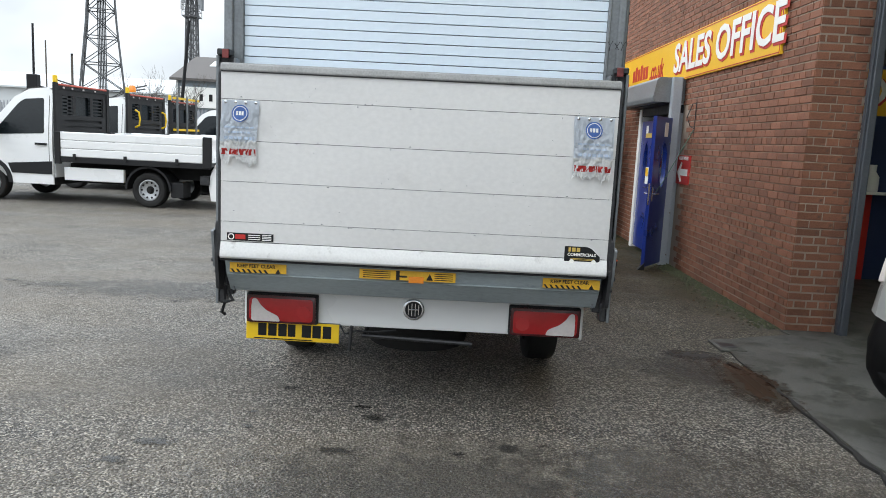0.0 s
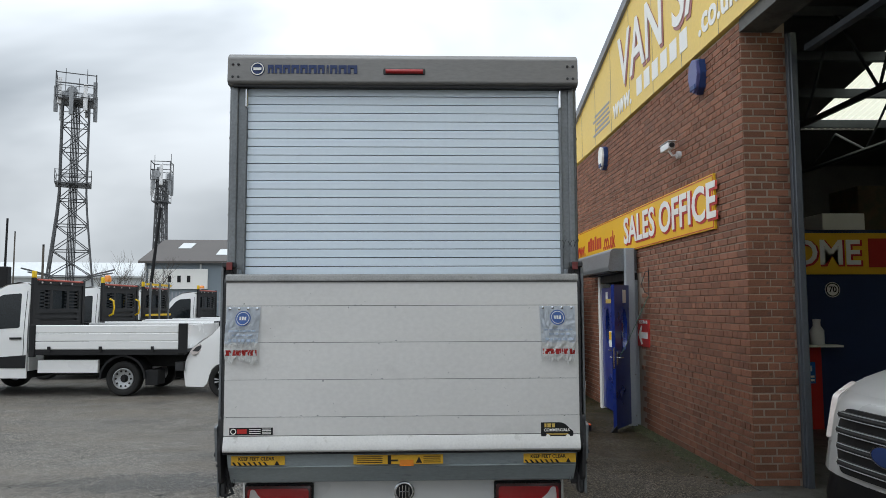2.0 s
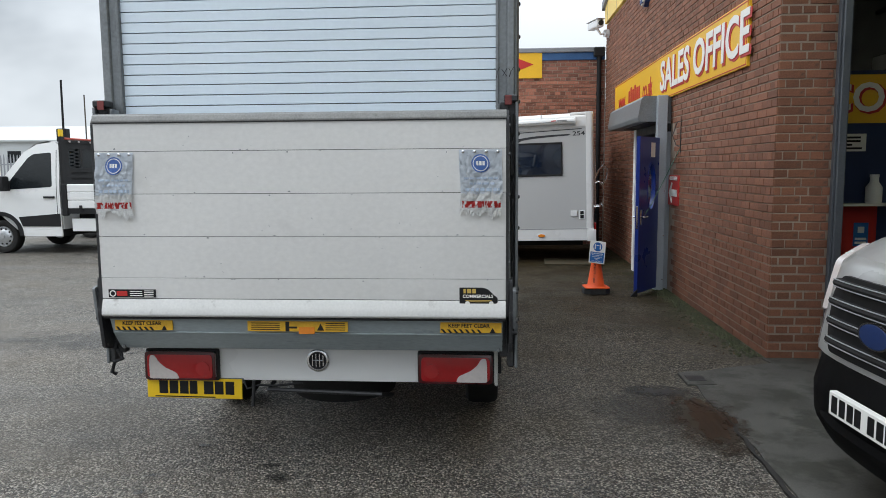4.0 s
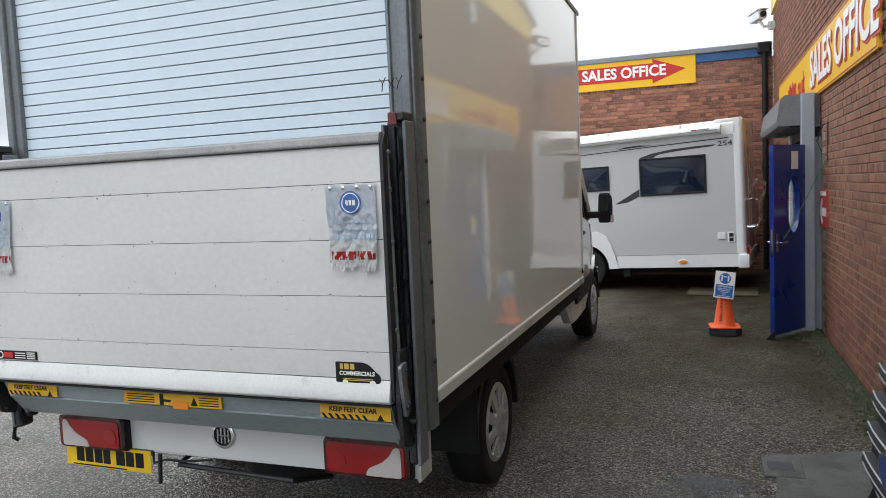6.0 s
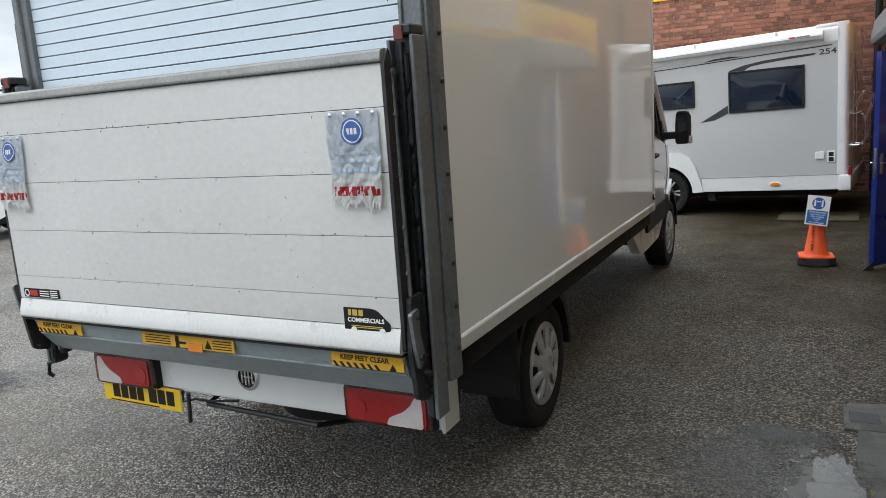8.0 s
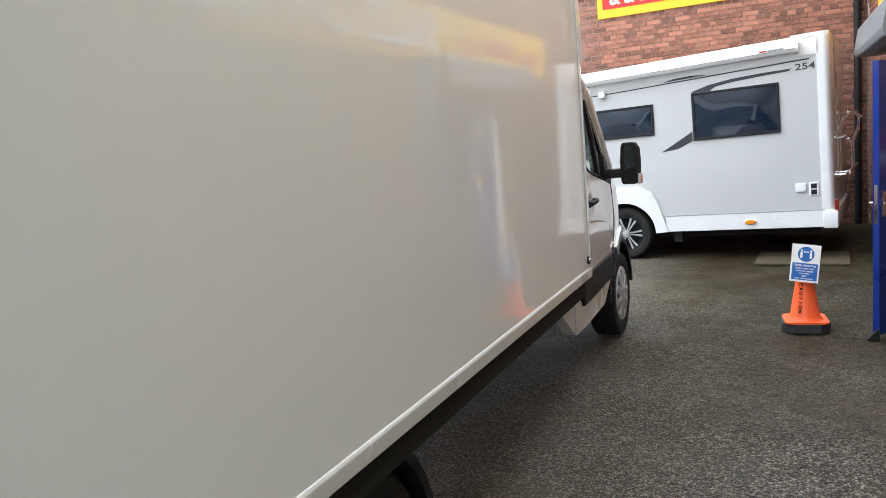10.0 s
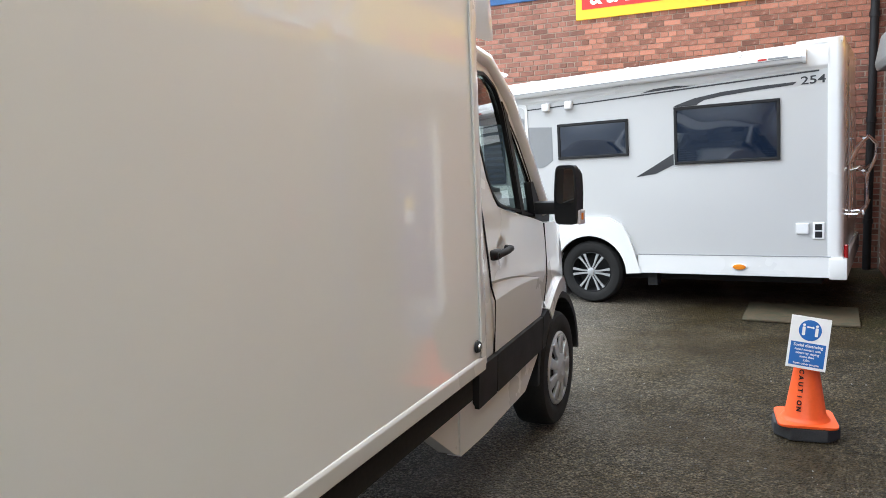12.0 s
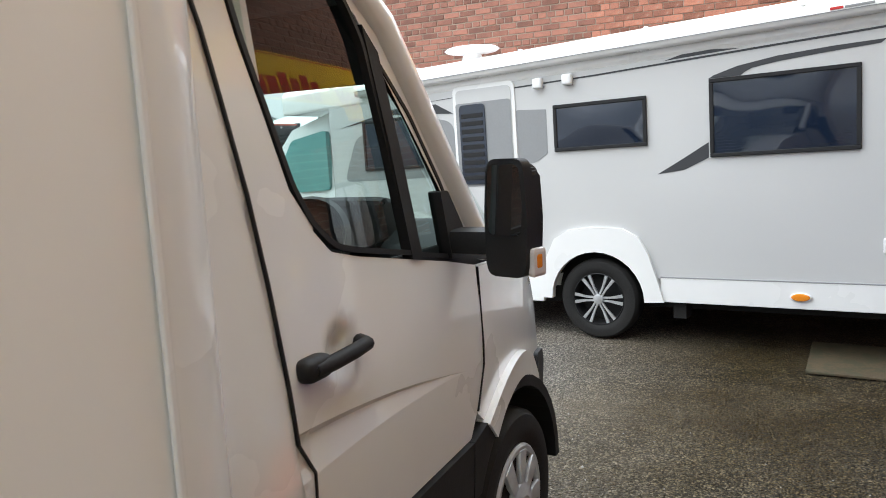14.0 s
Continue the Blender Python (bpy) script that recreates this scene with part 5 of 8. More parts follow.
    for o in g.children:
        if o.name.split(".")[0] in ("column", "column_flange", "column_rail", "column_edge", "column_cap", "cap_marker", "cable"):
            o.matrix_basis = Matrix.Translation((0, 0.045, 0))
    # under-run apron between the columns
    part("apron", prism(rounded([(0.03, 0.906), (0.06, 0.905), (0.075, 0.83), (0.145, 0.735), (0.2, 0.715), (0.2, 0.705), (0.135, 0.722), (0.06, 0.82)], 0.004, 2), "x", -1.025, 1.025), M_LIP, g, "grey-blue steel apron below the platform")
    part("apron_step", box(-1.02, 1.02, 0.05, 0.085, 0.822, 0.83, 0.002), M_LIP, g)
    # caution strips
    for (x0, x1) in ((-1.0, -0.69), (0.71, 1.02)):
        s = new("caution_label")
        s.parent = van
        tagged(s, "yellow caution label with black edge stripes")
        s.matrix_basis = Matrix.Translation((0, 0.036, 0)) @ Matrix.Rotation(0.0, 4, "X")
        part("label_field", box(x0, x1, -0.004, 0.0, 0.842, 0.895), M_CAUTION, s)
        for k in range(7):
            u = x0 + 0.02 + k * 0.03
            part("stripe", prism([(u, 0.84), (u + 0.012, 0.84), (u - 0.004, 0.86), (u - 0.016, 0.86)], "y", -0.0055, -0.004), M_INK, s)
        part("lettering", text_bm("KEEP FEET CLEAR", 0.027, 0.001, Matrix.Translation(((x0 + x1) / 2 - 0.01, -0.005, 0.878)) @ REAR, "CENTER", 0.0006), M_INK, s)
        part("triangle", prism([(x1 - 0.06, 0.842), (x1 - 0.03, 0.842), (x1 - 0.045, 0.868)], "y", -0.0055, -0.004), M_INK, s)
    s = new("warning_label")
    s.parent = van
    tagged(s, "yellow and orange operating label with small print")
    part("label_field", box(-0.29, 0.235, 0.03, 0.034, 0.842, 0.895), M_CAUTION, s)
    for k in range(4):
        part("print_line", box(-0.27, -0.12, 0.0285, 0.03, 0.85 + k * 0.011, 0.854 + k * 0.011), M_INK, s)
        part("print_line", box(0.12, 0.22, 0.0285, 0.03, 0.85 + k * 0.011, 0.854 + k * 0.011), M_INK, s)
    part("letter_block", prism([(-0.09, 0.842), (-0.07, 0.842), (-0.07, 0.858), (-0.03, 0.858), (-0.03, 0.868), (-0.07, 0.868), (-0.07, 0.893), (-0.09, 0.893)], "y", 0.0285, 0.03), M_INK, s)
    part("triangle", prism([(0.075, 0.848), (0.112, 0.848), (0.0935, 0.885)], "y", 0.0285, 0.03), M_INK, s)
    part("label_corner", box(-0.02, 0.062, 0.027, 0.03, 0.83, 0.865), M_AMBER, s)
    # maker's label and dealer's sticker on the platform
    s = new("maker_label")
    s.parent = van
    tagged(s, "black label with red block and white lines")
    part("label_field", box(-1.005, -0.755, -0.0045, 0, 1.022, 1.063), M_INK, s)
    for k in range(4):
        part("print_line", box(-0.815, -0.765, -0.006, -0.0045, 1.027 + k * 0.009, 1.031 + k * 0.009), M_SIGNWHITE, s)
    part("print_ring", lathe([(0.017, -0.006), (0.017, -0.0045), (0.012, -0.0045), (0.012, -0.006)], "y", 16, at=(-0.982, 0, 1.042), hoop=True), M_SIGNWHITE, s)
    for k in range(3):
        part("print_line", box(-0.89, -0.825, -0.006, -0.0045, 1.029 + k * 0.011, 1.033 + k * 0.011), M_SIGNWHITE, s)
    part("label_block", box(-0.96, -0.905, -0.0062, -0.0045, 1.03, 1.055), M_SIGNRED, s)
    s = new("van_sticker")
    s.parent = van
    tagged(s, "black van-shaped dealer sticker")
    part("sticker_shape", prism(rounded([(0.81, 1.0), (1.0, 1.0), (1.0, 1.03), (0.985, 1.04), (0.955, 1.07), (0.93, 1.08), (0.81, 1.08)], [0.004, 0.01, 0.01, 0.005, 0.01, 0.02, 0.004], 3), "y", -0.0045, 0), M_INK, s)
    for u in (0.85, 0.968):
        part("printed_wheel", cyl((u, -0.0065, 1.0), (u, -0.0045, 1.0), 0.012, seg=16), M_SIGNWHITE, s)
    part("lettering", text_bm("COMMERCIALS", 0.0225, 0.001, Matrix.Translation((0.902, -0.0055, 1.036)) @ REAR, "CENTER", 0.0006), M_SIGNWHITE, s)
    for x0, x1, z0, z1 in ((0.83, 0.842, 1.052, 1.074), (0.848, 0.868, 1.052, 1.074), (0.874, 0.892, 1.052, 1.074), (0.84, 0.97, 1.014, 1.0165), (0.85, 0.96, 1.008, 1.0105)):
        part("gilt_bar", box(x0, x1, -0.006, -0.0045, z0, z1), M_GOLD, s)
    return g
lift = tail_lift()

def platform_scuffs():
    """Small chips and dark nicks along the plank joints."""
    rnd = random.Random(12)
    b = bmesh.new()
    for z in (1.768, 1.553, 1.337, 1.122):
        for k in range(11):
            x = rnd.uniform(-1.0, 1.0)
            w, h = rnd.uniform(0.004, 0.013), rnd.uniform(0.002, 0.007)
            dz = rnd.uniform(-0.014, 0.01)
            prism([(x, z + dz), (x + w, z + dz + rnd.uniform(-0.002, 0.002)), (x + w * 0.8, z + dz + h), (x + w * 0.2, z + dz + h * 0.8)], "y", -0.0012, 0.0006, bm=b)
    for k in range(26):
        x, z = rnd.uniform(-1.0, 1.0), rnd.uniform(1.03, 1.9)
        a = rnd.uniform(0, 3)
        w = rnd.uniform(0.003, 0.012)
        prism([(x, z), (x + w * math.cos(a), z + w * math.sin(a)), (x + w * math.cos(a) - 0.003, z + w * math.sin(a) + 0.003)], "y", -0.0012, 0.0006, bm=b)
    tagged(part("scuffs", b, M_GALV, lift, "small grey nicks and scratches"), "small grey nicks and scratches", kind="stuff")
platform_scuffs()

def flag(x0, x1, curl, tag):
    """A torn, crumpled plastic warning flag screwed to the platform along its top edge; disc, print and red band lie on its folds."""
    f = new("warning_flag")
    f.parent = van
    tagged(f, tag)
    n, mrows, h, w = 84, 120, 0.32, x1 - x0
    side = 1 if curl > 0 else -1
    def at(u, v, lift=0.0):
        tear = max(0.0, v - 0.88) / 0.12
        x = x0 + w * u * (1 - 0.04 * v) + 0.014 * math.sin(v * 3) * side * v
        crumple = 0.012 * noise.noise((u * 3.2 + x0 * 7, v * 4.2, 2)) + 0.004 * noise.noise((u * 11, v * 13 + x0, 5))
        out = -0.007 - 0.05 * curl ** 2 * v ** 1.5 * (0.4 + 0.6 * (u if curl > 0 else 1 - u)) - abs(crumple) * min(1, v * 3)
        z = 1.762 - h * v + tear * (0.03 * noise.noise((u * 7, x0 * 9, 0)) + 0.022 * noise.noise((u * 31, x0 * 9, 4)))
        return (x, out - lift, z)
    b = bmesh.new()
    grid = [[b.verts.new(at(i / n, j / mrows)) for i in range(n + 1)] for j in range(mrows + 1)]
    for j in range(mrows):
        for i in range(n):
            u, v = (i + 0.5) / n, (j + 0.5) / mrows
            edge = 0.66 + 0.05 * noise.noise((u * 5, x0, 3)) + 0.03 * noise.noise((u * 19, x0, 6))
            fc = b.faces.new((grid[j][i], grid[j][i + 1], grid[j + 1][i + 1], grid[j + 1][i]))
            if v > edge:
                fc.material_index = 2
                k = noise.noise((u * 15 + x0, v * 5, 8)) + 0.6 * noise.noise((u * 40, v * 16 + x0, 1))
                if 0.78 < v < 0.885 and k > -0.12 and 0.04 < u < 0.98:
                    fc.material_index = 1
    bmesh.ops.solidify(b, geom=b.faces[:], thickness=0.0012)
    part("sheet", b, [M_PVC, M_SIGNRED, M_PVCW], f, smooth=True)
    def patch(name, mat, ring0, ring1, lift):
        """Part of a printed disc, between two radii."""
        q, rows = bmesh.new(), []
        for r in (ring0, (ring0 + ring1) / 2, ring1):
            rows.append([q.verts.new(at(0.5 + r * math.cos(a) / w, (0.067 + r * math.sin(a)) / h, lift)) for a in [2 * math.pi * k / 40 for k in range(40)]])
        for r0, r1 in zip(rows, rows[1:]):
            for k in range(40):
                q.faces.new((r0[k], r0[(k + 1) % 40], r1[(k + 1) % 40], r1[k]))
        part(name, q, mat, f, smooth=True)
    patch("printed_disc", M_MARKBLUE, 0.0005, 0.034, 0.0016)
    patch("disc_gap", M_PVCW, 0.034, 0.038, 0.0016)
    patch("disc_rim", M_MARKBLUE, 0.038, 0.045, 0.0016)
    def bar(u0, u1, v0, v1, mat, name="print_bar"):
        q = bmesh.new()
        m = max(1, round((u1 - u0) * 40))
        rows = [[q.verts.new(at(u0 + (u1 - u0) * i / m, v, 0.0026)) for i in range(m + 1)] for v in (v0, v1)]
        for i in range(m):
            q.faces.new((rows[0][i], rows[0][i + 1], rows[1][i + 1], rows[1][i]))
        part(name, q, mat, f)
    for du in (-0.105, -0.03, 0.045):
        bar(0.5 + du, 0.5 + du + 0.055, 0.175, 0.24, M_PVCW, "disc_block")
    rnd = random.Random(round(x0 * 100))
    for v0, v1, a, c in ((0.42, 0.45, 0.1, 0.9), (0.5, 0.53, 0.22, 0.82), (0.585, 0.632, 0.12, 0.93)):
        u = a
        while u < c:
            u2 = min(c, u + rnd.uniform(0.05, 0.16))
            bar(u, u2, v0, v1, M_FADEBLUE)
            u = u2 + rnd.uniform(0.015, 0.04)
    for k in range(4):
        u = x0 + 0.02 + k * (w - 0.04) / 3
        part("screw", lathe([(0.008, -0.006), (0.0075, -0.011), (0.003, -0.013)], "y", 12, at=(u, 0, 1.752)), M_CHROME, f, smooth=True)
flag(-1.033, -0.835, -0.5, "torn translucent plastic warning flag with blue disc and red band")
flag(0.81, 1.02, 0.55, "torn translucent plastic warning flag with blue disc and red band")

def rear_end():
    part("rear_valance", box(-1.0, 1.0, 0.335, 0.375, 0.487, 0.72, 0.012, 2), M_BODY, van, "white rear valance below the box")
    for s in (-1, 1):
        part("valance_return", box(min(s * 0.986, s * 1.004), max(s * 0.986, s * 1.004), 0.34, 0.48, 0.47, 0.74, 0.006), M_BODY, van)
    part("chassis_crossmember", box(-1.0, 1.0, 0.37, 0.5, 0.55, 0.82), M_DARK, van)
    for s in (-1, 1):
        lamp = new("tail_lamp")
        lamp.parent = van
        tagged(lamp, "red and clear tail lamp cluster")
        x0, x1 = (s * 0.57, s * 0.975)
        lo, hi = min(x0, x1), max(x0, x1)
        part("lamp_body", box(lo - 0.008, hi + 0.008, 0.3, 0.34, 0.492, 0.672, 0.012, 2), M_BLACK, lamp)
        part("red_lens", prism(rounded([(lo, 0.5), (hi, 0.5), (hi, 0.664), (lo, 0.664)], 0.02, 4), "y", 0.278, 0.302, bevel=0.004), M_DARKRED, lamp, "dark red lamp rim", True)
        part("inner_lens", prism(rounded([(lo + 0.016, 0.514), (hi - 0.016, 0.514), (hi - 0.016, 0.648), (lo + 0.016, 0.648)], 0.02, 4), "y", 0.272, 0.282, bevel=0.003), M_RED, lamp, smooth=True)
        o = s * 0.975
        pts = [(o - s * 0.035, 0.645), (o - s * 0.03, 0.6), (o - s * 0.03, 0.512), (o - s * 0.2, 0.512), (o - s * 0.185, 0.545), (o - s * 0.12, 0.575), (o - s * 0.085, 0.605), (o - s * 0.06, 0.645)]
        part("clear_lens", prism(rounded(pts if s < 0 else pts[::-1], 0.012, 3), "y", 0.268, 0.274), M_CLEAR, lamp)
        part("reflector", cyl((s * 0.64, 0.268, 0.57), (s * 0.64, 0.275, 0.57), 0.04, seg=20), M_RED, lamp)
        part("mud_flap", box(min(s * 0.72, s * 1.03), max(s * 0.72, s * 1.03), 1.08, 1.1, 0.33, 0.84, 0.004), M_BLACK, van)
        # dark bar put in for the shaded gap below the bottom rail
        part("box_bearer", box(min(s * 0.75, s * 1.07), max(s * 0.75, s * 1.07), 0.42, 4.15, 0.72, 0.815), M_DARK, van)
        part("arch_liner", prism([(1.53 + 0.46 * math.cos(a), 0.355 + 0.46 * math.sin(a)) for a in [math.pi * k / 14 for k in range(15)]] + [(1.53 + 0.42 * math.cos(a), 0.355 + 0.42 * math.sin(a)) for a in [math.pi * k / 14 for k in range(14, -1, -1)]], "x", min(s * 0.7, s * 1.02), max(s * 0.7, s * 1.02)), M_BLACK, van)
        part("side_marker", cyl((s * 1.02, 1.0, 0.765), (s * 1.045, 1.0, 0.765), 0.028, seg=14), M_AMBER, van, "small amber side marker")
        part("frame_rail", box(min(s * 0.4, s * 0.48), max(s * 0.4, s * 0.48), 0.4, 5.2, 0.5, 0.66), M_DARK, van)
    ring = lathe([(0.058, 0.322), (0.064, 0.326), (0.064, 0.334), (0.05, 0.334), (0.05, 0.322)], "y", 32, at=(0, 0, 0.61), hoop=True)
    badge = part("badge", ring, M_CHROME, van, "round chrome badge", True)
    part("badge_disc", cyl((0, 0.33, 0.61), (0, 0.336, 0.61), 0.052, seg=28), M_BLACK, badge)
    q = bmesh.new()
    for p in ((-0.03, 0.03, -0.03, -0.03), (0.03, 0.03, 0.03, -0.03), (-0.01, 0.038, -0.01, -0.038), (0.01, 0.038, 0.01, -0.038), (-0.03, 0.0, 0.03, 0.0)):
        tube([(p[0], 0.327, 0.61 + p[1]), (p[2], 0.327, 0.61 + p[3])], 0.0045, 6, bm=q)
    part("badge_emblem", q, M_CHROME, badge)
    pl = new("number_plate")
    pl.parent = van
    tagged(pl, "yellow rear number plate with black bars")
    pl.matrix_basis = Matrix.Translation((-0.712, 0.318, 0.442)) @ Matrix.Rotation(radians(0.6), 4, "Y")
    part("plate_field", box(-0.276, 0.276, 0, 0.006, -0.058, 0.058, 0.003), M_PLATE, pl)
    for u, w in ((-0.205, 0.05), (-0.145, 0.05), (-0.085, 0.05), (-0.028, 0.045), (0.055, 0.055), (0.118, 0.05), (0.18, 0.05)):
        part("plate_bar", box(u, u + w, -0.0015, 0.001, -0.032, 0.043), M_INK, pl)
    part("print_line", box(-0.23, 0.12, -0.0015, 0.001, -0.052, -0.046), M_INK, pl)
    part("plate_mount", box(-0.99, -0.43, 0.33, 0.345, 0.47, 0.5, 0.003), M_GALV, van)
    part("rear_axle", cyl((-0.85, 1.53, 0.36), (0.85, 1.53, 0.36), 0.06, seg=14), M_DARK, van)
    part("axle_housing", lathe([(0.06, -0.2), (0.16, -0.1), (0.17, 0.05), (0.06, 0.18)], "x", 20, at=(0, 1.53, 0.36)), M_DARK, van, smooth=True)
    part("spare_wheel", lathe([(0.2, 0.42), (0.33, 0.4), (0.35, 0.32), (0.33, 0.24), (0.2, 0.22)], "z", 32, at=(0, 1.05, 0)), M_RUBBER, van, smooth=True)
    part("spare_carrier", tube([(-0.28, 0.42, 0.46), (-0.3, 0.36, 0.43), (0.35, 0.36, 0.41), (0.36, 0.7, 0.3)], 0.013, 8), M_GALVD, van)
    part("tow_bar", tube([(-0.36, 0.3, 0.5), (-0.37, 0.3, 0.35)], 0.010, 8), M_GALVD, van)
    part("lift_cable", tube([(-1.03, 0.1, 0.72), (-1.0, 0.09, 0.67), (-1.04, 0.08, 0.66), (-1.06, 0.085, 0.6), (-1.045, 0.1, 0.585)], 0.011, 8), M_BLACK, van, "dangling black cable end")
    part("wiring", tube([(-0.43, 0.33, 0.49), (-0.4, 0.3, 0.45), (-0.33, 0.31, 0.47), (-0.25, 0.33, 0.46), (-0.1, 0.36, 0.47)], 0.006, 6), M_BLACK, van)
rear_end()
for s in (-1, 1):
    wheel(van, s * 1.005, 1.55, 0.358, s, "cover")
    wheel(van, s * 0.945, 5.83, 0.358, s, "cover")

# the marker-pen scrawl on the post
q = bmesh.new()
for pts in (((0.0, 0.05), (0.012, 0.03), (0.025, 0.055)), ((0.012, 0.03), (0.008, 0.0)), ((0.035, 0.045), (0.06, 0.01), (0.04, 0.012), (0.062, 0.05)), ((0.07, 0.05), (0.08, 0.03), (0.095, 0.055)), ((0.08, 0.03), (0.072, 0.005))):
    tube([(0.985 + u, 0.157, 2.12 + v) for u, v in pts], 0.002, 5, bm=q)
part("pen_scrawl", q, M_INK, van, "black marker scrawl on the post")
# ---- the van's cab ----
def cab_x(y, z):
    """Half the cab's width: full at the waist, leaning in above the belt line and drawn in towards the nose."""
    x = 1.0
    if z > 1.3:
        k = (z - 1.3) / 1.1
        x -= 0.075 * k + 0.055 * k * k
    if z < 0.75:
        x -= 0.02 * (0.75 - z) / 0.4
    x -= 0.03 * max(0.0, y - 4.45)
    if y > 5.55:
        k = (y - 5.55) / 1.05
        x -= 0.045 * k + 0.2 * k * k * (0.6 + 0.4 * max(0, (z - 0.7) / 0.6))
    return x + 0.012 * math.sin(max(0, min(1, (z - 0.8) / 0.5)) * math.pi)

def cab():
    for s in (-1, 1):
        door = new("door")
        door.parent = van
        tagged(door, "white cab door with black handle and side window")
        # skin below the window with the dished grip, then the frame round the window
        def fold(y):
            k = (y - 4.52) / 0.77
            return 1.118 - 0.02 * k - 0.068 * k * k
        def taper(y):
            return max(0.0, min(1.0, (5.34 - y) / 0.78))
        ys = [4.557 + 0.931 * i / 20 for i in range(21)]
        top = [(y, fold(y) + 0.001 + 0.016 * taper(y)) for y in ys]
        foot = [(y, fold(y) - 0.001 - 0.085 * taper(y)) for y in ys]
        below = rounded([(4.6, 0.79), (5.40, 0.79), (5.44, 0.86), (5.483, 0.98)], 0.01) + foot[::-1]
        above = top + rounded([(5.493, 1.31), (5.3, 1.352), (4.84, 1.437), (4.74, 1.462), (4.68, 1.52)], 0.01) + [(4.63, 1.6), (4.51, 1.6), (4.53, 1.43), (4.548, 1.23)]
        inner = [(4.63, 1.6), (4.545, 1.885), (4.515, 2.03), (4.55, 2.095), (4.81, 2.095), (4.985, 1.985), (5.06, 1.87), (5.44, 1.37)]
        outer = [(4.51, 1.6), (4.462, 1.89), (4.435, 2.0), (4.45, 2.125), (4.83, 2.14), (4.99, 2.07), (5.10, 1.95), (5.5, 1.37)]
        def dished(y, z):
            r2 = ((y - 4.733) / 0.062) ** 2 + ((z - 1.25) / 0.064) ** 2
            return cab_x(y, z) - 0.022 * max(0.0, 1 - r2)
        b = skin(above, dished, 0, 0.02, s)
        skin(below, dished, 0, 0.06, s, bm=b)
        # the pressed fold: an edge turned under, then a facet that leans out
        for upper, d0, d1 in ((top, 0.0, 0.011), ([(y, fold(y)) for y in ys], 0.011, 0.0)):
            under = [(y, fold(y)) for y in ys] if d1 else foot
            rows = [[b.verts.new((s * (dished(y, z) - d * taper(y)), y, z)) for y, z in edge] for edge, d in ((upper, d0), (under, d1))]
            for i in range(20):
                b.faces.new((rows[0][i], rows[0][i + 1], rows[1][i + 1], rows[1][i]))
        for k in range(7):
            skin([inner[k], inner[k + 1], outer[k + 1], outer[k]], cab_x, 0, 0.05, s, bm=b)
        part("door_skin", b, M_BODY, door, smooth=True)
        def ring(outer, inner_off, name):
            c = Vector((sum(p[0] for p in outer) / len(outer), sum(p[1] for p in outer) / len(outer)))
            n = len(outer)
            bmr = bmesh.new()
            inner = []
            for i in range(n):
                p, a, e = Vector(outer[i]), Vector(outer[i - 1]), Vector(outer[(i + 1) % n])
                d = (e - a).normalized()
                nrm = Vector((-d.y, d.x))
                if nrm.dot(c - p) < 0:
                    nrm = -nrm
                inner.append(p + nrm * inner_off)
            for i in range(n):
                j = (i + 1) % n
                skin([outer[i], outer[j], tuple(inner[j]), tuple(inner[i])], lambda y, z: cab_x(y, z) + 0.004, 0.02, 0.5, s, bm=bmr)
            part(name, bmr, M_BLACK, door)
        glass_o = rounded([(4.635, 1.605), (4.685, 1.522), (4.755, 1.465), (4.84, 1.445), (5.1, 1.40), (5.0, 1.93), (4.94, 2.035), (4.81, 2.09), (4.56, 2.085), (4.525, 2.02), (4.55, 1.885)], [0.02, 0.03, 0.03, 0.03, 0.005, 0.03, 0.04, 0.03, 0.03, 0.02, 0.03], 3)
        quarter = rounded([(5.13, 1.392), (5.36, 1.352), (5.375, 1.43), (5.32, 1.56), (5.18, 1.76), (5.045, 1.9)], [0.01, 0.03, 0.02, 0.03, 0.02, 0.02], 3)
        ring(glass_o, 0.013, "window_seal")
        ring(quarter, 0.012, "quarter_seal")
        part("window_glass", skin(glass_o, lambda y, z: cab_x(y, z) - 0.002 - 0.035 * (y - 4.53), 0, 0.2, s), M_CABGLASS, door, smooth=True).visible_shadow = False
        part("quarter_glass", skin(quarter, lambda y, z: cab_x(y, z) - 0.012, 0, 0.2, s), M_CABGLASS, door, smooth=True).visible_shadow = False
        part("window_divider", skin([(5.085, 1.392), (5.14, 1.383), (5.055, 1.905), (4.998, 1.965)], lambda y, z: cab_x(y, z) + 0.007, 0.03, 0.3, s), M_BLACK, door)
        part("door_seal", skin([(4.575, 0.78), (4.62, 0.78), (4.62, 1.03), (4.575, 1.12), (4.565, 1.24), (4.548, 1.43), (4.525, 1.62), (4.48, 1.9), (4.46, 2.08), (4.41, 2.08), (4.44, 1.9), (4.49, 1.6), (4.512, 1.43), (4.53, 1.23), (4.537, 1.11), (4.58, 1.03)], lambda y, z: cab_x(y, z) - 0.014, 0.01, 0.2, s), M_INK, door)
        seam = [(4.597, 0.8), (4.597, 1.04), (4.553, 1.113), (4.545, 1.23), (4.527, 1.43), (4.507, 1.6), (4.459, 1.89), (4.432, 2.0), (4.447, 2.12)]
        part("door_gap", skin([(y + 0.003, z) for y, z in seam] + [(y - 0.003, z) for y, z in reversed(seam)], lambda y, z: cab_x(y, z) + 0.0035, 0.008, 0.2, s), M_INK, door)
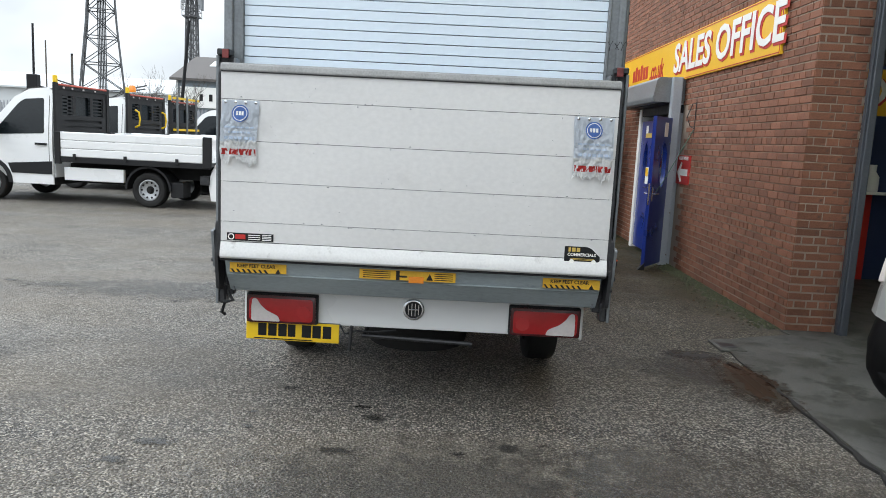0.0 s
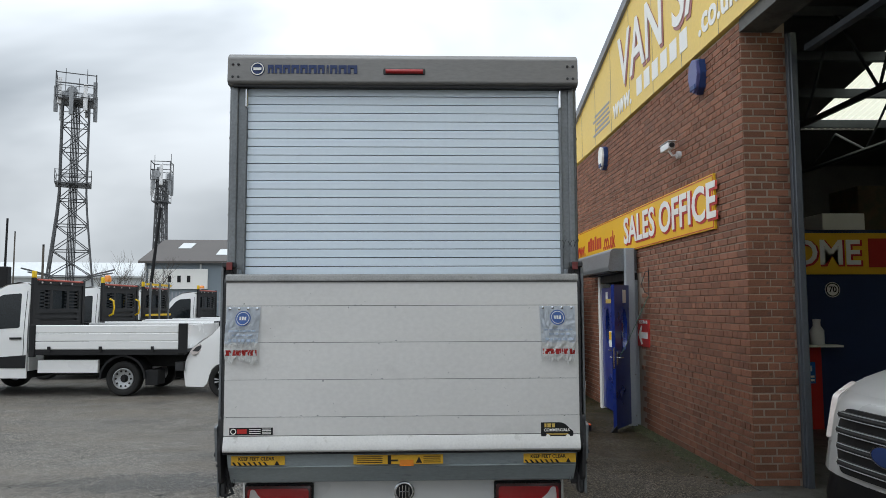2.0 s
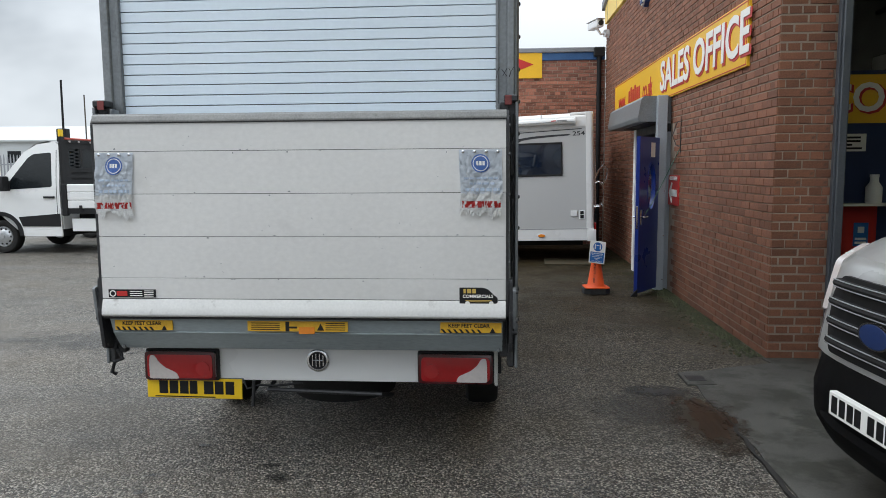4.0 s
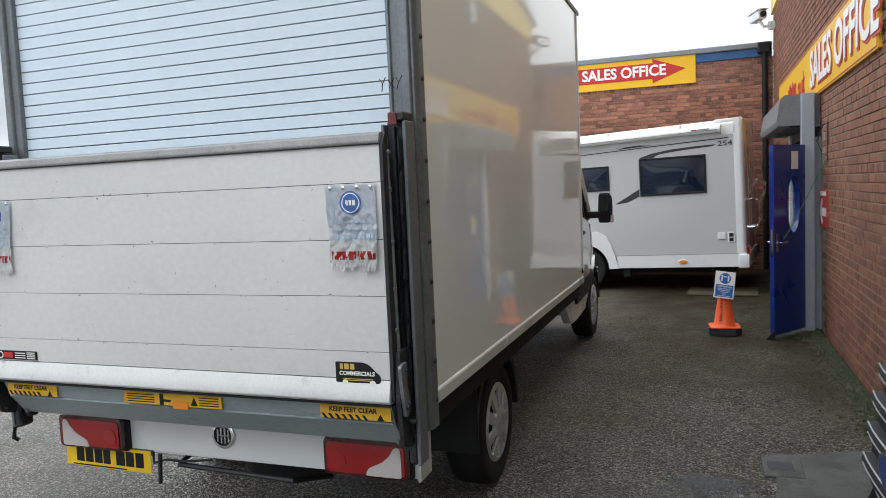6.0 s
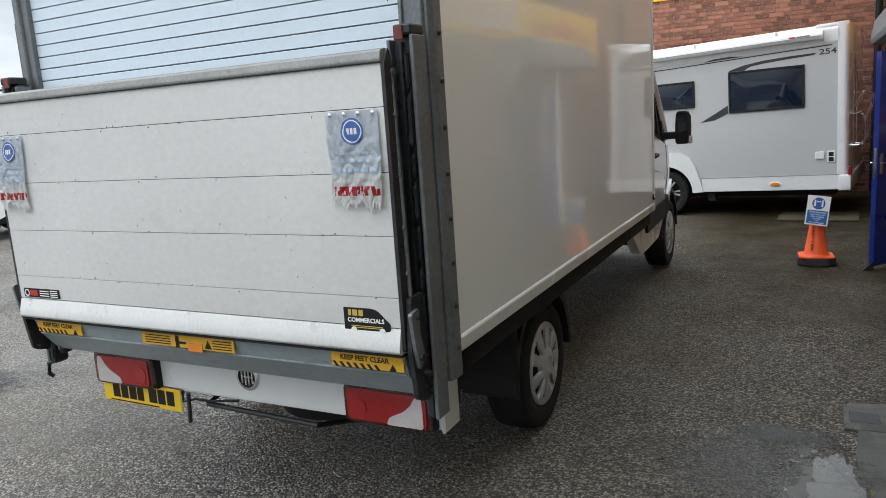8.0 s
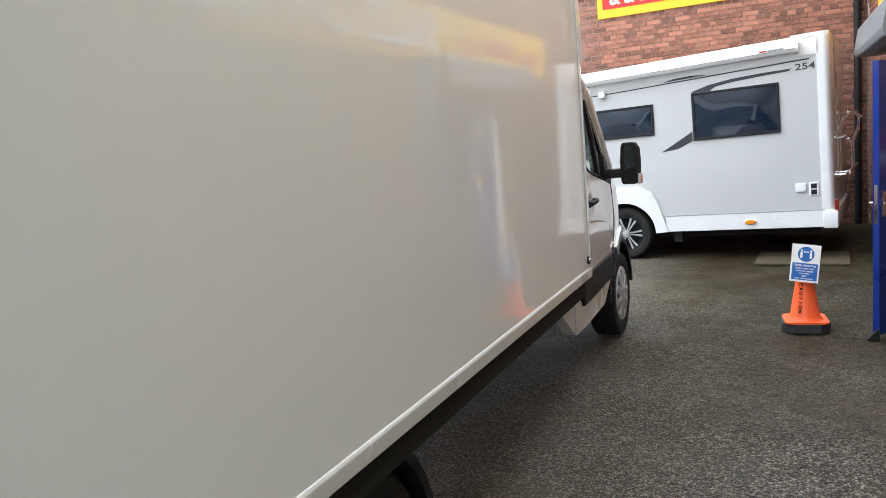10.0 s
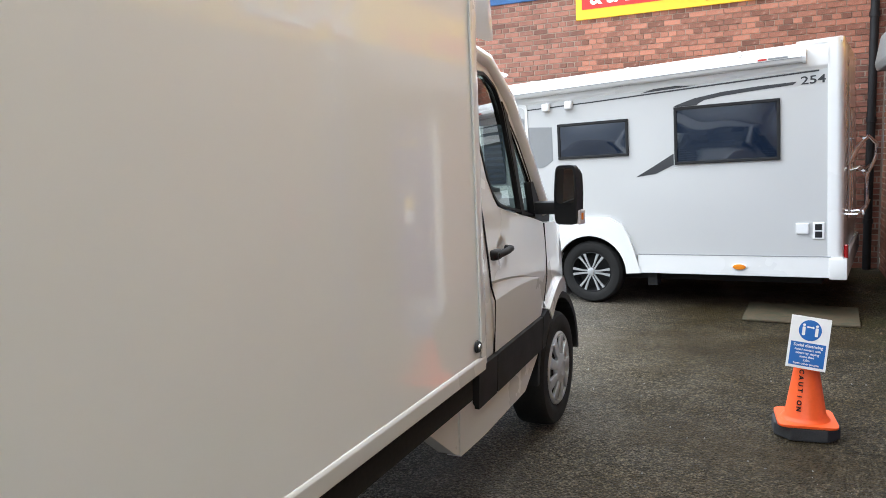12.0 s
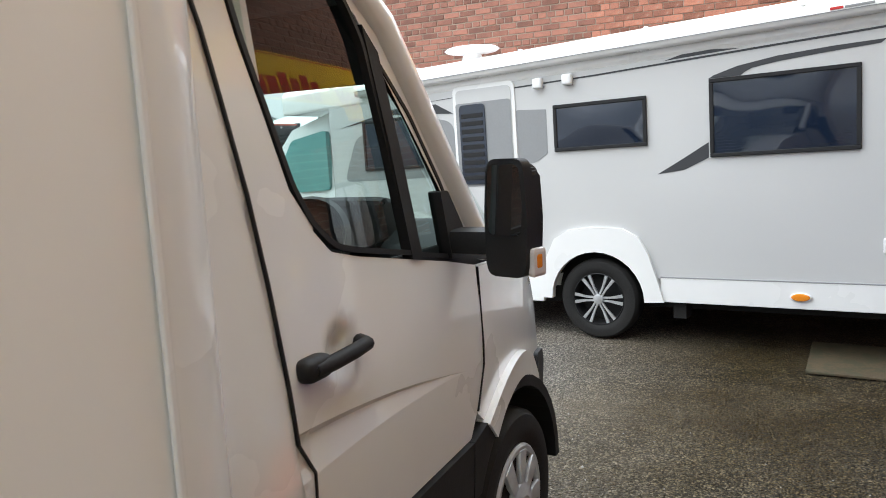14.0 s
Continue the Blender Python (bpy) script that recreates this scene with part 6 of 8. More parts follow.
        part("wing_gap", skin([(5.4945, 1.305), (5.487, 1.0), (5.44, 0.865), (5.446, 0.862), (5.492, 1.0), (5.499, 1.305)], lambda y, z: cab_x(y, z) + 0.005, 0.008, 0.2, s), M_INK, door)
        part("front_seal", skin([(5.46, 0.84), (5.53, 0.84), (5.53, 1.3), (5.46, 1.3)], lambda y, z: cab_x(y, z) - 0.016, 0.01, 0.2, s), M_BLACK, door)
        # pull handle
        hx = s * (cab_x(4.7, 1.25) + 0.03)
        hb = box(min(hx - s * 0.04, hx + s * 0.008), max(hx - s * 0.04, hx + s * 0.008), 4.572, 4.655, 1.226, 1.274, 0.02, 3)
        tube([(hx - s * 0.004, 4.6, 1.25), (hx + s * 0.002, 4.66, 1.251), (hx + s * 0.002, 4.74, 1.254), (hx - s * 0.002, 4.785, 1.256), (hx - s * 0.03, 4.798, 1.256)], 0.017, 10, bm=hb)
        part("door_handle", hb, M_BLACK, door, "black pull handle", True)
        part("key_lock", cyl((hx, 4.605, 1.25), (hx + s * 0.008, 4.605, 1.25), 0.012, seg=14), M_CHROME, door)
        # lower black rubbing panel on the door
        part("rubbing_strip", skin(rounded([(4.605, 0.6), (5.375, 0.6), (5.395, 0.785), (4.605, 0.785)], 0.01, 2), lambda y, z: cab_x(y, z) + 0.016, 0.03, 0.2, s), M_BLACK, door, "black plastic rubbing panel", True)
        # body behind the door, sill, wing
        part("rear_pillar", skin([(4.36, 0.79), (4.592, 0.79), (4.592, 1.035), (4.549, 1.11), (4.54, 1.24), (4.522, 1.43), (4.501, 1.6), (4.453, 1.89), (4.426, 2.0), (4.44, 2.13), (4.6, 2.2), (4.36, 2.2)], lambda y, z: cab_x(y, z) - 0.004, 0.03, 0.04, s), M_BODY, van, smooth=True)
        part("sill_strip", skin([(4.36, 0.6), (4.597, 0.6), (4.597, 0.785), (4.36, 0.785)], lambda y, z: cab_x(y, z) + 0.016, 0.03, 0.2, s), M_BLACK, van)
        part("sill", skin(rounded([(4.2, 0.44), (4.5, 0.43), (5.13, 0.43), (5.36, 0.565), (5.375, 0.597), (4.36, 0.597), (4.27, 0.7), (4.2, 0.7)], 0.015, 2), lambda y, z: cab_x(y, z) - 0.006, 0.06, 0.15, s), M_BODY, van, smooth=True)
        part("step_well", prism(rounded([(3.8, 0.74), (4.16, 0.47), (4.22, 0.44), (4.32, 0.44), (4.32, 0.8), (3.8, 0.8)], 0.02, 3), "x", min(s * 0.9, s * 0.975), max(s * 0.9, s * 0.975)), M_BODY, van, "white skirt behind the step")
        part("skirt_reflector", box(min(s * 0.955, s * 0.975), max(s * 0.955, s * 0.975), 4.06, 4.13, 0.66, 0.695, 0.008), M_AMBER, van)
        yc, zc = 5.83, 0.36
        def arc(r, a0, a1, n, dz=0.0, k=1.0):
            return [(yc + r * math.cos(radians(a0 + (a1 - a0) * i / n)), zc + dz + r * k * math.sin(radians(a0 + (a1 - a0) * i / n))) for i in range(n + 1)]
        wing = [(5.50, 1.305)] + [(5.495, 1.0), (5.44, 0.86)] + arc(0.455, 128, 30, 12, 0.06) + [(6.32, 0.62), (6.5, 0.66), (6.52, 0.92), (6.42, 1.08), (6.15, 1.22), (5.8, 1.285)]
        part("front_wing", skin(wing, lambda y, z: cab_x(y, z), 0.03, 0.08, s), M_BODY, van, smooth=True)
        lip = arc(0.53, 130, 12, 18, 0.04) + arc(0.43, 12, 130, 18, 0.05)
        part("arch_flare", skin(lip, lambda y, z: cab_x(y, z) + 0.028 - 0.02 * ((y - yc) ** 2 + (z - zc) ** 2 - 0.2), 0.05, 0.07, s), M_BODY, van, "white flared wheel arch", True)
        part("wing_corner", skin([(5.38, 0.6)] + arc(0.435, 154, 129, 6, 0.05) + [(5.49, 0.81), (5.44, 0.798), (5.385, 0.787)], lambda y, z: cab_x(y, z) + 0.018, 0.04, 0.1, s), M_BLACK, van, "black plastic corner before the wheel arch")
        part("arch_liner", prism(arc(0.46, 0, 180, 16, 0.02) + arc(0.42, 180, 0, 16, 0.02), "x", min(s * 0.6, s * 0.95), max(s * 0.6, s * 0.95)), M_BLACK, van)
        part("bumper_corner", skin(rounded([(6.2, 0.3), (6.48, 0.3), (6.55, 0.45), (6.53, 0.76), (6.3, 0.8), (6.26, 0.6)], 0.03, 3), lambda y, z: cab_x(y, z) + 0.02, 0.06, 0.08, s), M_BLACK, van, "black bumper corner", True)
        # mirror
        mir = new("door_mirror")
        mir.parent = van
        tagged(mir, "tall black door mirror with amber indicator")
        mir.matrix_basis = Matrix.Translation((s * 1.17, 5.3, 1.475)) @ Matrix.Rotation(radians(-14 * s), 4, "Z") @ Matrix.Diagonal((0.6, 0.8, 0.77, 1))
        shell = bmesh.new()
        outline = rounded([(-0.105, -0.2), (0.105, -0.2), (0.12, 0.0), (0.105, 0.205), (-0.09, 0.205), (-0.11, 0.0)], 0.045, 5)
        prism(outline, "y", -0.05, 0.0, bm=shell, bevel=0.006)
        small = [(p[0] * 0.85, p[1] * 0.88) for p in outline]
        prism(small, "y", -0.005, 0.065, bm=shell, bevel=0.025)
        part("mirror_shell", shell, M_BLACK, mir, smooth=True)
        up = rounded([(-0.085, -0.055), (0.09, -0.055), (0.1, 0.05), (0.088, 0.185), (-0.075, 0.185), (-0.09, 0.05)], 0.03, 4)
        part("mirror_glass", prism(up, "y", -0.054, -0.048), M_MIRROR, mir, "mirror glass")
        part("wide_angle_glass", prism(rounded([(-0.08, -0.18), (0.08, -0.18), (0.088, -0.075), (-0.085, -0.075)], 0.025, 4), "y", -0.054, -0.048), M_MIRROR, mir, m=Matrix.Translation((0, -0.002, -0.005)) @ Matrix.Rotation(radians(5), 4, "X"))
        part("indicator", box(s * 0.115 - 0.018, s * 0.115 + 0.018, -0.03, 0.045, -0.2, -0.1, 0.014, 2), M_CLEAR, mir, "clear indicator lens")
        part("indicator_bulb", box(s * 0.115 - 0.019, s * 0.115 + 0.02, -0.015, 0.02, -0.17, -0.12, 0.008, 2), M_AMBER, mir)
        part("mirror_arm", box(min(s * 0.96, s * 1.12), max(s * 0.96, s * 1.12), 5.3, 5.4, 1.37, 1.44, 0.02, 2), M_BLACK, van, smooth=True)
        part("mirror_foot", skin(rounded([(5.30, 1.36), (5.43, 1.35), (5.40, 1.44), (5.325, 1.55), (5.275, 1.55)], 0.01, 2), lambda y, z: cab_x(y, z) + 0.014, 0.04, 0.1, s), M_BLACK, van, smooth=True)
    # roof, windscreen, bonnet, front
    prof = [(4.29, 2.36), (4.6, 2.38), (4.85, 2.36), (5.05, 2.27), (5.18, 2.12)]
    b = bmesh.new()
    rows = []
    for y, z in prof:
        row = []
        for i in range(17):
            u = -1 + i / 8
            half = cab_x(y, min(z, 2.16)) - 0.012
            row.append(b.verts.new((half * u, y - 0.09 * abs(u) ** 3 * (1 if y > 4.8 else 0), z - (z - 2.13) * abs(u) ** 6 - 0.04 * u * u)))
        rows.append(row)
    for r0, r1 in zip(rows, rows[1:]):
        for i in range(16):
            b.faces.new((r0[i], r0[i + 1], r1[i + 1], r1[i]))
    bmesh.ops.solidify(b, geom=b.faces[:], thickness=0.03)
    part("cab_roof", b, M_BODY, van, smooth=True)
    b = bmesh.new()
    rows = []
    for k in range(7):
        t = k / 6
        y, z = 5.16 + 0.86 * t, 2.12 - 0.84 * t
        rows.append([b.verts.new(((cab_x(y if y < 5.6 else 5.6, z) - 0.05) * (-1 + i / 6), y - 0.13 * abs(-1 + i / 6) ** 2.5, z)) for i in range(13)])
    for r0, r1 in zip(rows, rows[1:]):
        for i in range(12):
            b.faces.new((r0[i], r0[i + 1], r1[i + 1], r1[i]))
    part("windscreen", b, M_GLASS, van, smooth=True).visible_shadow = False
    for s in (-1, 1):
        part("screen_pillar", tube([(s * (cab_x(4.4, 2.13) - 0.03), 4.38, 2.18), (s * (cab_x(4.6, 2.13) - 0.03), 4.65, 2.185), (s * (cab_x(4.9, 2.1) - 0.02), 4.87, 2.155), (s * (cab_x(5.1, 1.96) - 0.01), 5.1, 1.98), (s * (cab_x(5.3, 1.68) - 0.01), 5.31, 1.68), (s * (cab_x(5.52, 1.37) - 0.01), 5.54, 1.37)], 0.045, 10), M_BODY, van, smooth=True)
        part("headlamp", prism(rounded([(s * 0.5, 0.8), (s * 0.72, 0.82), (s * 0.7, 1.02), (s * 0.54, 0.96)], 0.03, 3), "y", 6.3, 6.41, bevel=0.01), M_CLEAR, van)
    b = bmesh.new()
    rows = []
    for y, z in ((5.75, 1.30), (6.0, 1.26), (6.25, 1.19), (6.42, 1.08), (6.5, 0.92)):
        rows.append([b.verts.new(((cab_x(y, 1.0) - 0.03) * (-1 + i / 6), y - 0.1 * abs(-1 + i / 6) ** 2, z + 0.03 * (1 - (-1 + i / 6) ** 2))) for i in range(13)])
    for r0, r1 in zip(rows, rows[1:]):
        for i in range(12):
            b.faces.new((r0[i], r0[i + 1], r1[i + 1], r1[i]))
    bmesh.ops.solidify(b, geom=b.faces[:], thickness=0.02)
    part("bonnet", b, M_BODY, van, smooth=True)
    part("front_bumper", box(-0.66, 0.66, 6.3, 6.5, 0.3, 0.72, 0.05, 3), M_BLACK, van, smooth=True)
    part("grille", box(-0.5, 0.5, 6.3, 6.41, 0.72, 0.95, 0.02), M_BLACK, van)
    part("cab_floor", box(-0.93, 0.93, 4.3, 5.6, 0.5, 0.62), M_DARK, van)
    part("engine_block", box(-0.5, 0.5, 5.55, 6.3, 0.35, 1.1), M_DARK, van)
    part("dashboard", prism(rounded([(5.42, 1.0), (5.75, 1.0), (5.85, 1.34), (5.6, 1.45), (5.38, 1.36)], 0.04, 3), "x", -0.9, 0.9), M_BLACK, van, smooth=True)
    part("binnacle", prism(rounded([(5.36, 1.36), (5.62, 1.4), (5.6, 1.5), (5.44, 1.53)], 0.03, 3), "x", 0.16, 0.68, bevel=0.02), M_BLACK, van, smooth=True)
    for s in (-1, 1):
        part("sun_visor", prism([(5.12, 2.07), (5.165, 2.075), (5.36, 1.88), (5.33, 1.86)], "x", min(s * 0.08, s * 0.8), max(s * 0.08, s * 0.8), bevel=0.008), M_SEAT, van)
    st = lathe([(0.19, -0.012), (0.205, 0), (0.19, 0.012), (0.175, 0)], "y", 32, hoop=True)
    merge(st, box(-0.18, 0.18, -0.02, 0.01, -0.03, 0.03, 0.01))
    bmesh.ops.transform(st, matrix=Matrix.Translation((0.42, 5.32, 1.36)) @ Matrix.Rotation(radians(-32), 4, "X"), verts=st.verts)
    part("steering_wheel", st, M_BLACK, van, smooth=True)
    seats(van, 0.5, 4.72, 0.98)
    part("bulkhead", box(-0.9, 0.9, 4.31, 4.35, 0.6, 2.2), M_SEAT, van)
    part("headlining", box(-0.84, 0.84, 4.36, 5.16, 2.05, 2.08, 0.01), M_SEAT, van)
    for s in (-1, 1):
        part("door_card", box(min(s * 0.93, s * 0.945), max(s * 0.93, s * 0.945), 4.56, 5.42, 0.62, 1.4, 0.004), M_SEAT, van)
        part("pillar_lining", box(min(s * 0.875, s * 0.89), max(s * 0.875, s * 0.89), 4.36, 4.44, 0.62, 2.1, 0.004), M_SEAT, van)
    # wind deflector on the roof
    b = bmesh.new()
    rows = []
    for k in range(9):
        a = k / 8
        row = []
        for i in range(25):
            th = math.pi * (i / 24 - 0.5)
            sx, cy = math.sin(th), math.cos(th)
            u = math.copysign(abs(sx) ** 0.4, sx)
            low = 2.40 - 0.22 * abs(u) ** 6
            row.append(b.verts.new(((1.055 - 0.05 * a * a) * u, 4.345 + (0.5 - 0.34 * a ** 1.4) * cy ** 0.55, low + (3.12 - low) * a)))
        rows.append(row)
    for r0, r1 in zip(rows, rows[1:]):
        for i in range(24):
            b.faces.new((r0[i], r0[i + 1], r1[i + 1], r1[i]))
    bmesh.ops.solidify(b, geom=b.faces[:], thickness=0.03)
    part("wind_deflector", b, M_BODY, van, "white rounded roof deflector", True)
M_MIRROR = surf("mirror_glass", (0.85, 0.87, 0.88), 0.02, metal=1.0, var=0.01, rvar=0.01)
cab()
# ---- motorhome ----
def motorhome():
    t = thing("motorhome", "white and silver-grey coachbuilt motorhome with dark windows", "motorhome", pose(2.77, 9.16, 0, 0, -1.3, -7))
    L, Wd, TOP = 6.0, 2.28, 2.66
    # side skin, roof and rear, with the curved corner mouldings
    housing = [(-2.47 + 0.45 * math.cos(radians(a)), 0.40 + 0.45 * math.sin(radians(a))) for a in range(26, 155, 8)]
    part("side_wall", prism([(-0.12, 0.6)] + housing + [(-5.35, 0.6), (-5.35, 2.36), (-0.12, 2.36)], "y", 0.0, 0.03), M_SILVERMH, t, "silver-grey smooth side wall")
    part("body_shell", box(-5.33, -0.03, 0.29, Wd, 0.45, 2.58), M_WHITE, t)
    part("body_shell", prism([(-0.03, 0.6)] + housing + [(-5.33, 0.6), (-5.33, 2.58), (-0.03, 2.58)], "y", 0.031, 0.289), M_WHITE, t)
    part("cornice", prism(rounded([(0.0, 2.36), (-0.012, 2.40), (-0.012, 2.60), (0.06, 2.665), (0.5, 2.70), (Wd - 0.06, 2.665), (Wd, 2.6), (Wd, 2.36)], [0.0, 0.01, 0.03, 0.05, 0.0, 0.05, 0.03, 0], 3), "x", -L, -0.11), M_BODY, t, "white roof cornice", True)
    part("rear_corner", prism(rounded([(-0.13, -0.012), (-0.03, -0.012), (0.0, 0.04), (0.0, Wd), (-0.1, Wd), (-0.1, 0.028), (-0.13, 0.028)], [0.004, 0.03, 0.03, 0.01, 0, 0, 0], 3), "z", 0.45, 2.67), M_BODY, t, "white rear corner moulding", True)
    part("roof_cap", box(-0.4, 0.0, 0.0, Wd, 2.6, 2.68, 0.03, 2), M_BODY, t, smooth=True)
    part("skirt", box(-1.93, -0.0, -0.015, 0.03, 0.41, 0.615, 0.008, 2), M_BODY, t, "white plastic skirt")
    part("skirt_line", box(-1.93, -0.1, -0.018, 0.0, 0.608, 0.617, 0.002), M_MGREY, t)
    part("rear_bumper", box(-0.12, 0.035, -0.03, Wd, 0.395, 0.6, 0.02, 2), M_BODY, t, smooth=True)
    part("tail_lamp", box(0.001, 0.035, 0.05, 0.14, 0.55, 0.72, 0.01), M_RED, t)
    # wheel arch moulding
    yc, zc = -2.47, 0.40
    def arc(r, a0, a1, n, k=1.0):
        return [(yc + r * math.cos(radians(a0 + (a1 - a0) * i / n)), zc + r * k * math.sin(radians(a0 + (a1 - a0) * i / n))) for i in range(n + 1)]
    flare = [(-1.9, 0.41), (-1.96, 0.615), (-2.02, 0.8), (-2.1, 0.94), (-2.24, 1.01), (-2.5, 1.02), (-2.7, 1.0), (-2.84, 0.92), (-2.92, 0.76), (-2.98, 0.5)] + [(-2.97, 0.4)] + arc(0.41, 180, 0, 16)
    part("wheel_arch", prism(flare, "y", -0.035, 0.03), M_BODY, t, "white wheel arch moulding")
    # near-black half-disc and band fill the arch behind the tyre
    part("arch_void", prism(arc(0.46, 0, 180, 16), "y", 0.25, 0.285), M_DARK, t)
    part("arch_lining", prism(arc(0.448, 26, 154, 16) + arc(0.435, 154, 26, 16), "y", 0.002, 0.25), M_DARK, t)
    part("front_skirt", box(-6.2, -2.97, -0.015, 0.03, 0.36, 0.6, 0.008, 2), M_BODY, t)
    part("chassis", box(-L, -0.2, 0.3, Wd - 0.3, 0.3, 0.45), M_DARK, t)
    part("step_box", box(-1.85, -1.75, 0.05, 0.2, 0.27, 0.42), M_DARK, t)
    for x in (-2.47, -6.45):
        wheel(t, 0.0, 0, 0.345, 1, "alloy", rim_r=0.67, base=Matrix.Translation((x, 0.0, -0.0227 * x)) @ Matrix.Rotation(radians(-90), 4, "Z"))
    # windows
    def window(x0, x1, z0, z1):
        w = new("window")
        w.parent = t
        tagged(w, "dark tinted acrylic caravan window in a black frame")
        fr = bmesh.new()
        for a in ((x0, x1, z0, z0 + 0.03), (x0, x1, z1 - 0.03, z1), (x0, x0 + 0.03, z0 + 0.03, z1 - 0.03), (x1 - 0.03, x1, z0 + 0.03, z1 - 0.03)):
            box(a[0], a[1], -0.022, 0.001, a[2], a[3], 0.004, bm=fr)
        part("frame", fr, M_BLACK, w)
        p = bmesh.new()
        rows = []
        for j in range(11):
            row = []
            for i in range(15):
                u, v = i / 14, j / 10
                bulge = 0.012 * math.sin(math.pi * u) * math.sin(math.pi * v) + 0.0025 * noise.noise((u * 3 + x0, v * 3, 1))
                row.append(p.verts.new((x0 + 0.02 + (x1 - x0 - 0.04) * u, -0.012 - bulge, z0 + 0.02 + (z1 - z0 - 0.04) * v)))
            rows.append(row)
        for r0, r1 in zip(rows, rows[1:]):
            for i in range(14):
                p.faces.new((r0[i], r0[i + 1], r1[i + 1], r1[i]))
        part("pane", p, M_TINT, w, smooth=True)
        for k in range(7):
            part("blind_pleat", box(x0 + 0.05, x1 - 0.05, -0.0135, -0.0115, z0 + 0.05 + k * 0.022, z0 + 0.052 + k * 0.022), M_BLACK, w)
    window(-1.522, -0.53, 1.545, 2.125)
    window(-2.8, -2.0, 1.665, 2.055)
    window(-4.9, -4.0, 1.6, 2.1)
    # habitation door with its own window
    d = new("entrance_door")
    d.parent = t
    tagged(d, "white framed motorhome door, closed")
    fr = bmesh.new()
    prism(rounded([(-3.8, 0.62), (-3.16, 0.62), (-3.16, 2.31), (-3.8, 2.31)], 0.06, 4), "y", -0.012, 0.0, bm=fr)
    part("door_frame", fr, M_BODY, d)
    part("door_skin", prism(rounded([(-3.765, 0.66), (-3.195, 0.66), (-3.195, 2.275), (-3.765, 2.275)], 0.05, 4), "y", -0.018, -0.011), M_SILVERMH, d)
    part("door_window", prism(rounded([(-3.73, 1.42), (-3.46, 1.42), (-3.46, 2.14), (-3.73, 2.14)], 0.04, 4), "y", -0.03, -0.017, bevel=0.004), M_TINT, d)
    for k in range(9):
        part("blind_slat", box(-3.71, -3.48, -0.033, -0.029, 1.46 + k * 0.07, 1.5 + k * 0.07, 0.003), M_BLACK, d)
    # painted stripes: thin line, sweep over the large window, tail below it, grey field by the door
    q = prism([(-0.2, 2.355), (-1.2, 2.335), (-2.4, 2.30), (-3.5, 2.28), (-4.2, 2.24), (-3.5, 2.262), (-2.4, 2.283), (-1.2, 2.318), (-0.2, 2.34)], "y", -0.003, 0.001)
    part("pin_stripe", q, M_DGREY, t)
    part("stripe_blade", prism([(-1.3, 2.345), (-1.5, 2.37), (-1.72, 2.365), (-1.86, 2.33), (-1.6, 2.338)], "y", -0.004, 0.0), M_DGREY, t)
    arcp = [(-0.385, 2.265), (-0.7, 2.262), (-1.05, 2.245), (-1.32, 2.205), (-1.49, 2.15), (-1.53, 2.128), (-1.30, 2.128), (-1.27, 2.15), (-1.22, 2.175), (-1.05, 2.2), (-0.75, 2.222), (-0.42, 2.238)]
    part("sweep_stripe", prism(arcp, "y", -0.003, 0.001), M_DGREY, t, "dark grey sweeping stripe")
    part("tail_stripe", prism([(-1.535, 1.66), (-1.535, 1.545), (-1.72, 1.46), (-1.93, 1.435), (-1.75, 1.535)], "y", -0.003, 0.001), M_DGREY, t)
    part("grey_field", prism(rounded([(-2.87, 1.66), (-2.87, 2.03), (-3.155, 2.05), (-3.155, 1.6), (-3.0, 1.57)], [0, 0, 0.02, 0.05, 0.1], 4), "y", -0.003, 0.001), M_MGREY, t)
    part("grey_field", prism(rounded([(-3.77, 1.4), (-3.77, 2.16), (-3.2, 2.16), (-3.2, 1.4)], 0.03, 3), "y", -0.0205, -0.0175), M_MGREY, t)
    part("grey_field", prism(rounded([(-3.81, 2.0), (-4.2, 2.1), (-5.0, 1.95), (-5.2, 1.5), (-3.81, 1.5)], 0.1, 4), "y", -0.003, 0.001), M_MGREY, t)
    part("dark_sweep", prism([(-3.81, 2.08), (-4.0, 2.2), (-4.5, 2.2), (-5.2, 2.05), (-4.5, 2.13), (-4.1, 2.1)], "y", -0.005, 0.001), M_DGREY, t)
    part("model_number", text_bm("254", 0.105, 0.002, Matrix.Translation((-0.25, -0.002, 2.265)) @ REAR @ Matrix.Shear("XY", 4, (0.25, 0)), "CENTER", 0.0015, 1.35), M_DGREY, t, "dark grey model number")
    # awning cassette along the cornice
    a = new("awning")
    a.parent = t
    tagged(a, "white rolled awning in its cassette")
    part("cassette", prism(rounded([(-0.015, 2.44), (-0.09, 2.45), (-0.11, 2.50), (-0.095, 2.56), (-0.015, 2.575)], 0.02, 4), "x", -4.9, -0.33), M_BODY, a, smooth=True)
    part("end_cap", prism(rounded([(-0.013, 2.43), (-0.095, 2.44), (-0.118, 2.50), (-0.1, 2.57), (-0.013, 2.585)], 0.02, 4), "x", -0.33, -0.30), M_WHITE, a, smooth=True)
    part("cassette_seam", box(-4.9, -0.33, -0.112, -0.104, 2.494, 2.5), M_MGREY, a)
    part("maker_mark", box(-0.62, -0.45, -0.1135, -0.109, 2.51, 2.528), M_MGREY, a)
    part("maker_mark_red", box(-0.71, -0.63, -0.1135, -0.109, 2.51, 2.53), M_SIGNRED, a)
    for k in range(5):
        part("cornice_clip", box(-0.9 - k * 1.1, -0.87 - k * 1.1, -0.02, 0.03, 2.6, 2.66, 0.004), M_WHITE, t)
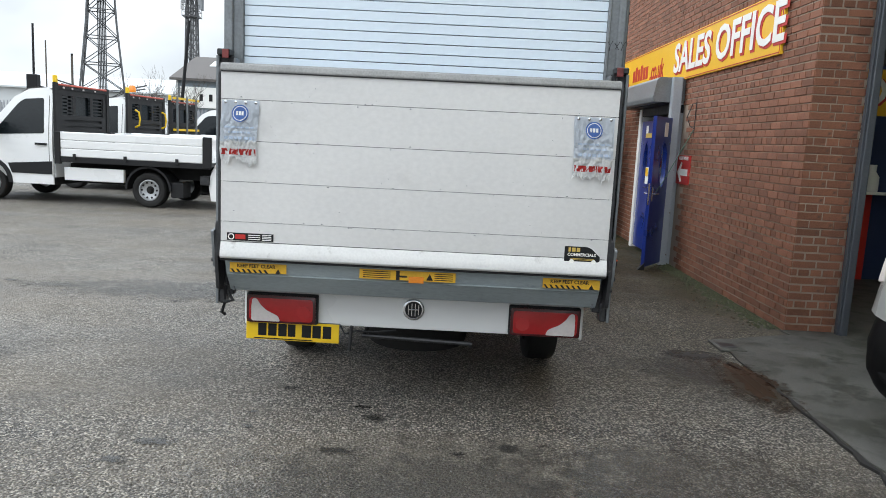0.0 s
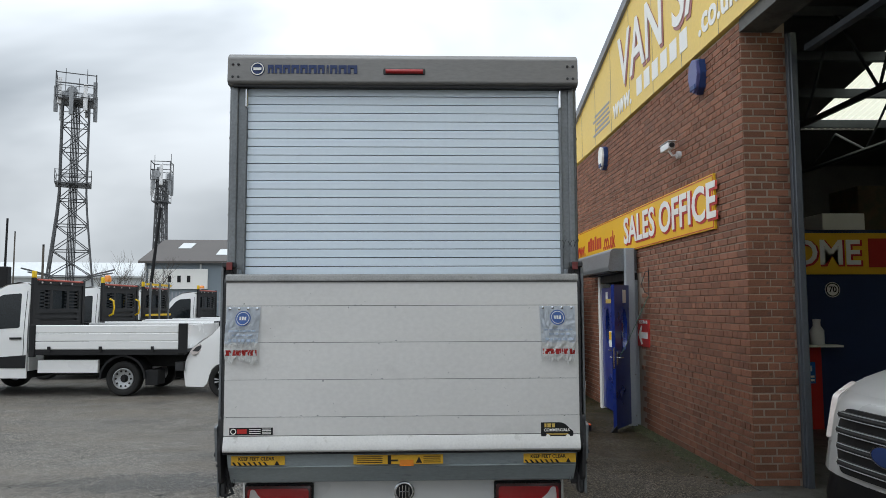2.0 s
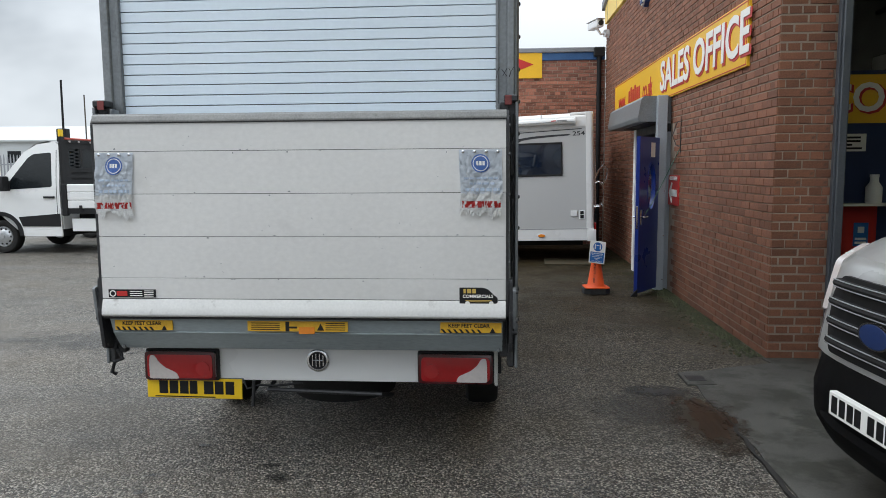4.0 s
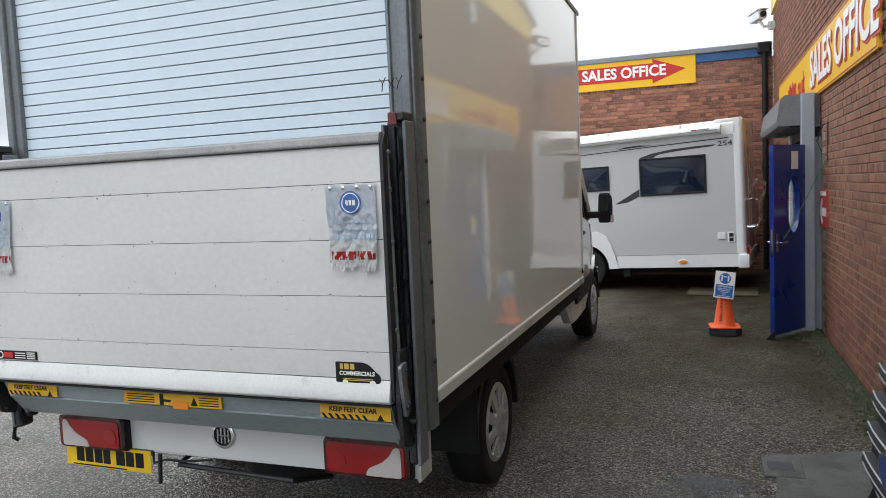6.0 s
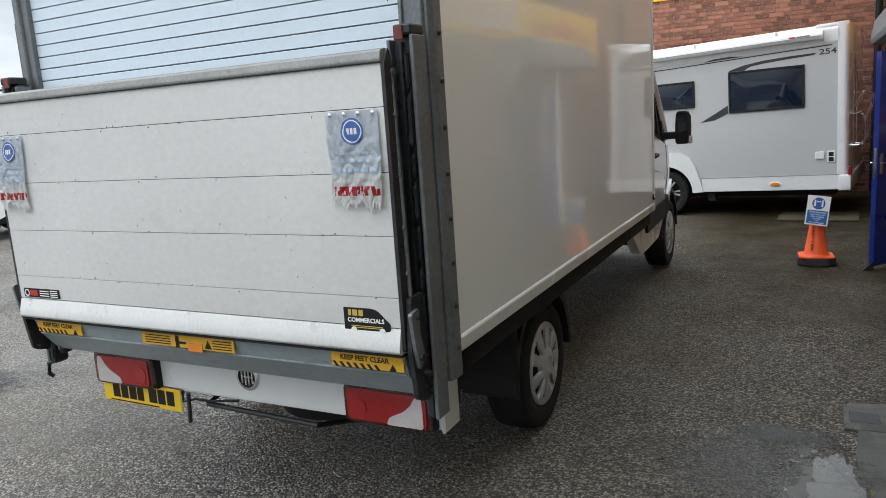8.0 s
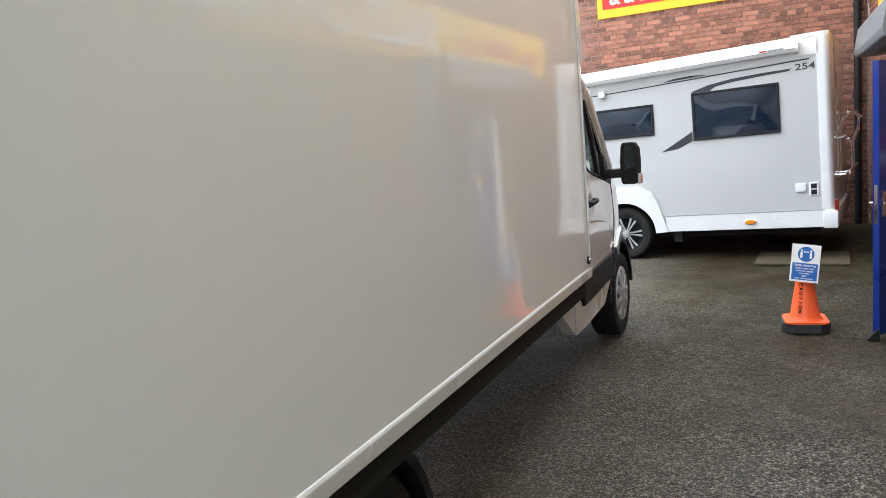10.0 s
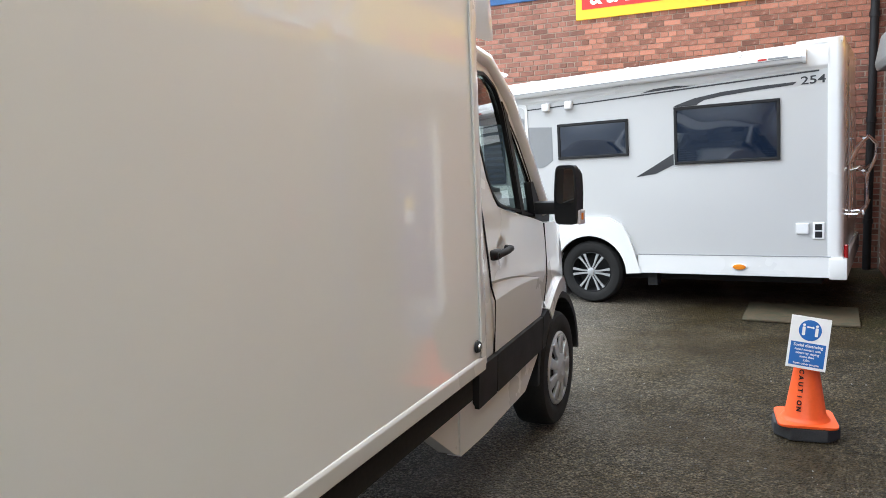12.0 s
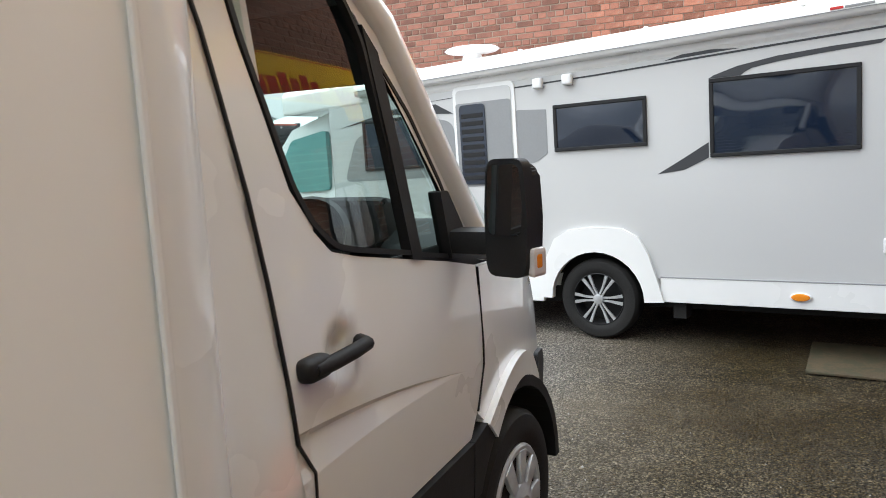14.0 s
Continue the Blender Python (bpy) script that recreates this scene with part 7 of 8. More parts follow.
    # small fittings
    for x in (-2.92, -2.65):
        part("awning_lamp", box(x - 0.045, x + 0.045, -0.06, 0.0, 2.225, 2.345, 0.025, 3), M_WHITE, t, "small white outside lamp", True)
    part("side_marker", lathe([(0.055, 0.0), (0.055, -0.008), (0.04, -0.014), (0.01, -0.015)], "y", 24), M_WHITE, t, m=Matrix.Translation((-0.91, -0.016, 0.5)) @ Matrix.Diagonal((1.35, 1, 0.62, 1)))
    part("marker_lens", lathe([(0.046, -0.012), (0.04, -0.02), (0.01, -0.022)], "y", 24), M_AMBER, t, m=Matrix.Translation((-0.91, -0.016, 0.5)) @ Matrix.Diagonal((1.35, 1, 0.62, 1)))
    part("socket_cover", box(-0.40, -0.285, -0.02, 0.001, 0.83, 0.935, 0.012, 2), M_WHITE, t, "white socket cover")
    part("vent_frame", box(-0.255, -0.155, -0.012, 0.001, 0.78, 0.94, 0.006), M_WHITE, t)
    for z in (0.795, 0.865):
        part("vent_slot", box(-0.235, -0.175, -0.0135, -0.011, z, z + 0.058, 0.002), M_BLACK, t)
    part("gas_flap", box(-3.06, -2.96, -0.012, 0.001, 1.1, 1.26, 0.006), M_WHITE, t)
    # satellite dome on the roof
    s = new("satellite_dish")
    s.parent = t
    s.matrix_basis = Matrix.Translation((-4.5, 1.55, 2.74)) @ Matrix.Diagonal((0.85, 0.85, 0.9, 1))
    part("dish_body", lathe([(0.1, 0.1), (0.34, 0.13), (0.37, 0.15), (0.33, 0.175), (0.02, 0.185)], "z", 32), M_WHITE, s, smooth=True)
    part("dish_foot", cyl((0, 0, -0.02), (0, 0, 0.1), 0.16, 0.12, 20), M_WHITE, s)
    # cycle rack on the rear
    r = new("cycle_rack")
    r.parent = t
    tagged(r, "folded silver cycle rack on the rear wall")
    for y in (0.35, 0.75):
        part("rack_hoop", tube([(0.0, y, 0.98), (0.1, y, 0.98), (0.17, y, 1.05), (0.17, y, 1.35), (0.10, y, 1.42), (0.03, y, 1.4)], 0.014, 8), M_CHROME, r)
        part("rack_hoop", tube([(0.02, y, 1.45), (0.09, y, 1.62), (0.18, y, 1.72), (0.25, y, 1.64), (0.23, y, 1.48), (0.17, y, 1.35)], 0.014, 8), M_CHROME, r)
        part("rack_upright", tube([(0.03, y, 0.95), (0.03, y, 2.0)], 0.012, 8), M_CHROME, r)
    for z in (1.0, 1.4, 1.7):
        part("rack_crossbar", tube([(0.15, 0.2, z), (0.15, 1.9, z)], 0.012, 8), M_CHROME, r)
    # the cab at its front
    c = new("cab")
    c.parent = t
    tagged(c, "white motorhome cab with swept headlamps")
    b = bmesh.new()
    prof = [(-5.33, 0.42), (-6.05, 0.42)] + [(-6.45 + 0.42 * math.cos(radians(a)), 0.43 + 0.42 * math.sin(radians(a))) for a in range(0, 181, 20)] + [(-6.95, 0.36), (-7.38, 0.36), (-7.43, 0.62), (-7.38, 0.86), (-7.2, 1.12), (-6.75, 1.38), (-6.1, 2.1), (-5.33, 2.3)]
    def nose(y, z):
        k = max(0.0, (-6.5 - y) / 0.95)
        return 0.0 - 0.24 * k * k - (0.12 * max(0, z - 1.3))
    w1 = skin(prof, lambda y, z: nose(y, z), 0.05, 0.12, 1)
    bmesh.ops.transform(w1, matrix=Matrix(((0, 1, 0, 0), (-1, 0, 0, 0.1), (0, 0, 1, 0), (0, 0, 0, 1))), verts=w1.verts)
    part("wing", w1, M_BODY, c, smooth=True)
    rows = []
    for x, z in ((-6.75, 1.38), (-7.0, 1.27), (-7.22, 1.12), (-7.36, 0.95), (-7.42, 0.75), (-7.42, 0.5), (-7.36, 0.36)):
        k = max(0.0, (-6.5 - x) / 0.95)
        off = 0.13 + 0.24 * k * k
        rows.append([b.verts.new((x - 0.08 * (1 - (2 * i / 10 - 1) ** 2), off + (2.1 - 2 * off + 0.1) * i / 10, z)) for i in range(11)])
    for r0, r1 in zip(rows, rows[1:]):
        for i in range(10):
            b.faces.new((r0[i], r0[i + 1], r1[i + 1], r1[i]))
    part("nose", b, M_BODY, c, smooth=True)
    part("headlamp", prism(rounded([(-6.87, 1.25), (-7.1, 1.17), (-7.24, 1.06), (-7.2, 0.98), (-7.08, 1.0), (-6.98, 1.1)], 0.03, 3), "y", 0.17, 0.3, bevel=0.01), M_CLEAR, c)
    part("headlamp_inner", prism([(-6.93, 1.2), (-7.1, 1.14), (-7.18, 1.06), (-7.06, 1.05)], "y", 0.166, 0.18), M_DGREY, c)
    # near-black half-disc fills the front wheel arch
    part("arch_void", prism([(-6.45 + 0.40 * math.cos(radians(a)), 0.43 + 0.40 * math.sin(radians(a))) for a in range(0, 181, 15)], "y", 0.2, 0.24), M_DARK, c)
    part("cab_window", prism(rounded([(-5.5, 1.42), (-6.42, 1.4), (-6.02, 1.98), (-5.5, 2.06)], 0.05, 4), "y", 0.085, 0.15), M_TEAL, c, "green-tinted cab door window, sky reflection in its colour")
    part("cab_door_gap", prism([(-5.44, 0.6), (-5.43, 0.6), (-5.43, 2.12), (-5.44, 2.12)], "y", 0.094, 0.12), M_DARK, c)
    # the roof line falls slightly towards the cab
    for o in t.children_recursive:
        if o.type == "MESH" and o.parent.name.split(".")[0] in ("motorhome", "awning"):
            dx = o.matrix_basis.translation.x
            for v in o.data.vertices:
                k = max(0.0, min(1.0, (v.co.z + o.matrix_basis.translation.z - 2.15) / 0.25))
                v.co.z += 0.022 * (v.co.x + dx) * k
                if v.co.z > 2.36:
                    v.co.z = 2.36 + 0.86 * (v.co.z - 2.36)
    return t
motorhome()

# ---- cone with a notice ----
def traffic_cone():
    t = thing("traffic_cone", "orange traffic cone on a black base with a notice", "traffic cone", pose(2.375, 6.14, 0, 0, 0, 6))
    octa = [(0.175 * c, 0.16 * s) for c, s in ((1, 0.45), (0.55, 1), (-0.55, 1), (-1, 0.45), (-1, -0.45), (-0.55, -1), (0.55, -1), (1, -0.45))]
    part("rubber_base", prism(octa, "z", 0, 0.075, bevel=0.008), M_BASER, t, "black recycled rubber base")
    fl = prism(rounded([(-0.16, -0.16), (0.16, -0.16), (0.16, 0.16), (-0.16, 0.16)], 0.05, 4), "z", 0.078, 0.092, bevel=0.004)
    part("flange", fl, M_ORANGE, t)
    part("cone_shell", lathe([(0.135, 0.09), (0.122, 0.105), (0.112, 0.115), (0.056, 0.46), (0.042, 0.53), (0.02, 0.53)], "z", 36), M_ORANGE, t, smooth=True)
    # writing down the cone, letter by letter
    q = bmesh.new()
    for k, ch in enumerate("CAUTION"):
        z = 0.385 - k * 0.036
        r = 0.112 - (z - 0.115) * (0.056 / 0.345) + 0.002
        a = radians(-118)
        w = text_bm(ch, 0.036, 0.0015, None, "CENTER", 0.0012)
        merge(q, w, Matrix.Translation((r * math.cos(a), r * math.sin(a), z)) @ Matrix.Rotation(a + math.pi / 2, 4, "Z") @ Matrix.Rotation(radians(80), 4, "X") @ Matrix.Rotation(radians(-90), 4, "Z"))
    part("lettering", q, M_INK, t)
    n = new("notice")
    n.parent = t
    tagged(n, "blue and white distancing notice on a card")
    n.matrix_basis = Matrix.Translation((0.0, -0.06, 0.555)) @ Matrix.Rotation(radians(8), 4, "Y") @ Matrix.Rotation(radians(-14), 4, "X")
    part("card", box(-0.105, 0.105, 0, 0.004, -0.15, 0.15, 0.001), M_SIGNWHITE, n)
    part("blue_field", box(-0.092, 0.092, -0.0015, 0.001, -0.135, 0.0), M_SIGNBLUE, n)
    part("blue_disc", cyl((0, -0.0015, 0.072), (0, 0.001, 0.072), 0.06, seg=32), M_SIGNBLUE, n)
    for s in (-1, 1):
        q = bmesh.new()
        box(s * 0.034 - 0.008, s * 0.034 + 0.008, -0.003, -0.0014, 0.04, 0.09, 0.003, bm=q)
        cyl((s * 0.034, -0.003, 0.1), (s * 0.034, -0.0014, 0.1), 0.008, seg=12, bm=q)
        part("pictogram", q, M_SIGNWHITE, n)
    q = bmesh.new()
    prism([(-0.022, 0.09), (-0.012, 0.098), (-0.012, 0.094), (0.012, 0.094), (0.012, 0.098), (0.022, 0.09), (0.012, 0.082), (0.012, 0.086), (-0.012, 0.086), (-0.012, 0.082)], "y", -0.003, -0.0014, bm=q)
    part("double_arrow", q, M_SIGNWHITE, n)
    q = text_bm("Social distancing", 0.0235, 0.001, Matrix.Translation((0, -0.002, -0.018)) @ REAR, "CENTER", 0.0004)
    for k, line in enumerate(("Avoid contact with", "others by staying", "more than", "2.0m", "from other people")):
        merge(q, text_bm(line, 0.018, 0.001, Matrix.Translation((0, -0.002, -0.042 - k * 0.02)) @ REAR, "CENTER", 0.0003))
    part("lettering", q, M_SIGNWHITE, n)
traffic_cone()

t = thing("plywood_sheet", "weathered mossy plywood sheet lying on the tarmac", "board", pose(2.45, 9.05, 0.003, 0, 0, -3))
part("sheet", box(-0.55, 0.45, -0.12, 0.7, 0, 0.018, 0.002), M_WOOD, t)
# ---- white panel van in the workshop mouth; it also stands further off in the yard ----
def panel_van(m):
    t = thing("panel_van", "white panel van with black grille and bumper", "van", m, "parked vans")
    HWV = 0.99
    def lay(name, prof, mat, half=HWV, curve=0.3, power=3.0, n=14, label="", x0=-1.0, x1=1.0):
        b = bmesh.new()
        rows = []
        for y, z in prof:
            rows.append([b.verts.new((half * (x0 + (x1 - x0) * i / n), y + curve * abs(x0 + (x1 - x0) * i / n) ** power, z)) for i in range(n + 1)])
        for r0, r1 in zip(rows, rows[1:]):
            for i in range(n):
                b.faces.new((r0[i], r0[i + 1], r1[i + 1], r1[i]))
        bmesh.ops.solidify(b, geom=b.faces[:], thickness=0.02)
        return part(name, b, mat, t, label, True)
    lay("bumper", [(0.22, 0.24), (0.06, 0.27), (0.0, 0.36), (-0.01, 0.5), (0.02, 0.6), (0.05, 0.66)], M_BLACK, 1.0, 0.34, 3.0, label="black plastic front bumper")
    lay("bumper_lip", [(-0.02, 0.37), (-0.035, 0.40), (-0.02, 0.43)], M_BLACK, 0.8, 0.3)
    lay("front_panel", [(0.06, 0.66), (0.09, 0.8), (0.13, 0.95), (0.17, 1.06), (0.24, 1.11)], M_BODY, 0.985, 0.25, 4.0)
    g = new("grille")
    g.parent = t
    tagged(g, "black grille with three wide grey bars")
    def front(x, z):
        return 0.012 + 0.25 * abs(x / 0.985) ** 4 + 0.06 + (z - 0.66) * 0.2
    b = skin(rounded([(-0.5, 0.69), (0.5, 0.69), (0.57, 0.8), (0.6, 0.95), (0.52, 1.04), (-0.52, 1.04), (-0.6, 0.95), (-0.57, 0.8)], 0.04, 4), lambda x, z: -front(x, z) + 0.03, 0.02, 0.1)
    turn = Matrix(((0, 1, 0, 0), (-1, 0, 0, 0), (0, 0, 1, 0), (0, 0, 0, 1)))
    bmesh.ops.transform(b, matrix=turn, verts=b.verts)
    part("grille_field", b, M_INK, g)
    for k in range(4):
        z = 0.745 + k * 0.085
        w = 0.5 + 0.06 * min(1.0, k / 2)
        pts = [(w * u, front(w * u, z) - 0.05, z) for u in [-1 + i / 6 for i in range(13)]]
        b = bmesh.new()
        rows = [[b.verts.new((p[0], p[1] + dy, p[2] + dz)) for p in pts] for dy, dz in ((0.03, 0.02), (-0.004, 0.017), (-0.012, 0.002), (-0.004, -0.014), (0.03, -0.018))]
        for r0, r1 in zip(rows, rows[1:]):
            for i in range(12):
                b.faces.new((r0[i], r0[i + 1], r1[i + 1], r1[i]))
        part("grille_bar", b, M_BLACK, g, smooth=True)
        part("grille_bar_edge", tube([(p[0], p[1] - 0.006, p[2] + 0.018) for p in pts], 0.003, 6), M_GREYP, g, smooth=True)
        part("grille_bar_edge", tube([(p[0], p[1] - 0.006, p[2] - 0.014) for p in pts], 0.003, 6), M_GREYP, g, smooth=True)
    part("oval_badge", lathe([(0.075, 0.0), (0.07, -0.012), (0.02, -0.016)], "y", 28), M_NAVYINK, t, "plain blue oval badge", True, Matrix.Translation((0, 0.0, 0.86)) @ Matrix.Diagonal((1.5, 1, 0.75, 1)))
    part("badge_rim", lathe([(0.08, 0.002), (0.08, -0.01), (0.072, -0.01), (0.072, 0.002)], "y", 28, hoop=True), M_CHROME, t, "", True, Matrix.Translation((0, 0.0, 0.86)) @ Matrix.Diagonal((1.5, 1, 0.75, 1)))
    p = new("number_plate")
    p.parent = t
    tagged(p, "white front number plate with black bars")
    p.matrix_basis = Matrix.Translation((0, -0.04, 0.52))
    part("plate_field", box(-0.26, 0.26, -0.006, 0.03, -0.056, 0.056, 0.003), M_SIGNWHITE, p)
    for u in (-0.235, -0.17, -0.105, -0.045, 0.055, 0.12, 0.18):
        part("plate_bar", box(u, u + 0.048, -0.0075, -0.005, -0.04, 0.04), M_INK, p)
    lay("bonnet", [(0.2, 1.07), (0.24, 1.11), (0.38, 1.17), (0.62, 1.24), (0.9, 1.30), (1.05, 1.33)], M_BODY, 0.95, 0.2, 3.0, label="white bonnet")
    lay("windscreen", [(1.0, 1.34), (1.3, 1.66), (1.62, 1.98), (1.72, 2.06)], M_SMOKE, 0.86, 0.16, 2.5)
    lay("roof", [(1.66, 2.08), (1.95, 2.2), (2.4, 2.25), (5.6, 2.27)], M_BODY, 0.9, 0.0, 2.0)
    for s in (-1, 1):
        h = new("headlamp")
        h.parent = t
        tagged(h, "swept-back clear headlamp")
        b = skin(rounded([(0.2, 0.82), (0.4, 0.84), (0.62, 1.1), (0.5, 1.15), (0.3, 1.07)], 0.03, 3), lambda y, z: 0.985 - 0.75 * max(0, 0.65 - y) ** 2, 0.06, 0.1, s)
        part("lens", b, M_CLEAR, h, smooth=True)
        part("lamp_core", box(min(s * 0.78, s * 0.9), max(s * 0.78, s * 0.9), 0.3, 0.37, 0.88, 1.0, 0.02), M_INK, h)
        def sx(y, z):
            return 0.99 - 0.5 * max(0, 0.75 - y) ** 2 - 0.1 * max(0, z - 1.25) ** 1.5
        arch = [(1.0 + 0.42 * math.cos(radians(a)), 0.36 + 0.42 * math.sin(radians(a))) for a in range(180, -1, -15)]
        arch2 = [(4.3 + 0.42 * math.cos(radians(a)), 0.36 + 0.42 * math.sin(radians(a))) for a in range(180, -1, -15)]
        part("side_body", skin([(0.3, 0.62), (0.5, 0.4)] + arch + arch2 + [(5.55, 0.4), (5.6, 2.2), (2.0, 2.18), (1.72, 2.05), (1.1, 1.34), (0.75, 1.2), (0.36, 1.1)], sx, 0.03, 0.25, s), M_BODY, t, smooth=True)
        part("side_window", skin(rounded([(1.32, 1.38), (2.1, 1.38), (2.1, 2.0), (1.85, 1.98)], 0.05, 3), lambda y, z: sx(y, z) + 0.004, 0.02, 0.3, s), M_SMOKE, t)
        part("rub_strip", skin([(1.45, 0.5), (3.85, 0.5), (3.85, 0.66), (1.45, 0.66)], lambda y, z: sx(y, z) + 0.01, 0.03, 0.5, s), M_BLACK, t)
        mi = new("door_mirror")
        mi.parent = t
        part("mirror_shell", box(min(s * 1.0, s * 1.2), max(s * 1.0, s * 1.2), 1.15, 1.3, 1.35, 1.66, 0.05, 3), M_BLACK, mi, smooth=True)
        part("indicator", box(min(s * 1.1, s * 1.205), max(s * 1.1, s * 1.205), 1.14, 1.17, 1.38, 1.45, 0.01), M_CLEAR, mi)
        for y in (1.0, 4.3):
            wheel(t, s * 0.97, y, 0.35, s, "cover")
    part("floor_pan", box(-0.9, 0.9, 0.3, 5.5, 0.28, 0.5), M_DARK, t)
    part("rear_doors", box(-0.95, 0.95, 5.52, 5.58, 0.4, 2.2), M_BODY, t)
    # a tall body on its wheels
    for o in t.children_recursive:
        if o.name.split(".")[0] == "number_plate":
            o.matrix_basis.translation.z *= 1.08
        elif o.type == "MESH" and o.parent.name.split(".")[0] not in ("wheel", "number_plate"):
            if o.matrix_basis.translation.z:
                o.matrix_basis.translation.z *= 1.085
            else:
                for v in o.data.vertices:
                    v.co.z *= 1.085
    return t
pv = panel_van(pose(2.66, -0.38, 0, 0, 0, -86))
tagged(pv, "white panel van half out of the workshop, black grille")
v2 = copy_thing(pv, pose(-11.35, 7.3, 0, 0, 0, 128))
tagged(v2, "white panel van with a black bumper on the tarmac")
for x, y, r in ((-43.0, 27.0, 35), (-40.6, 28.2, 32), (-46, 25.5, 30)):
    tagged(copy_thing(pv, pose(x, y, 0, 0, 0, r)), "white panel van parked in a far row")

# ---- dropside tippers in a row ----
def tipper(m):
    t = thing("tipper_truck", "white dropside tipper truck with a black window guard", "truck", m, "dropside tippers")
    for s in (-1, 1):
        y = 0 if s < 0 else 2.0
        fw, rw = (-3.27, 0.345), (0.0, 0.345)
        arch = [(fw[0] + 0.43 * math.cos(radians(a)), 0.36 + 0.43 * math.sin(radians(a))) for a in range(0, 181, 15)]
        prof = [(-1.93, 0.36), (-2.75, 0.36)] + arch + [(-3.85, 0.34), (-4.12, 0.4), (-4.16, 0.66), (-4.08, 0.96), (-3.88, 1.12), (-3.35, 1.33), (-2.72, 2.06), (-2.42, 2.22), (-2.05, 2.26), (-1.95, 2.2)]
        def side(a, z):
            return 0.0 - 0.16 * max(0, (-3.3 - a)) ** 1.7 - 0.1 * max(0, z - 1.25) ** 1.3
        def put(name, poly, mat, off=0.0, thick=0.03, label="", smooth=True, step=0.18):
            b = skin(poly, lambda a, z: side(a, z) + off, thick, step, 1)
            # (x out, y along, z) -> along x, out towards -y or +y
            for v in b.verts:
                o, a = v.co.x, v.co.y
                v.co.x, v.co.y = a, (-o if s < 0 else 2.0 + o)
            return part(name, b, mat, t, label, smooth)
        put("cab_side", prof, M_BODY)
        put("side_window", rounded([(-2.1, 1.36), (-3.18, 1.3), (-2.62, 1.95), (-2.5, 2.02), (-2.12, 2.05)], 0.04, 3), M_SMOKE, 0.004, 0.02)
        put("window_trim", [(-3.22, 1.36), (-3.32, 1.28), (-3.02, 1.28), (-3.0, 1.5)], M_BLACK, 0.008, 0.02)
        put("lower_trim", [(-1.95, 0.56), (-2.78, 0.56), (-2.86, 0.75), (-1.95, 0.82)], M_BLACK, 0.012, 0.03)
        put("arch_trim", [(fw[0] + 0.5 * math.cos(radians(a)), 0.36 + 0.5 * math.sin(radians(a))) for a in range(0, 181, 15)] + [(fw[0] + 0.42 * math.cos(radians(a)), 0.36 + 0.42 * math.sin(radians(a))) for a in range(180, -1, -15)], M_BLACK, 0.016, 0.05)
        put("bumper_side", [(-3.72, 0.3), (-4.14, 0.34), (-4.2, 0.66), (-3.8, 0.66)], M_BLACK, 0.02, 0.05)
        put("headlamp", rounded([(-3.84, 0.92), (-4.1, 0.86), (-4.06, 0.98), (-3.86, 1.12)], 0.02, 2), M_CLEAR, 0.006, 0.04)
        put("door_handle", [(-2.05, 1.13), (-2.28, 1.13), (-2.28, 1.17), (-2.05, 1.17)], M_BLACK, 0.03, 0.03, "", False)
        put("door_gap", [(-2.0, 0.56), (-2.012, 0.56), (-2.012, 2.1), (-2.0, 2.1)], M_DARK, 0.002, 0.01, "", False)
        mi = new("door_mirror")
        mi.parent = t
        yy = -0.25 if s < 0 else 2.05
        part("mirror_shell", box(-3.12, -2.98, yy, yy + 0.2, 1.28, 1.58, 0.04, 2), M_BLACK, mi, smooth=True)
        part("mirror_indicator", box(-3.13, -3.1, yy + 0.02, yy + 0.1, 1.3, 1.38, 0.01), M_WHITE, mi)
        # wheels facing the yard
        for (a, r), kind in ((fw, "front"), (rw, "rear")):
            wheel(t, 0.0, 0, r, 1, kind, rim_r=0.6, base=Matrix.Translation((a, 0.03 if s < 0 else 1.97, 0)) @ Matrix.Rotation(radians(-90 if s < 0 else 90), 4, "Z"))
        # dropside: three pressed planks, posts and catches
        for k in range(3):
            part("dropside_plank", box(-1.74, 1.13, (-0.06 if s < 0 else 2.02), (-0.02 if s < 0 else 2.06), 0.93 + k * 0.163, 1.087 + k * 0.163, 0.012), M_BODY, t)
        part("corner_post", box(1.13, 1.3, (-0.075 if s < 0 else 2.0), (0.0 if s < 0 else 2.075), 0.84, 1.44, 0.01), M_BLACK, t)
        part("front_post", box(-1.86, -1.74, (-0.075 if s < 0 else 2.0), (0.0 if s < 0 else 2.075), 0.78, 1.42, 0.01), M_BLACK, t)
        for x in (-1.45, -0.42, 0.62):
            part("catch", box(x - 0.03, x + 0.03, (-0.085 if s < 0 else 2.06), (-0.06 if s < 0 else 2.085), 0.88, 0.99, 0.006), M_BLACK, t)
        part("bed_rail", box(-1.8, 1.25, (-0.05 if s < 0 else 1.95), (0.05 if s < 0 else 2.05), 0.82, 0.922), M_BLACK, t)
        mud = [(0.47 * math.cos(radians(a)), 0.35 + 0.47 * math.sin(radians(a))) for a in range(0, 181, 15)] + [(0.43 * math.cos(radians(a)), 0.35 + 0.43 * math.sin(radians(a))) for a in range(180, -1, -15)]
        part("mudguard", prism(mud, "y", 0.0 if s < 0 else 1.6, 0.4 if s < 0 else 2.0), M_BLACK, t)
        part("mud_flap", box(0.44, 0.7, 0.05 if s < 0 else 1.6, 0.4 if s < 0 else 1.95, 0.22, 0.52, 0.01), M_BLACK, t)
        part("side_locker", box(-1.72, -0.5, (0.02 if s < 0 else 1.9), (0.1 if s < 0 else 1.98), 0.46, 0.72, 0.01), M_BODY, t)
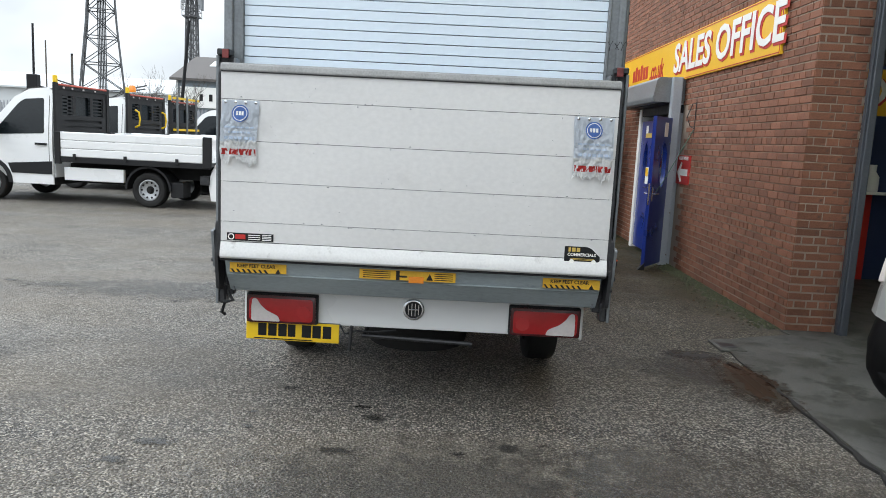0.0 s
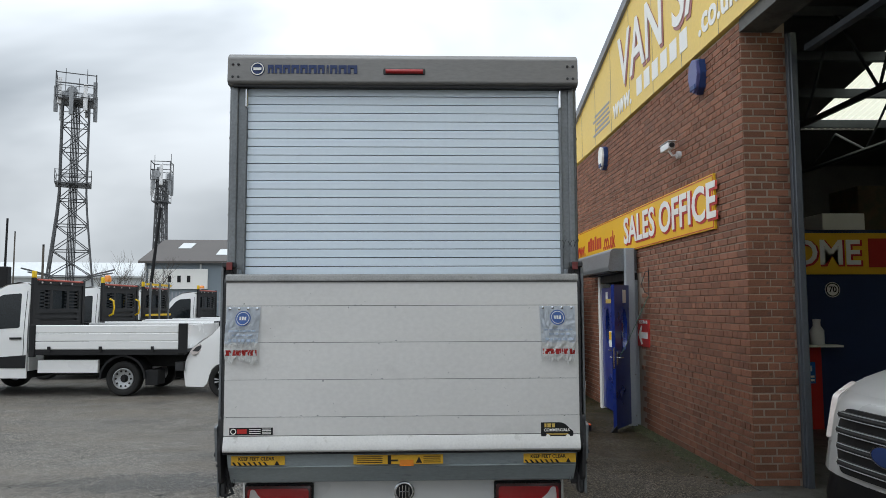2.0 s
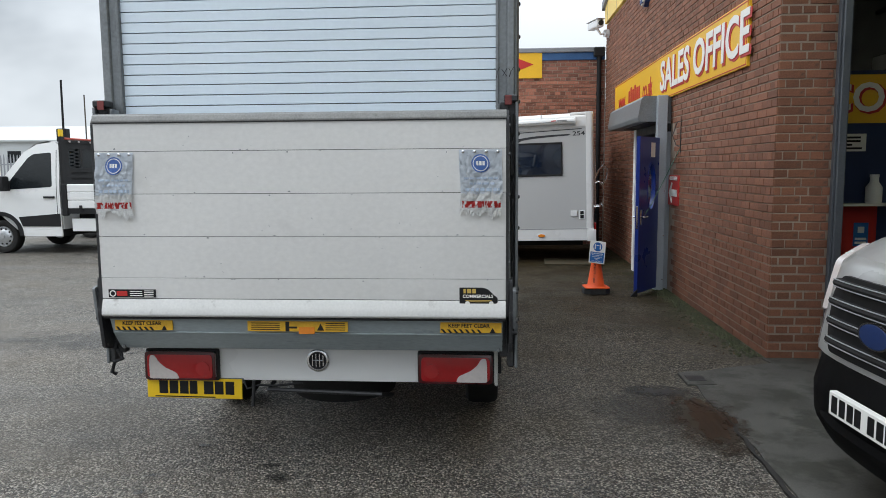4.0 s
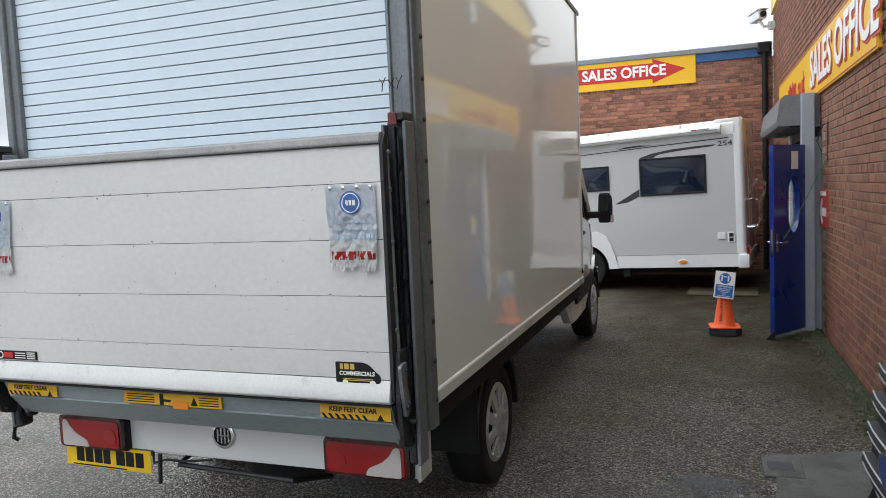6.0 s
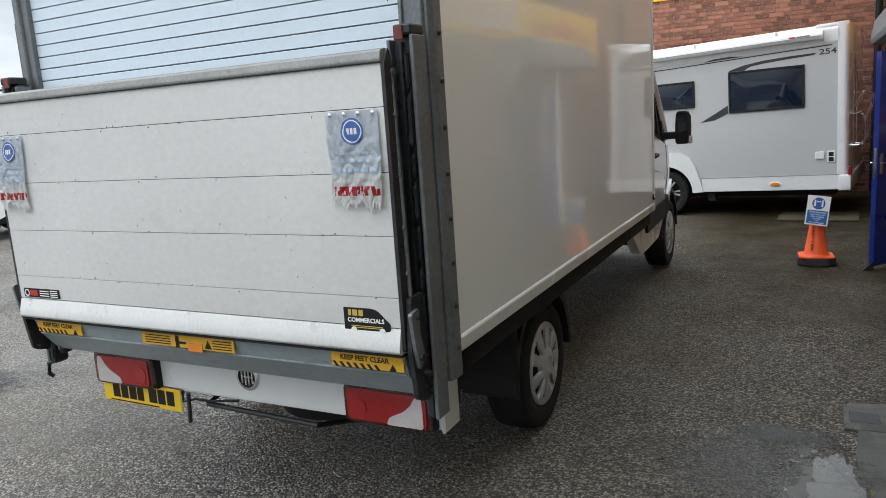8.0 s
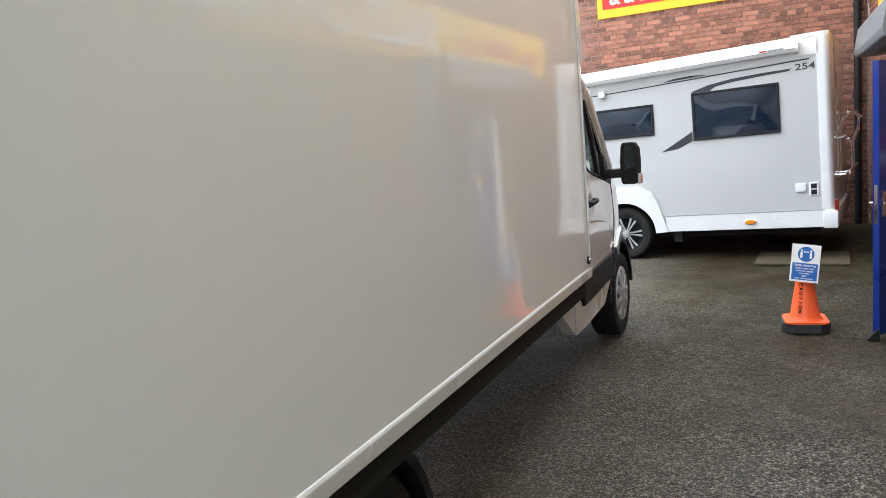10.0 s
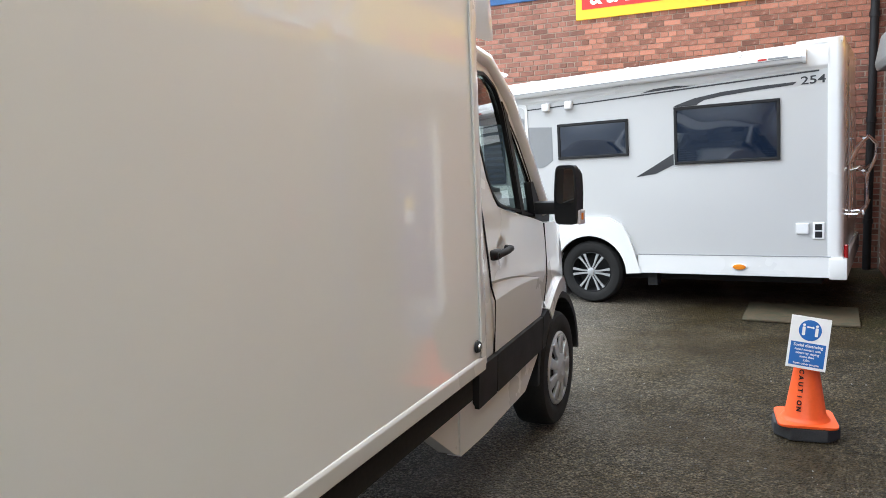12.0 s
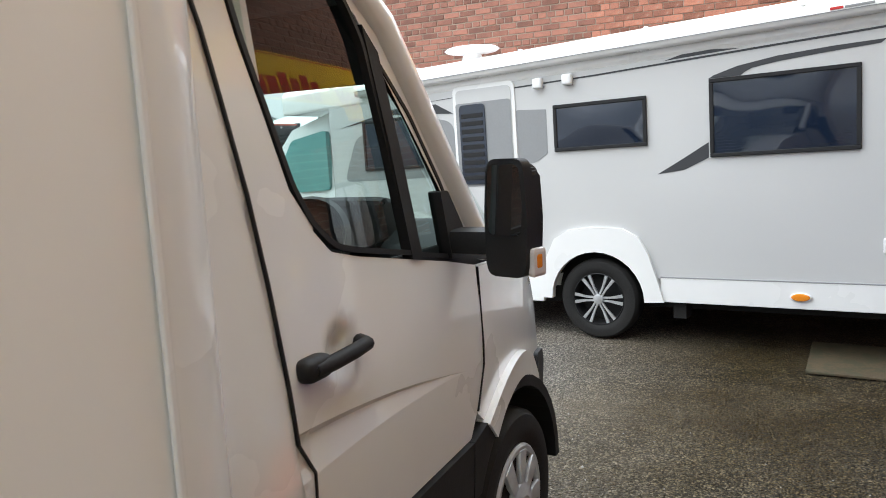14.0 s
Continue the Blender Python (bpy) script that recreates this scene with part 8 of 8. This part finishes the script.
        part("rear_lamp", box(1.05, 1.22, (0.0 if s < 0 else 1.8), (0.2 if s < 0 else 2.0), 0.5, 0.68, 0.01), M_GALVD, t)
    # cab front, roof, screen
    def lay(name, prof, mat, n=10, inset=0.04):
        b = bmesh.new()
        rows = []
        for x, z in prof:
            k = 0.16 * max(0, (-3.3 - x)) ** 1.7 + 0.1 * max(0, z - 1.25) ** 1.3 + inset
            rows.append([b.verts.new((x - 0.06 * (1 - (2 * i / n - 1) ** 2), k + (2.0 - 2 * k) * i / n, z)) for i in range(n + 1)])
        for r0, r1 in zip(rows, rows[1:]):
            for i in range(n):
                b.faces.new((r0[i], r0[i + 1], r1[i + 1], r1[i]))
        part(name, b, mat, t, smooth=True)
    lay("cab_roof", [(-1.95, 2.24), (-2.2, 2.28), (-2.45, 2.23), (-2.72, 2.06)], M_BODY, 10, 0.0)
    lay("windscreen", [(-2.72, 2.06), (-3.35, 1.33)], M_SMOKE)
    lay("bonnet", [(-3.35, 1.33), (-3.88, 1.12), (-4.08, 0.96)], M_BODY, 10, 0.0)
    lay("front_bumper", [(-4.08, 0.96), (-4.18, 0.66), (-4.16, 0.36)], M_BLACK, 10, 0.0)
    part("cab_back", box(-1.95, -1.92, 0.06, 1.94, 0.5, 2.2), M_BODY, t)
    part("cab_floor", box(-3.9, -1.95, 0.1, 1.9, 0.35, 0.5), M_DARK, t)
    # bed, chassis, tailboard
    part("bed_floor", box(-1.8, 1.25, -0.02, 2.02, 0.86, 0.925), M_GALVD, t)
    part("tailboard", box(1.2, 1.25, 0.0, 2.0, 0.93, 1.41, 0.01), M_BODY, t)
    for y in (0.55, 1.35):
        part("chassis_rail", box(-1.9, 1.2, y, y + 0.1, 0.55, 0.78), M_DARK, t)
    part("tank", box(-1.6, -0.6, 0.3, 0.9, 0.4, 0.6, 0.04), M_DARK, t)
    part("axle", cyl((0, 0.1, 0.345), (0, 1.9, 0.345), 0.08, seg=12), M_DARK, t)
    # window guard behind the cab with slotted screen and beacon bar
    g = new("window_guard")
    g.parent = t
    tagged(g, "black steel window guard with louvred screen")
    fr = bmesh.new()
    for y0, y1, z0, z1 in ((0.0, 0.1, 0.92, 2.36), (1.9, 2.0, 0.92, 2.36), (0.1, 1.9, 2.24, 2.3)):
        box(-1.9, -1.84, y0, y1, z0, z1, bm=fr)
    part("guard_frame", fr, M_BLACK, g)
    # black plate with three openings, louvred at both ends and clear in the middle
    pl = bmesh.new()
    for y0, y1, z0, z1 in ((0.1, 1.9, 0.92, 1.48), (0.1, 1.9, 1.53, 1.6), (0.1, 1.9, 1.65, 1.74), (0.1, 1.9, 2.12, 2.24), (0.1, 0.24, 1.74, 2.12), (0.62, 0.72, 1.74, 2.12), (1.26, 1.36, 1.74, 2.12), (1.76, 1.9, 1.74, 2.12), (0.1, 0.3, 1.48, 1.53), (1.7, 1.9, 1.48, 1.53), (0.1, 0.3, 1.6, 1.65), (1.7, 1.9, 1.6, 1.65)):
        box(-1.862, -1.856, y0, y1, z0, z1, bm=pl)
    part("guard_plate", pl, M_BLACK, g)
    part("plate_back", box(-1.892, -1.888, 0.1, 1.9, 0.92, 1.7), M_INK, g)
    part("rear_glass", box(-1.92, -1.91, 0.2, 1.8, 1.68, 2.16), M_SMOKE, g)
    for y0, y1 in ((0.42, 0.62), (1.36, 1.76)):
        for k in range(5):
            part("guard_slat", box(-1.872, -1.863, y0, y1, 1.77 + k * 0.07, 1.8 + k * 0.07), M_BLACK, g)
    part("light_bar", box(-1.92, -1.82, 0.12, 1.88, 2.305, 2.345, 0.01), M_BARRED, g, "dull red beacon bar")
    part("guard_tip", box(-1.9, -1.84, 0.0, 0.1, 2.36, 2.5, 0.01), M_PLATE, g, "yellow post tip")
    for y in (0.25, 0.55, 0.95, 1.4):
        part("marker_lamp", cyl((-1.83, y, 2.27), (-1.81, y, 2.27), 0.02, seg=10), M_CLEAR, g)
    return t
M_BARRED = surf("faded_red_plastic", (0.45, 0.07, 0.04), 0.4, var=0.2)
tp = tipper(pose(-5.78, 10.38, 0, 0, 0, -3))
tips = [tp]
for x, y, r in ((-5.85, 13.7, -3), (-6.1, 17.0, -2), (-5.6, 20.6, -2)):
    tips.append(copy_thing(tp, pose(x, y, 0, 0, 0, r)))
# yellow grab handles and ladder frame on the second truck's guard
for y in (0.28, 1.72):
    h = part("grab_handle", tube([(-1.8, y, 1.55), (-1.7, y, 1.6), (-1.68, y, 1.75), (-1.7, y, 1.92), (-1.8, y, 1.97)], 0.025, 8), M_PLATE, tips[1], "yellow grab handle")
part("amber_beacon", lathe([(0.09, 2.4), (0.09, 2.48), (0.06, 2.56), (0.01, 2.57)], "z", 16, at=(-1.9, 0.35, 0)), M_AMBER, tips[1], "amber beacon", True)
part("amber_beacon", lathe([(0.09, 2.4), (0.09, 2.46), (0.06, 2.5), (0.01, 2.51)], "z", 16, at=(-1.9, 0.5, 0)), M_AMBER, tips[3], "low amber beacon", True)
for y in (0.2, 0.9, 1.6):
    part("ladder_post", box(-1.75, -1.7, y, y + 0.05, 0.95, 2.5), M_GALV, tips[2], "tall grey ladder post")
part("rack_rail", box(-1.8, -1.74, 0.1, 1.9, 2.4, 2.46), M_PLATE, tips[2], "yellow rack rail")
part("rack_rail", box(-1.8, -1.74, 0.1, 1.9, 1.5, 1.56), M_PLATE, tips[2], "yellow rack rail")

# ---- palisade fence ----
def palisade():
    t = thing("palisade_fence", "grey galvanised palisade fence with pointed pales", "fence", pose(-38, 26.4, 0), kind="structure")
    me = finish("pale", prism([(-0.033, 0.02), (0.033, 0.02), (0.033, 2.24), (0.012, 2.4), (0.0, 2.34), (-0.012, 2.4), (-0.033, 2.24)], "y", -0.012, 0.0), M_FENCE)
    rnd = random.Random(4)
    for k in range(245):
        piece("pale", me, t, Matrix.Translation((0.15 * k, rnd.uniform(-0.005, 0.005), rnd.uniform(-0.02, 0.02))) @ Matrix.Rotation(rnd.uniform(-0.008, 0.008), 4, "Y"))
    for z in (0.45, 1.95):
        part("rail", box(-0.1, 36.8, 0.001, 0.05, z, z + 0.05), M_FENCE, t)
    for k in range(14):
        part("post", box(k * 2.75, k * 2.75 + 0.1, 0.05, 0.15, 0, 2.3), M_FENCE, t)
palisade()
def board(name, label, x, z, w, h, lines, red=True, tint=M_SIGNWHITE):
    t = thing(name, label, "sign", pose(x, 26.36, z))
    part("panel", box(-w / 2, w / 2, -0.01, 0.02, -h / 2, h / 2), tint, t)
    for body, size, dz, mat in lines:
        part("lettering", text_bm(body, size, 0.004, Matrix.Translation((0, -0.013, dz)) @ REAR, "CENTER", 0.006), mat, t)
    return t
board("warning_board", "white warning board with black and red lettering", -22.35, 1.95, 1.15, 0.68, (("BEWARE", 0.22, 0.22, M_INK), ("DOG LOOSE", 0.19, 0.0, M_SIGNRED), ("ON THE PREMISES", 0.125, -0.2, M_SIGNRED)))
t = board("blue_notice", "white notice with blue symbols on the fence", -22.2, 1.32, 0.75, 0.38, ())
bars([(-0.3, -0.05, -0.12, 0.12), (0.05, 0.3, -0.12, 0.12)], Matrix.Translation((0, -0.01, 0)), t, "symbol_block", M_SIGNBLUE)
t = board("pale_notice", "pale board with a yellow corner on the fence", -20.55, 1.72, 0.78, 0.56, ())
bars([(0.12, 0.36, -0.26, -0.04)], Matrix.Translation((0, -0.01, 0)), t, "yellow_corner", M_YELLOW)
board("small_notice", "small pale blank notice on the fence", -19.2, 1.65, 0.28, 0.22, ())

# ---- service sign and lamp column beyond the far vans ----
t = thing("service_sign", "white roadside sign with a dark frame and lettering", "sign", pose(-47.8, 29, 0, 0, 0, 50))
part("frame", box(-1.1, 1.1, 0.0, 0.1, 3.3, 5.6, 0.02), M_INK, t)
part("panel", box(-1.0, 1.0, -0.02, 0.0, 3.4, 5.45), M_SIGNWHITE, t)
bars([(-0.75, 0.75, 4.65, 4.95), (-0.4, 0.4, 5.15, 5.3)], Matrix.Translation((0, -0.02, 0)), t, "name_bar", M_INK)
for body, z in (("SERVICE", 4.25), ("PARTS", 3.75)):
    part("lettering", text_bm(body, 0.34, 0.004, Matrix.Translation((0, -0.024, z)) @ REAR, "CENTER", 0.004), M_INK, t)
for x in (-0.8, 0.8):
    part("leg", cyl((x, 0.05, 0), (x, 0.05, 3.4), 0.06, seg=10), M_STEEL, t)
t = thing("lamp_column", "tall thin grey lamp column with a short arm", "street lamp", pose(-48, 32, 0))
part("column", cyl((0, 0, 0), (0, 0, 10.2), 0.09, 0.05, 10), M_STEEL, t)
part("arm", tube([(0, 0, 10.1), (0.3, 0.1, 10.3), (1.4, 0.3, 10.35)], 0.04, 6), M_STEEL, t)
part("lantern", box(1.3, 1.9, 0.2, 0.45, 10.28, 10.4, 0.03), M_STEEL, t)

# ---- lattice masts ----
def lattice(name, label, m, H, wb, wt, bays, knee, head, plat):
    t = thing(name, label, "mast", m)
    def half(z):
        if z < knee:
            return wb + (wt - wb) * (z / knee) ** 0.9
        return wt
    for sx in (-1, 1):
        for sy in (-1, 1):
            part("leg", tube([(sx * half(z), sy * half(z), z) for z in [H * k / 12 for k in range(13)]], 0.085, 6), M_STEEL, t)
    b = bmesh.new()
    z = 0.0
    hs = []
    step = H / bays
    for k in range(bays):
        za, zb = k * step, (k + 1) * step
        ha, hb = half(za), half(zb)
        for q in range(4):
            def cr(h, i):
                return ((-h, -h), (h, -h), (h, h), (-h, h))[i % 4]
            a0, a1, b0, b1 = cr(ha, q), cr(ha, q + 1), cr(hb, q), cr(hb, q + 1)
            tube([(*a0, za), (*b1, zb)], 0.04, 5, bm=b)
            tube([(*a1, za), (*b0, zb)], 0.04, 5, bm=b)
            tube([(*b0, zb), (*b1, zb)], 0.045, 5, bm=b)
    part("bracing", b, M_STEEL, t, "crossed lattice bracing")
    b = bmesh.new()
    for k in range(6):
        x = -0.3 + 0.12 * k
        tube([(x, 0.1 * (k % 2), 0.5), (x, 0.1 * (k % 2), H)], 0.05, 5, bm=b)
    for k in range(int(H / 0.7)):
        tube([(-0.35, -0.1, k * 0.7 + 0.5), (0.35, -0.1, k * 0.7 + 0.5)], 0.03, 4, bm=b)
    part("cable_ladder", b, M_STEEL, t, "feeder cables on a central ladder")
    for z in plat:
        h = half(z) + 0.35
        part("platform", box(-h, h, -h, h, z, z + 0.1), M_STEEL, t)
        b = bmesh.new()
        for q in range(4):
            c = ((-h, -h), (h, -h), (h, h), (-h, h))
            for zz in (0.6, 1.15):
                tube([(*c[q], z + zz), (*c[(q + 1) % 4], z + zz)], 0.025, 5, bm=b)
            tube([(*c[q], z), (*c[q], z + 1.2)], 0.03, 5, bm=b)
        part("handrail", b, M_STEEL, t)
    for k in range(head):
        a = 2 * math.pi * k / head + 0.3
        r = half(H) + 0.55
        x, y = r * math.cos(a), r * math.sin(a)
        an = new("antenna")
        an.parent = t
        part("panel", box(-0.17, 0.17, -0.1, 0.1, 0, 2.3, 0.03), M_WHITE if k % 2 else M_GREYP, an)
        part("bracket", tube([(0, 0, 0.8), (-x * 0.6, -y * 0.6, 0.7)], 0.04, 5), M_STEEL, an)
        an.matrix_basis = Matrix.Translation((x, y, H - 1.6 + 0.5 * (k % 3)))
    for x, y, z in ((0.8, 0.8, 3.2), (-0.9, 0.6, 3.0), (0.2, -0.9, 1.8)):
        part("whip_aerial", cyl((x, y, H), (x, y, H + z), 0.03, seg=6), M_STEEL, t)
    for a in (0.8, 2.6, 4.4):
        part("microwave_dish", cyl((0.9 * math.cos(a), 0.9 * math.sin(a), H + 0.6), (1.15 * math.cos(a), 1.15 * math.sin(a), H + 0.6), 0.42, 0.4, 18), M_GREYP, t)
    b = bmesh.new()
    h = half(H) + 0.5
    for z in (H, H + 1.1, H + 2.0):
        for q in range(4):
            c = ((-h, -h), (h, -h), (h, h), (-h, h))
            tube([(*c[q], z), (*c[(q + 1) % 4], z)], 0.045, 5, bm=b)
    for q in range(4):
        tube([(*((-h, -h), (h, -h), (h, h), (-h, h))[q], H), (*((-h, -h), (h, -h), (h, h), (-h, h))[q], H + 2.1)], 0.05, 5, bm=b)
    part("head_frame", b, M_STEEL, t)
    return t
mast_a = lattice("lattice_mast", "tall grey steel lattice mast with antenna panels", pose(-30.07, 59.0, 0, 0, 0, 24), 19.8, 2.2, 1.05, 9, 11, 9, (12.3, 19.6))
b = bmesh.new()
for q in range(4):
    c = ((-3.4, -3.4), (3.4, -3.4), (3.4, 3.4), (-3.4, 3.4))
    tube([(c[q][0] * 0.4, c[q][1] * 0.4, 4.4), (*c[q], 4.9)], 0.07, 5, bm=b)
part("guard_arms", b, M_STEEL, mast_a, "spiked anti-climb arms")
lattice("lattice_mast", "slender distant steel lattice mast with antenna cluster", pose(-28.35, 75.5, 0, 0, 0, 10), 15.6, 0.8, 0.5, 10, 14, 7, (13.2,))
t = thing("leaning_pole", "black pole leaning in front of the mast", "pole", pose(-15.35, 37.0, 0, 0, 0, 0))
part("pole", cyl((0, 0, 0), (0.72, 0, 7.4), 0.11, 0.08, 10), M_INK, t)
t = thing("camera_pole", "thin black pole with a black box", "pole", pose(-16.55, 25.2, 0))
part("pole", cyl((0, 0, 0), (0.05, 0, 5.35), 0.055, 0.04, 10), M_INK, t)
part("equipment_box", box(-0.2, 0.22, -0.16, 0.16, 2.55, 3.4, 0.03), M_INK, t)
for x, y, z in ((-17.5, 30, 4.6), (-31, 52, 7.5)):
    t = thing("timber_pole", "thin dark timber pole beyond the fence", "pole", pose(x, y, 0))
    part("pole", cyl((0, 0, 0), (0, 0, z), 0.07, 0.05, 8), M_BARK, t)
    part("insulator", cyl((0, 0, z), (0, 0, z + 0.1), 0.05, seg=8), M_INK, t)

# ---- sheds beyond ----
def shed(name, label, m, L, W, eave, ridge, wall, roof, lights=0, ribs=True):
    t = thing(name, label, "building", m)
    part("wall", prism([(0, 0), (W, 0), (W, eave), (W / 2, ridge), (0, eave)], "x", 0, L), wall, t)
    for k, (y0, z0, y1, z1) in enumerate(((-0.4, eave - 0.1, W / 2, ridge), (W + 0.4, eave - 0.1, W / 2, ridge))):
        part("roof", prism([(y0, z0 + 0.02), (y1, z1 + 0.02), (y1, z1 + 0.2), (y0, z0 + 0.2)], "x", -0.4, L + 0.4), roof, t)
    d = Vector((W / 2 + 0.4, ridge - eave + 0.1))
    for k in range(lights):
        x = 1.5 + k * (L - 3) / max(1, lights - 1)
        u0, u1 = (0.25, 0.5) if k % 2 else (0.55, 0.8)
        part("roof_light", prism([(-0.4 + d.x * u0, eave - 0.1 + d.y * u0 + 0.21), (-0.4 + d.x * u1, eave - 0.1 + d.y * u1 + 0.21), (-0.4 + d.x * u1, eave - 0.1 + d.y * u1 + 0.25), (-0.4 + d.x * u0, eave - 0.1 + d.y * u0 + 0.25)], "x", x, x + 1.0), M_SHEDW, t, "pale roof light")
    if ribs:
        for k in range(int(L / 4) + 1):
            part("downpipe", box(k * 4, k * 4 + 0.12, -0.12, 0.0, 0, eave - 0.1), M_SHEDW, t)
    return t
sh = shed("grey_warehouse", "grey-blue clad warehouse with a brown roof", pose(-20.5, 50.5, 0, 0, 0, 4), 40, 13, 5.1, 7.2, M_SHED, M_SHEDROOF, 12)
part("sign_board", box(-0.08, -0.02, 1.5, 9, 3.1, 4.8), M_SIGNWHITE, sh, "white sign board")
b = bmesh.new()
for k in range(3):
    box(-0.09, -0.07, 2.6 + k * 1.3, 3.1 + k * 1.3, 3.6, 4.2, bm=b)
part("sign_bars", b, M_INK, sh)
part("front_sign", box(0.3, 4.6, -0.16, -0.02, 3.1, 4.6), M_SIGNWHITE, sh, "white sign board")
b = bmesh.new()
for k in range(3):
    box(1.7 + k * 0.7, 1.95 + k * 0.7, -0.18, -0.15, 3.6, 4.1, bm=b)
part("front_sign_bars", b, M_INK, sh)
shed("pale_warehouse", "pale low warehouse behind the fence", pose(-78, 66, 0, 0, 0, 10), 16, 26, 5.2, 7.6, M_SHEDW, M_SHEDW, 0, False)
sh2 = shed("pale_warehouse", "long white industrial shed behind the fence", pose(-60, 72, 0, 0, 0, 6), 62, 22, 5.0, 7.0, M_SHEDW, M_SHEDW, 0, False)
for k in range(3):
    part("window", box(2 + k * 3, 3.4 + k * 3, -0.08, 0.02, 2.6, 3.9), M_SMOKE, sh2)

# ---- bare tree ----
def bare_tree(m, H, seed, label):
    t = thing("bare_tree", label, "tree", m)
    rnd = random.Random(seed)
    trunk, limbs = bmesh.new(), bmesh.new()
    def grow(p, d, length, r, depth):
        pts = [p]
        for k in range(3):
            d = (d + Vector((rnd.uniform(-0.2, 0.2), rnd.uniform(-0.2, 0.2), rnd.uniform(-0.02, 0.14)))).normalized()
            pts.append(pts[-1] + d * length / 3)
        bm = trunk if depth == 0 else limbs
        seg = 6 if depth < 2 else 4 if depth < 3 else 3
        for i in range(3):
            cyl(pts[i], pts[i + 1], r * (1 - 0.2 * i), r * (0.8 - 0.2 * i), seg, bm=bm, caps=False)
        if depth < 5:
            for k in range(3 if depth else 5):
                at = pts[1 + rnd.randrange(3)]
                a = rnd.uniform(0, 6.28)
                s = rnd.uniform(0.35, 0.8)
                nd = (d + Vector((math.cos(a) * s, math.sin(a) * s, 0.1))).normalized()
                grow(at, nd, length * rnd.uniform(0.6, 0.8), max(r * 0.5, 0.008), depth + 1)
    grow(Vector((0, 0, 0)), Vector((0, 0, 1)), H * 0.36, 0.13, 0)
    part("trunk", trunk, M_BARK, t, smooth=True)
    tagged(part("crown", limbs, M_BARK, t, "fine bare twigs"), "fine bare twigs", kind="stuff")
bare_tree(pose(-21.2, 46.5, 0), 7.6, 11, "leafless winter tree with fine twigs")
bare_tree(pose(-17.6, 44.0, 0), 5.6, 21, "small leafless winter tree with fine twigs")
# ---- brickwork ----
def lay_wall_e():
    cells = []
    near = []
    holes = [(DOOR_A - 0.12, DOOR_B + 0.0, 0.0, DOOR_H)]
    brick_field(Y_CORNER, Y_BACK - 0.02, 0.0, Z_BRICK, cell_put(cells), holes, 3)
    rest = []
    for c in cells:
        if c[1] < Y_CORNER + 2.1 and 0.9 < c[2] < 2.55 and len(near) < 190:
            near.append(c)
        else:
            rest.append(c)
    brick_boxes(rest, lambda u, o, z: (X_WALL + 0.006 - 0.006 - o, u, z), 0.014, "brickwork", M_BRICKS, wall_e)["kind"] = "stuff"
    # the return of the pier, facing down the yard
    cells2 = []
    brick_field(X_WALL + 0.004, X_WALL + 0.465, 0.0, Z_BRICK - 0.12, cell_put(cells2), (), 5)
    rest2 = []
    for c in cells2:
        if 0.9 < c[2] < 2.55:
            near.append((*c, "pier"))
        else:
            rest2.append(c)
    brick_boxes(rest2, lambda u, o, z: (u, Y_CORNER - o, z), 0.014, "pier_brickwork", M_BRICKS, wall_e)["kind"] = "stuff"
    shapes = {}
    for c in near:
        pier = len(c) == 6
        w = round(c[1] - c[0], 3)
        key = (w, pier, round(c[3] - c[2], 3))
        if key not in shapes:
            b = box(-0.014, 0.004, 0, w, 0, key[2], 0.003) if not pier else box(0, w, -0.004, 0.014, 0, key[2], 0.003)
            if not pier:
                bmesh.ops.scale(b, vec=(-1, 1, 1), verts=b.verts)
            shapes[key] = finish("brick", b, M_BRICK)
        ob = piece("brick", shapes[key], wall_e)
        ob.location = (X_WALL - c[4] + 0.003, c[0], c[2]) if not pier else (c[0], Y_CORNER - c[4] + 0.003, c[2])
lay_wall_e()

def lay_wall_b():
    cells = []
    brick_field(-3.7, X_WALL - 0.02, 0.0, Z_BACK, cell_put(cells), (), 9)
    rest, near = [], []
    for c in cells:
        (near if 2.75 < c[2] < 3.5 and -0.6 < c[0] < 3.2 and len(near) < 260 else rest).append(c)
    brick_boxes(rest, lambda u, o, z: (u, Y_BACK - o, z), 0.014, "brickwork", M_BRICKS2, wall_b)["kind"] = "stuff"
    shapes = {}
    for c in near:
        key = (round(c[1] - c[0], 3), round(c[3] - c[2], 3))
        if key not in shapes:
            shapes[key] = finish("brick", box(0, key[0], -0.004, 0.014, 0, key[1], 0.003), M_BRICK2)
        ob = piece("brick", shapes[key], wall_b)
        ob.location = (c[0], Y_BACK - c[4] + 0.003, c[2])
M_BRICK2 = surf("mixed_red_brick", (0.31, 0.125, 0.08), 0.85, var=0.5, scale=6, fine=90, bump=0.0012, obj_random=0.8, wear=(0.36, 0.24, 0.19), wear_at=0.63)
lay_wall_b()
